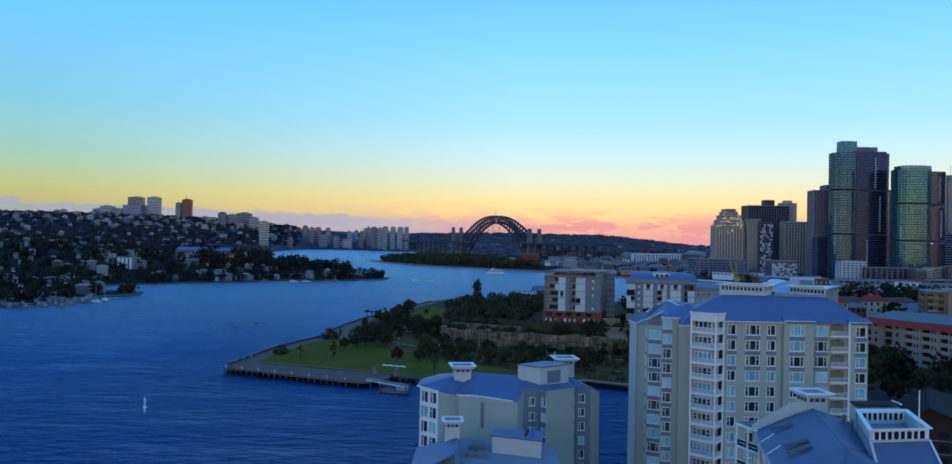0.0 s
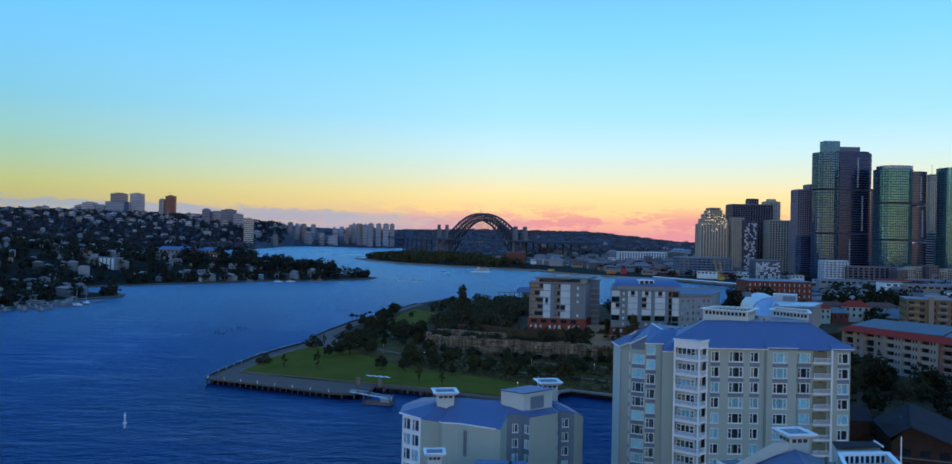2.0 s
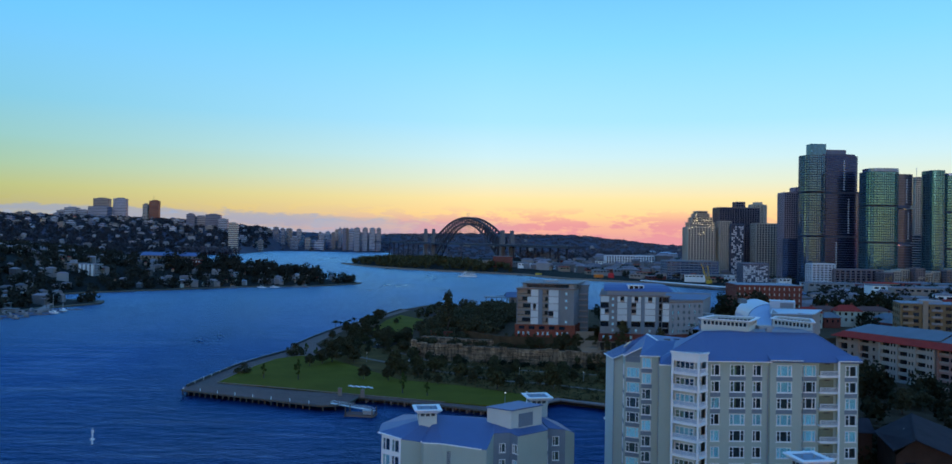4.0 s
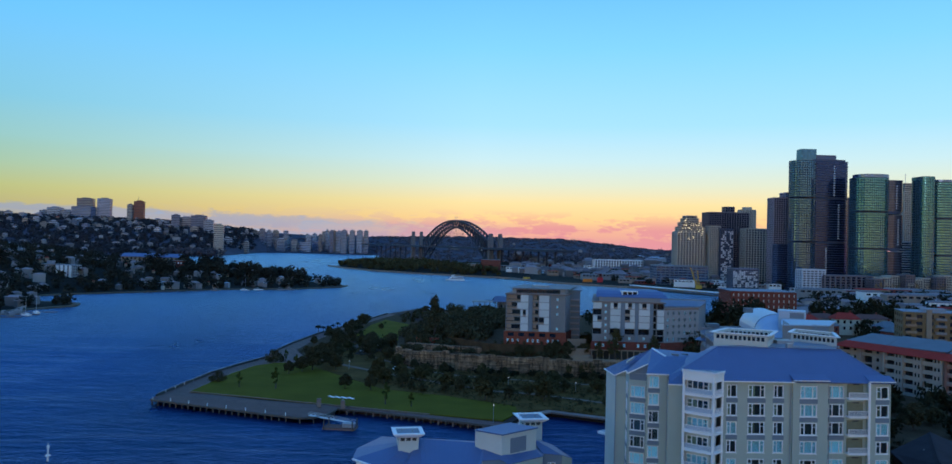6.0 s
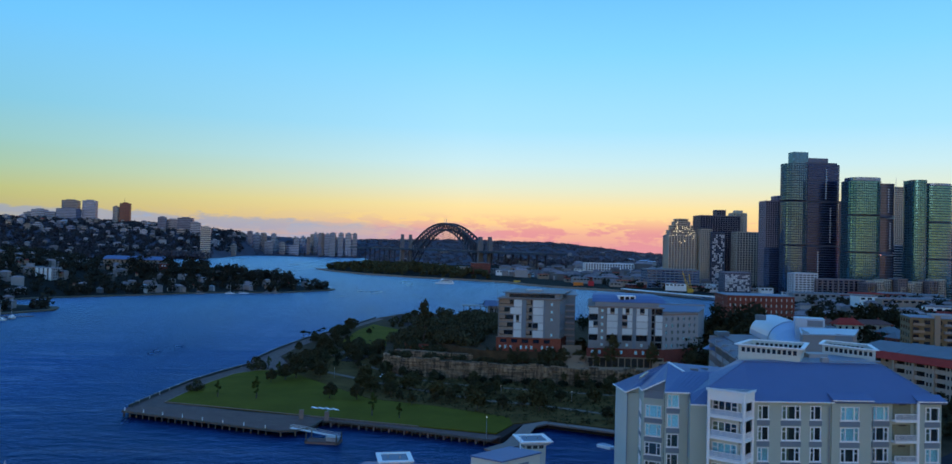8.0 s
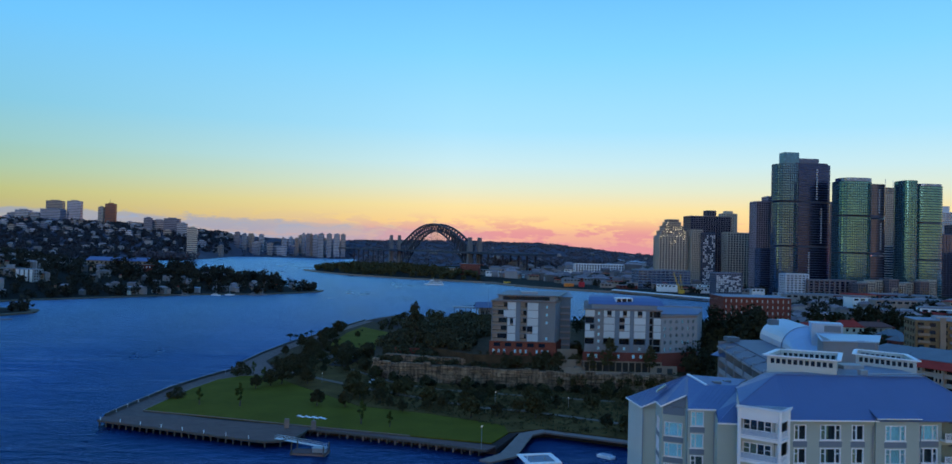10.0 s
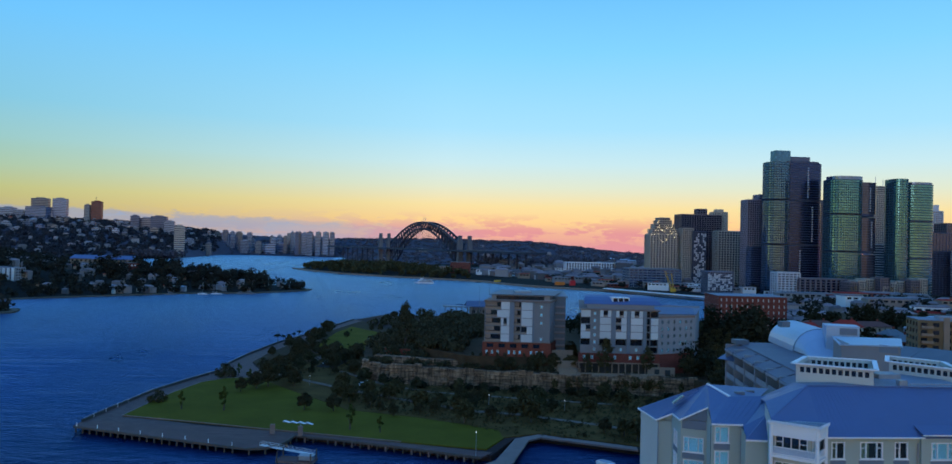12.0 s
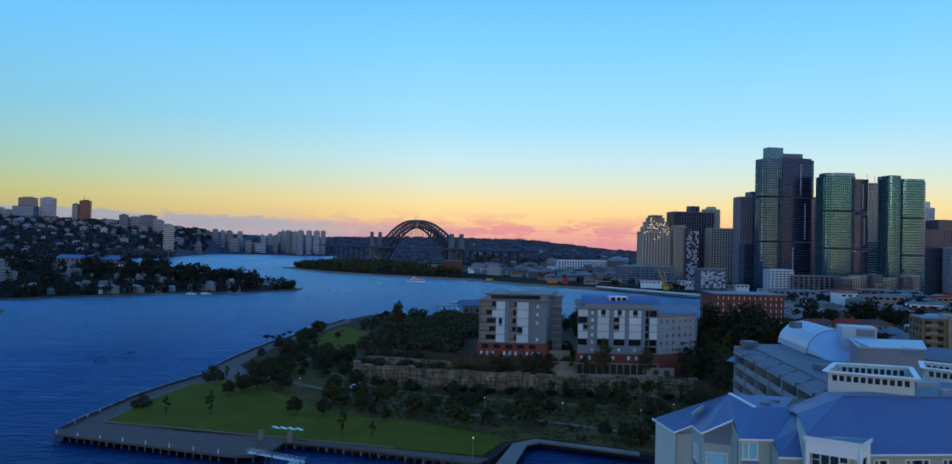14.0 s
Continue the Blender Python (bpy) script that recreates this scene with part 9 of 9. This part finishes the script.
rooftops(balmain, [p for p in spots_in(WEST_NEAR, 560) if p[1] > 690], 0.45, 0.85, 4.0, "crowded small houses among peninsula trees", 61)
rooftops(north, spots_in([(-3000, 3300), (-1500, 2500), (-830, 2760), (-860, 3640), (-1100, 4000), (-3200, 4000)], 300), 0.9, 1.7, 8.0, "crowded small houses on the north shore", 62)
rooftops(city, spots_in([(150, 1560), (230, 1480), (420, 1330), (560, 1420), (520, 1850), (180, 1780)], 190), 0.9, 1.9, 3.0, "crowded low buildings behind the far wharves", 63)
rooftops(north, spots_in([(-200, 2900), (1200, 3150), (1500, 4000), (-300, 4000)], 20), 1.0, 1.8, 4.0, "far small houses on the hills", 64)
rooftops(lambda x, y: 9.8, spots_in([(262, 560), (330, 640), (760, 660), (860, 940), (500, 940), (275, 680)], 160), 0.7, 1.2, 0.5, "crowded low inner city houses", 65)
block_rng = random.Random(41)
for k, (x, y) in enumerate(spots_in([(255, 640), (330, 650), (820, 660), (900, 960), (500, 955), (300, 720)], 44)):
    lab, wall, roof = LOW[k % 5]
    w, d, h = block_rng.uniform(18, 60), block_rng.uniform(12, 22), block_rng.uniform(6, 14)
    root = thing("building", (x, y, 9.8), lab.replace("on the foreshore", "towards the city").replace("near the water", "behind the houses"), "building", "inner city buildings")
    p = rect(x, y, w, d, block_rng.uniform(-30, 5))
    part("wall", Shape().prism(p, 9.8, 9.8 + h), M[wall], root)
    part("roof", Shape().prism(grown(p, 0.6), 9.8 + h, 11.2 + h, -0.2), M[roof], root)
    m = wall_frame(p[0], p[1])
    for i in range(int(w / 7)):
        part("window", Shape().box(1.5 + 7 * i, -0.08, 6.6 + h, 6 + 7 * i, 0.02, 8.6 + h, m), M["dark_pane"], root)
for k, (x, y) in enumerate(spots_in([(262, 330), (520, 330), (640, 600), (360, 600), (280, 480)], 34)):
    put_far(block_rng.randrange(5), x, y, 20.5, block_rng.uniform(-0.5, 0.5), block_rng.uniform(1.0, 1.3))


# ---- rough blocks of the sandstone cliff ----
stone_rng = random.Random(19)
stone_meshes = []
for k in range(8):
    bm = bmesh.new()
    bmesh.ops.create_cube(bm, size=1.0)
    for v in bm.verts:
        v.co += Vector((stone_rng.uniform(-0.09, 0.09), stone_rng.uniform(-0.18, 0.18), stone_rng.uniform(-0.12, 0.12)))
    bmesh.ops.bevel(bm, geom=list(bm.edges), offset=0.07, segments=1, affect="EDGES")
    me = bpy.data.meshes.new("stone")
    bm.to_mesh(me)
    bm.free()
    me.materials.append(M["sandstone"])
    stone_meshes.append(me)
CLIFF = [(-18.4, 420), (-8.2, 411.4), (13, 404.4), (38.6, 397.4), (61, 391.4), (76, 387.4), (101, 384.4), (124, 381.6)]
made = 0
for a, b in zip(CLIFF, CLIFF[1:]):
    d, u = math.dist(a, b), 0.0
    while u < d and made < 300:
        w = stone_rng.uniform(2.6, 4.4)
        z = 2.0
        while z < 9.6 and made < 300:
            h = stone_rng.uniform(1.2, 2.0)
            m = wall_frame(a, b) @ Matrix.Translation((u + w / 2 + stone_rng.uniform(-0.5, 0.5), stone_rng.uniform(-0.15, 0.3), z + h / 2)) @ Matrix.Diagonal((w * 1.04, 1.6, h * 1.05, 1))
            ob = part("stone", stone_meshes[made % 8], None, cliff)
            ob.matrix_basis = m
            made += 1
            z += h
        u += w
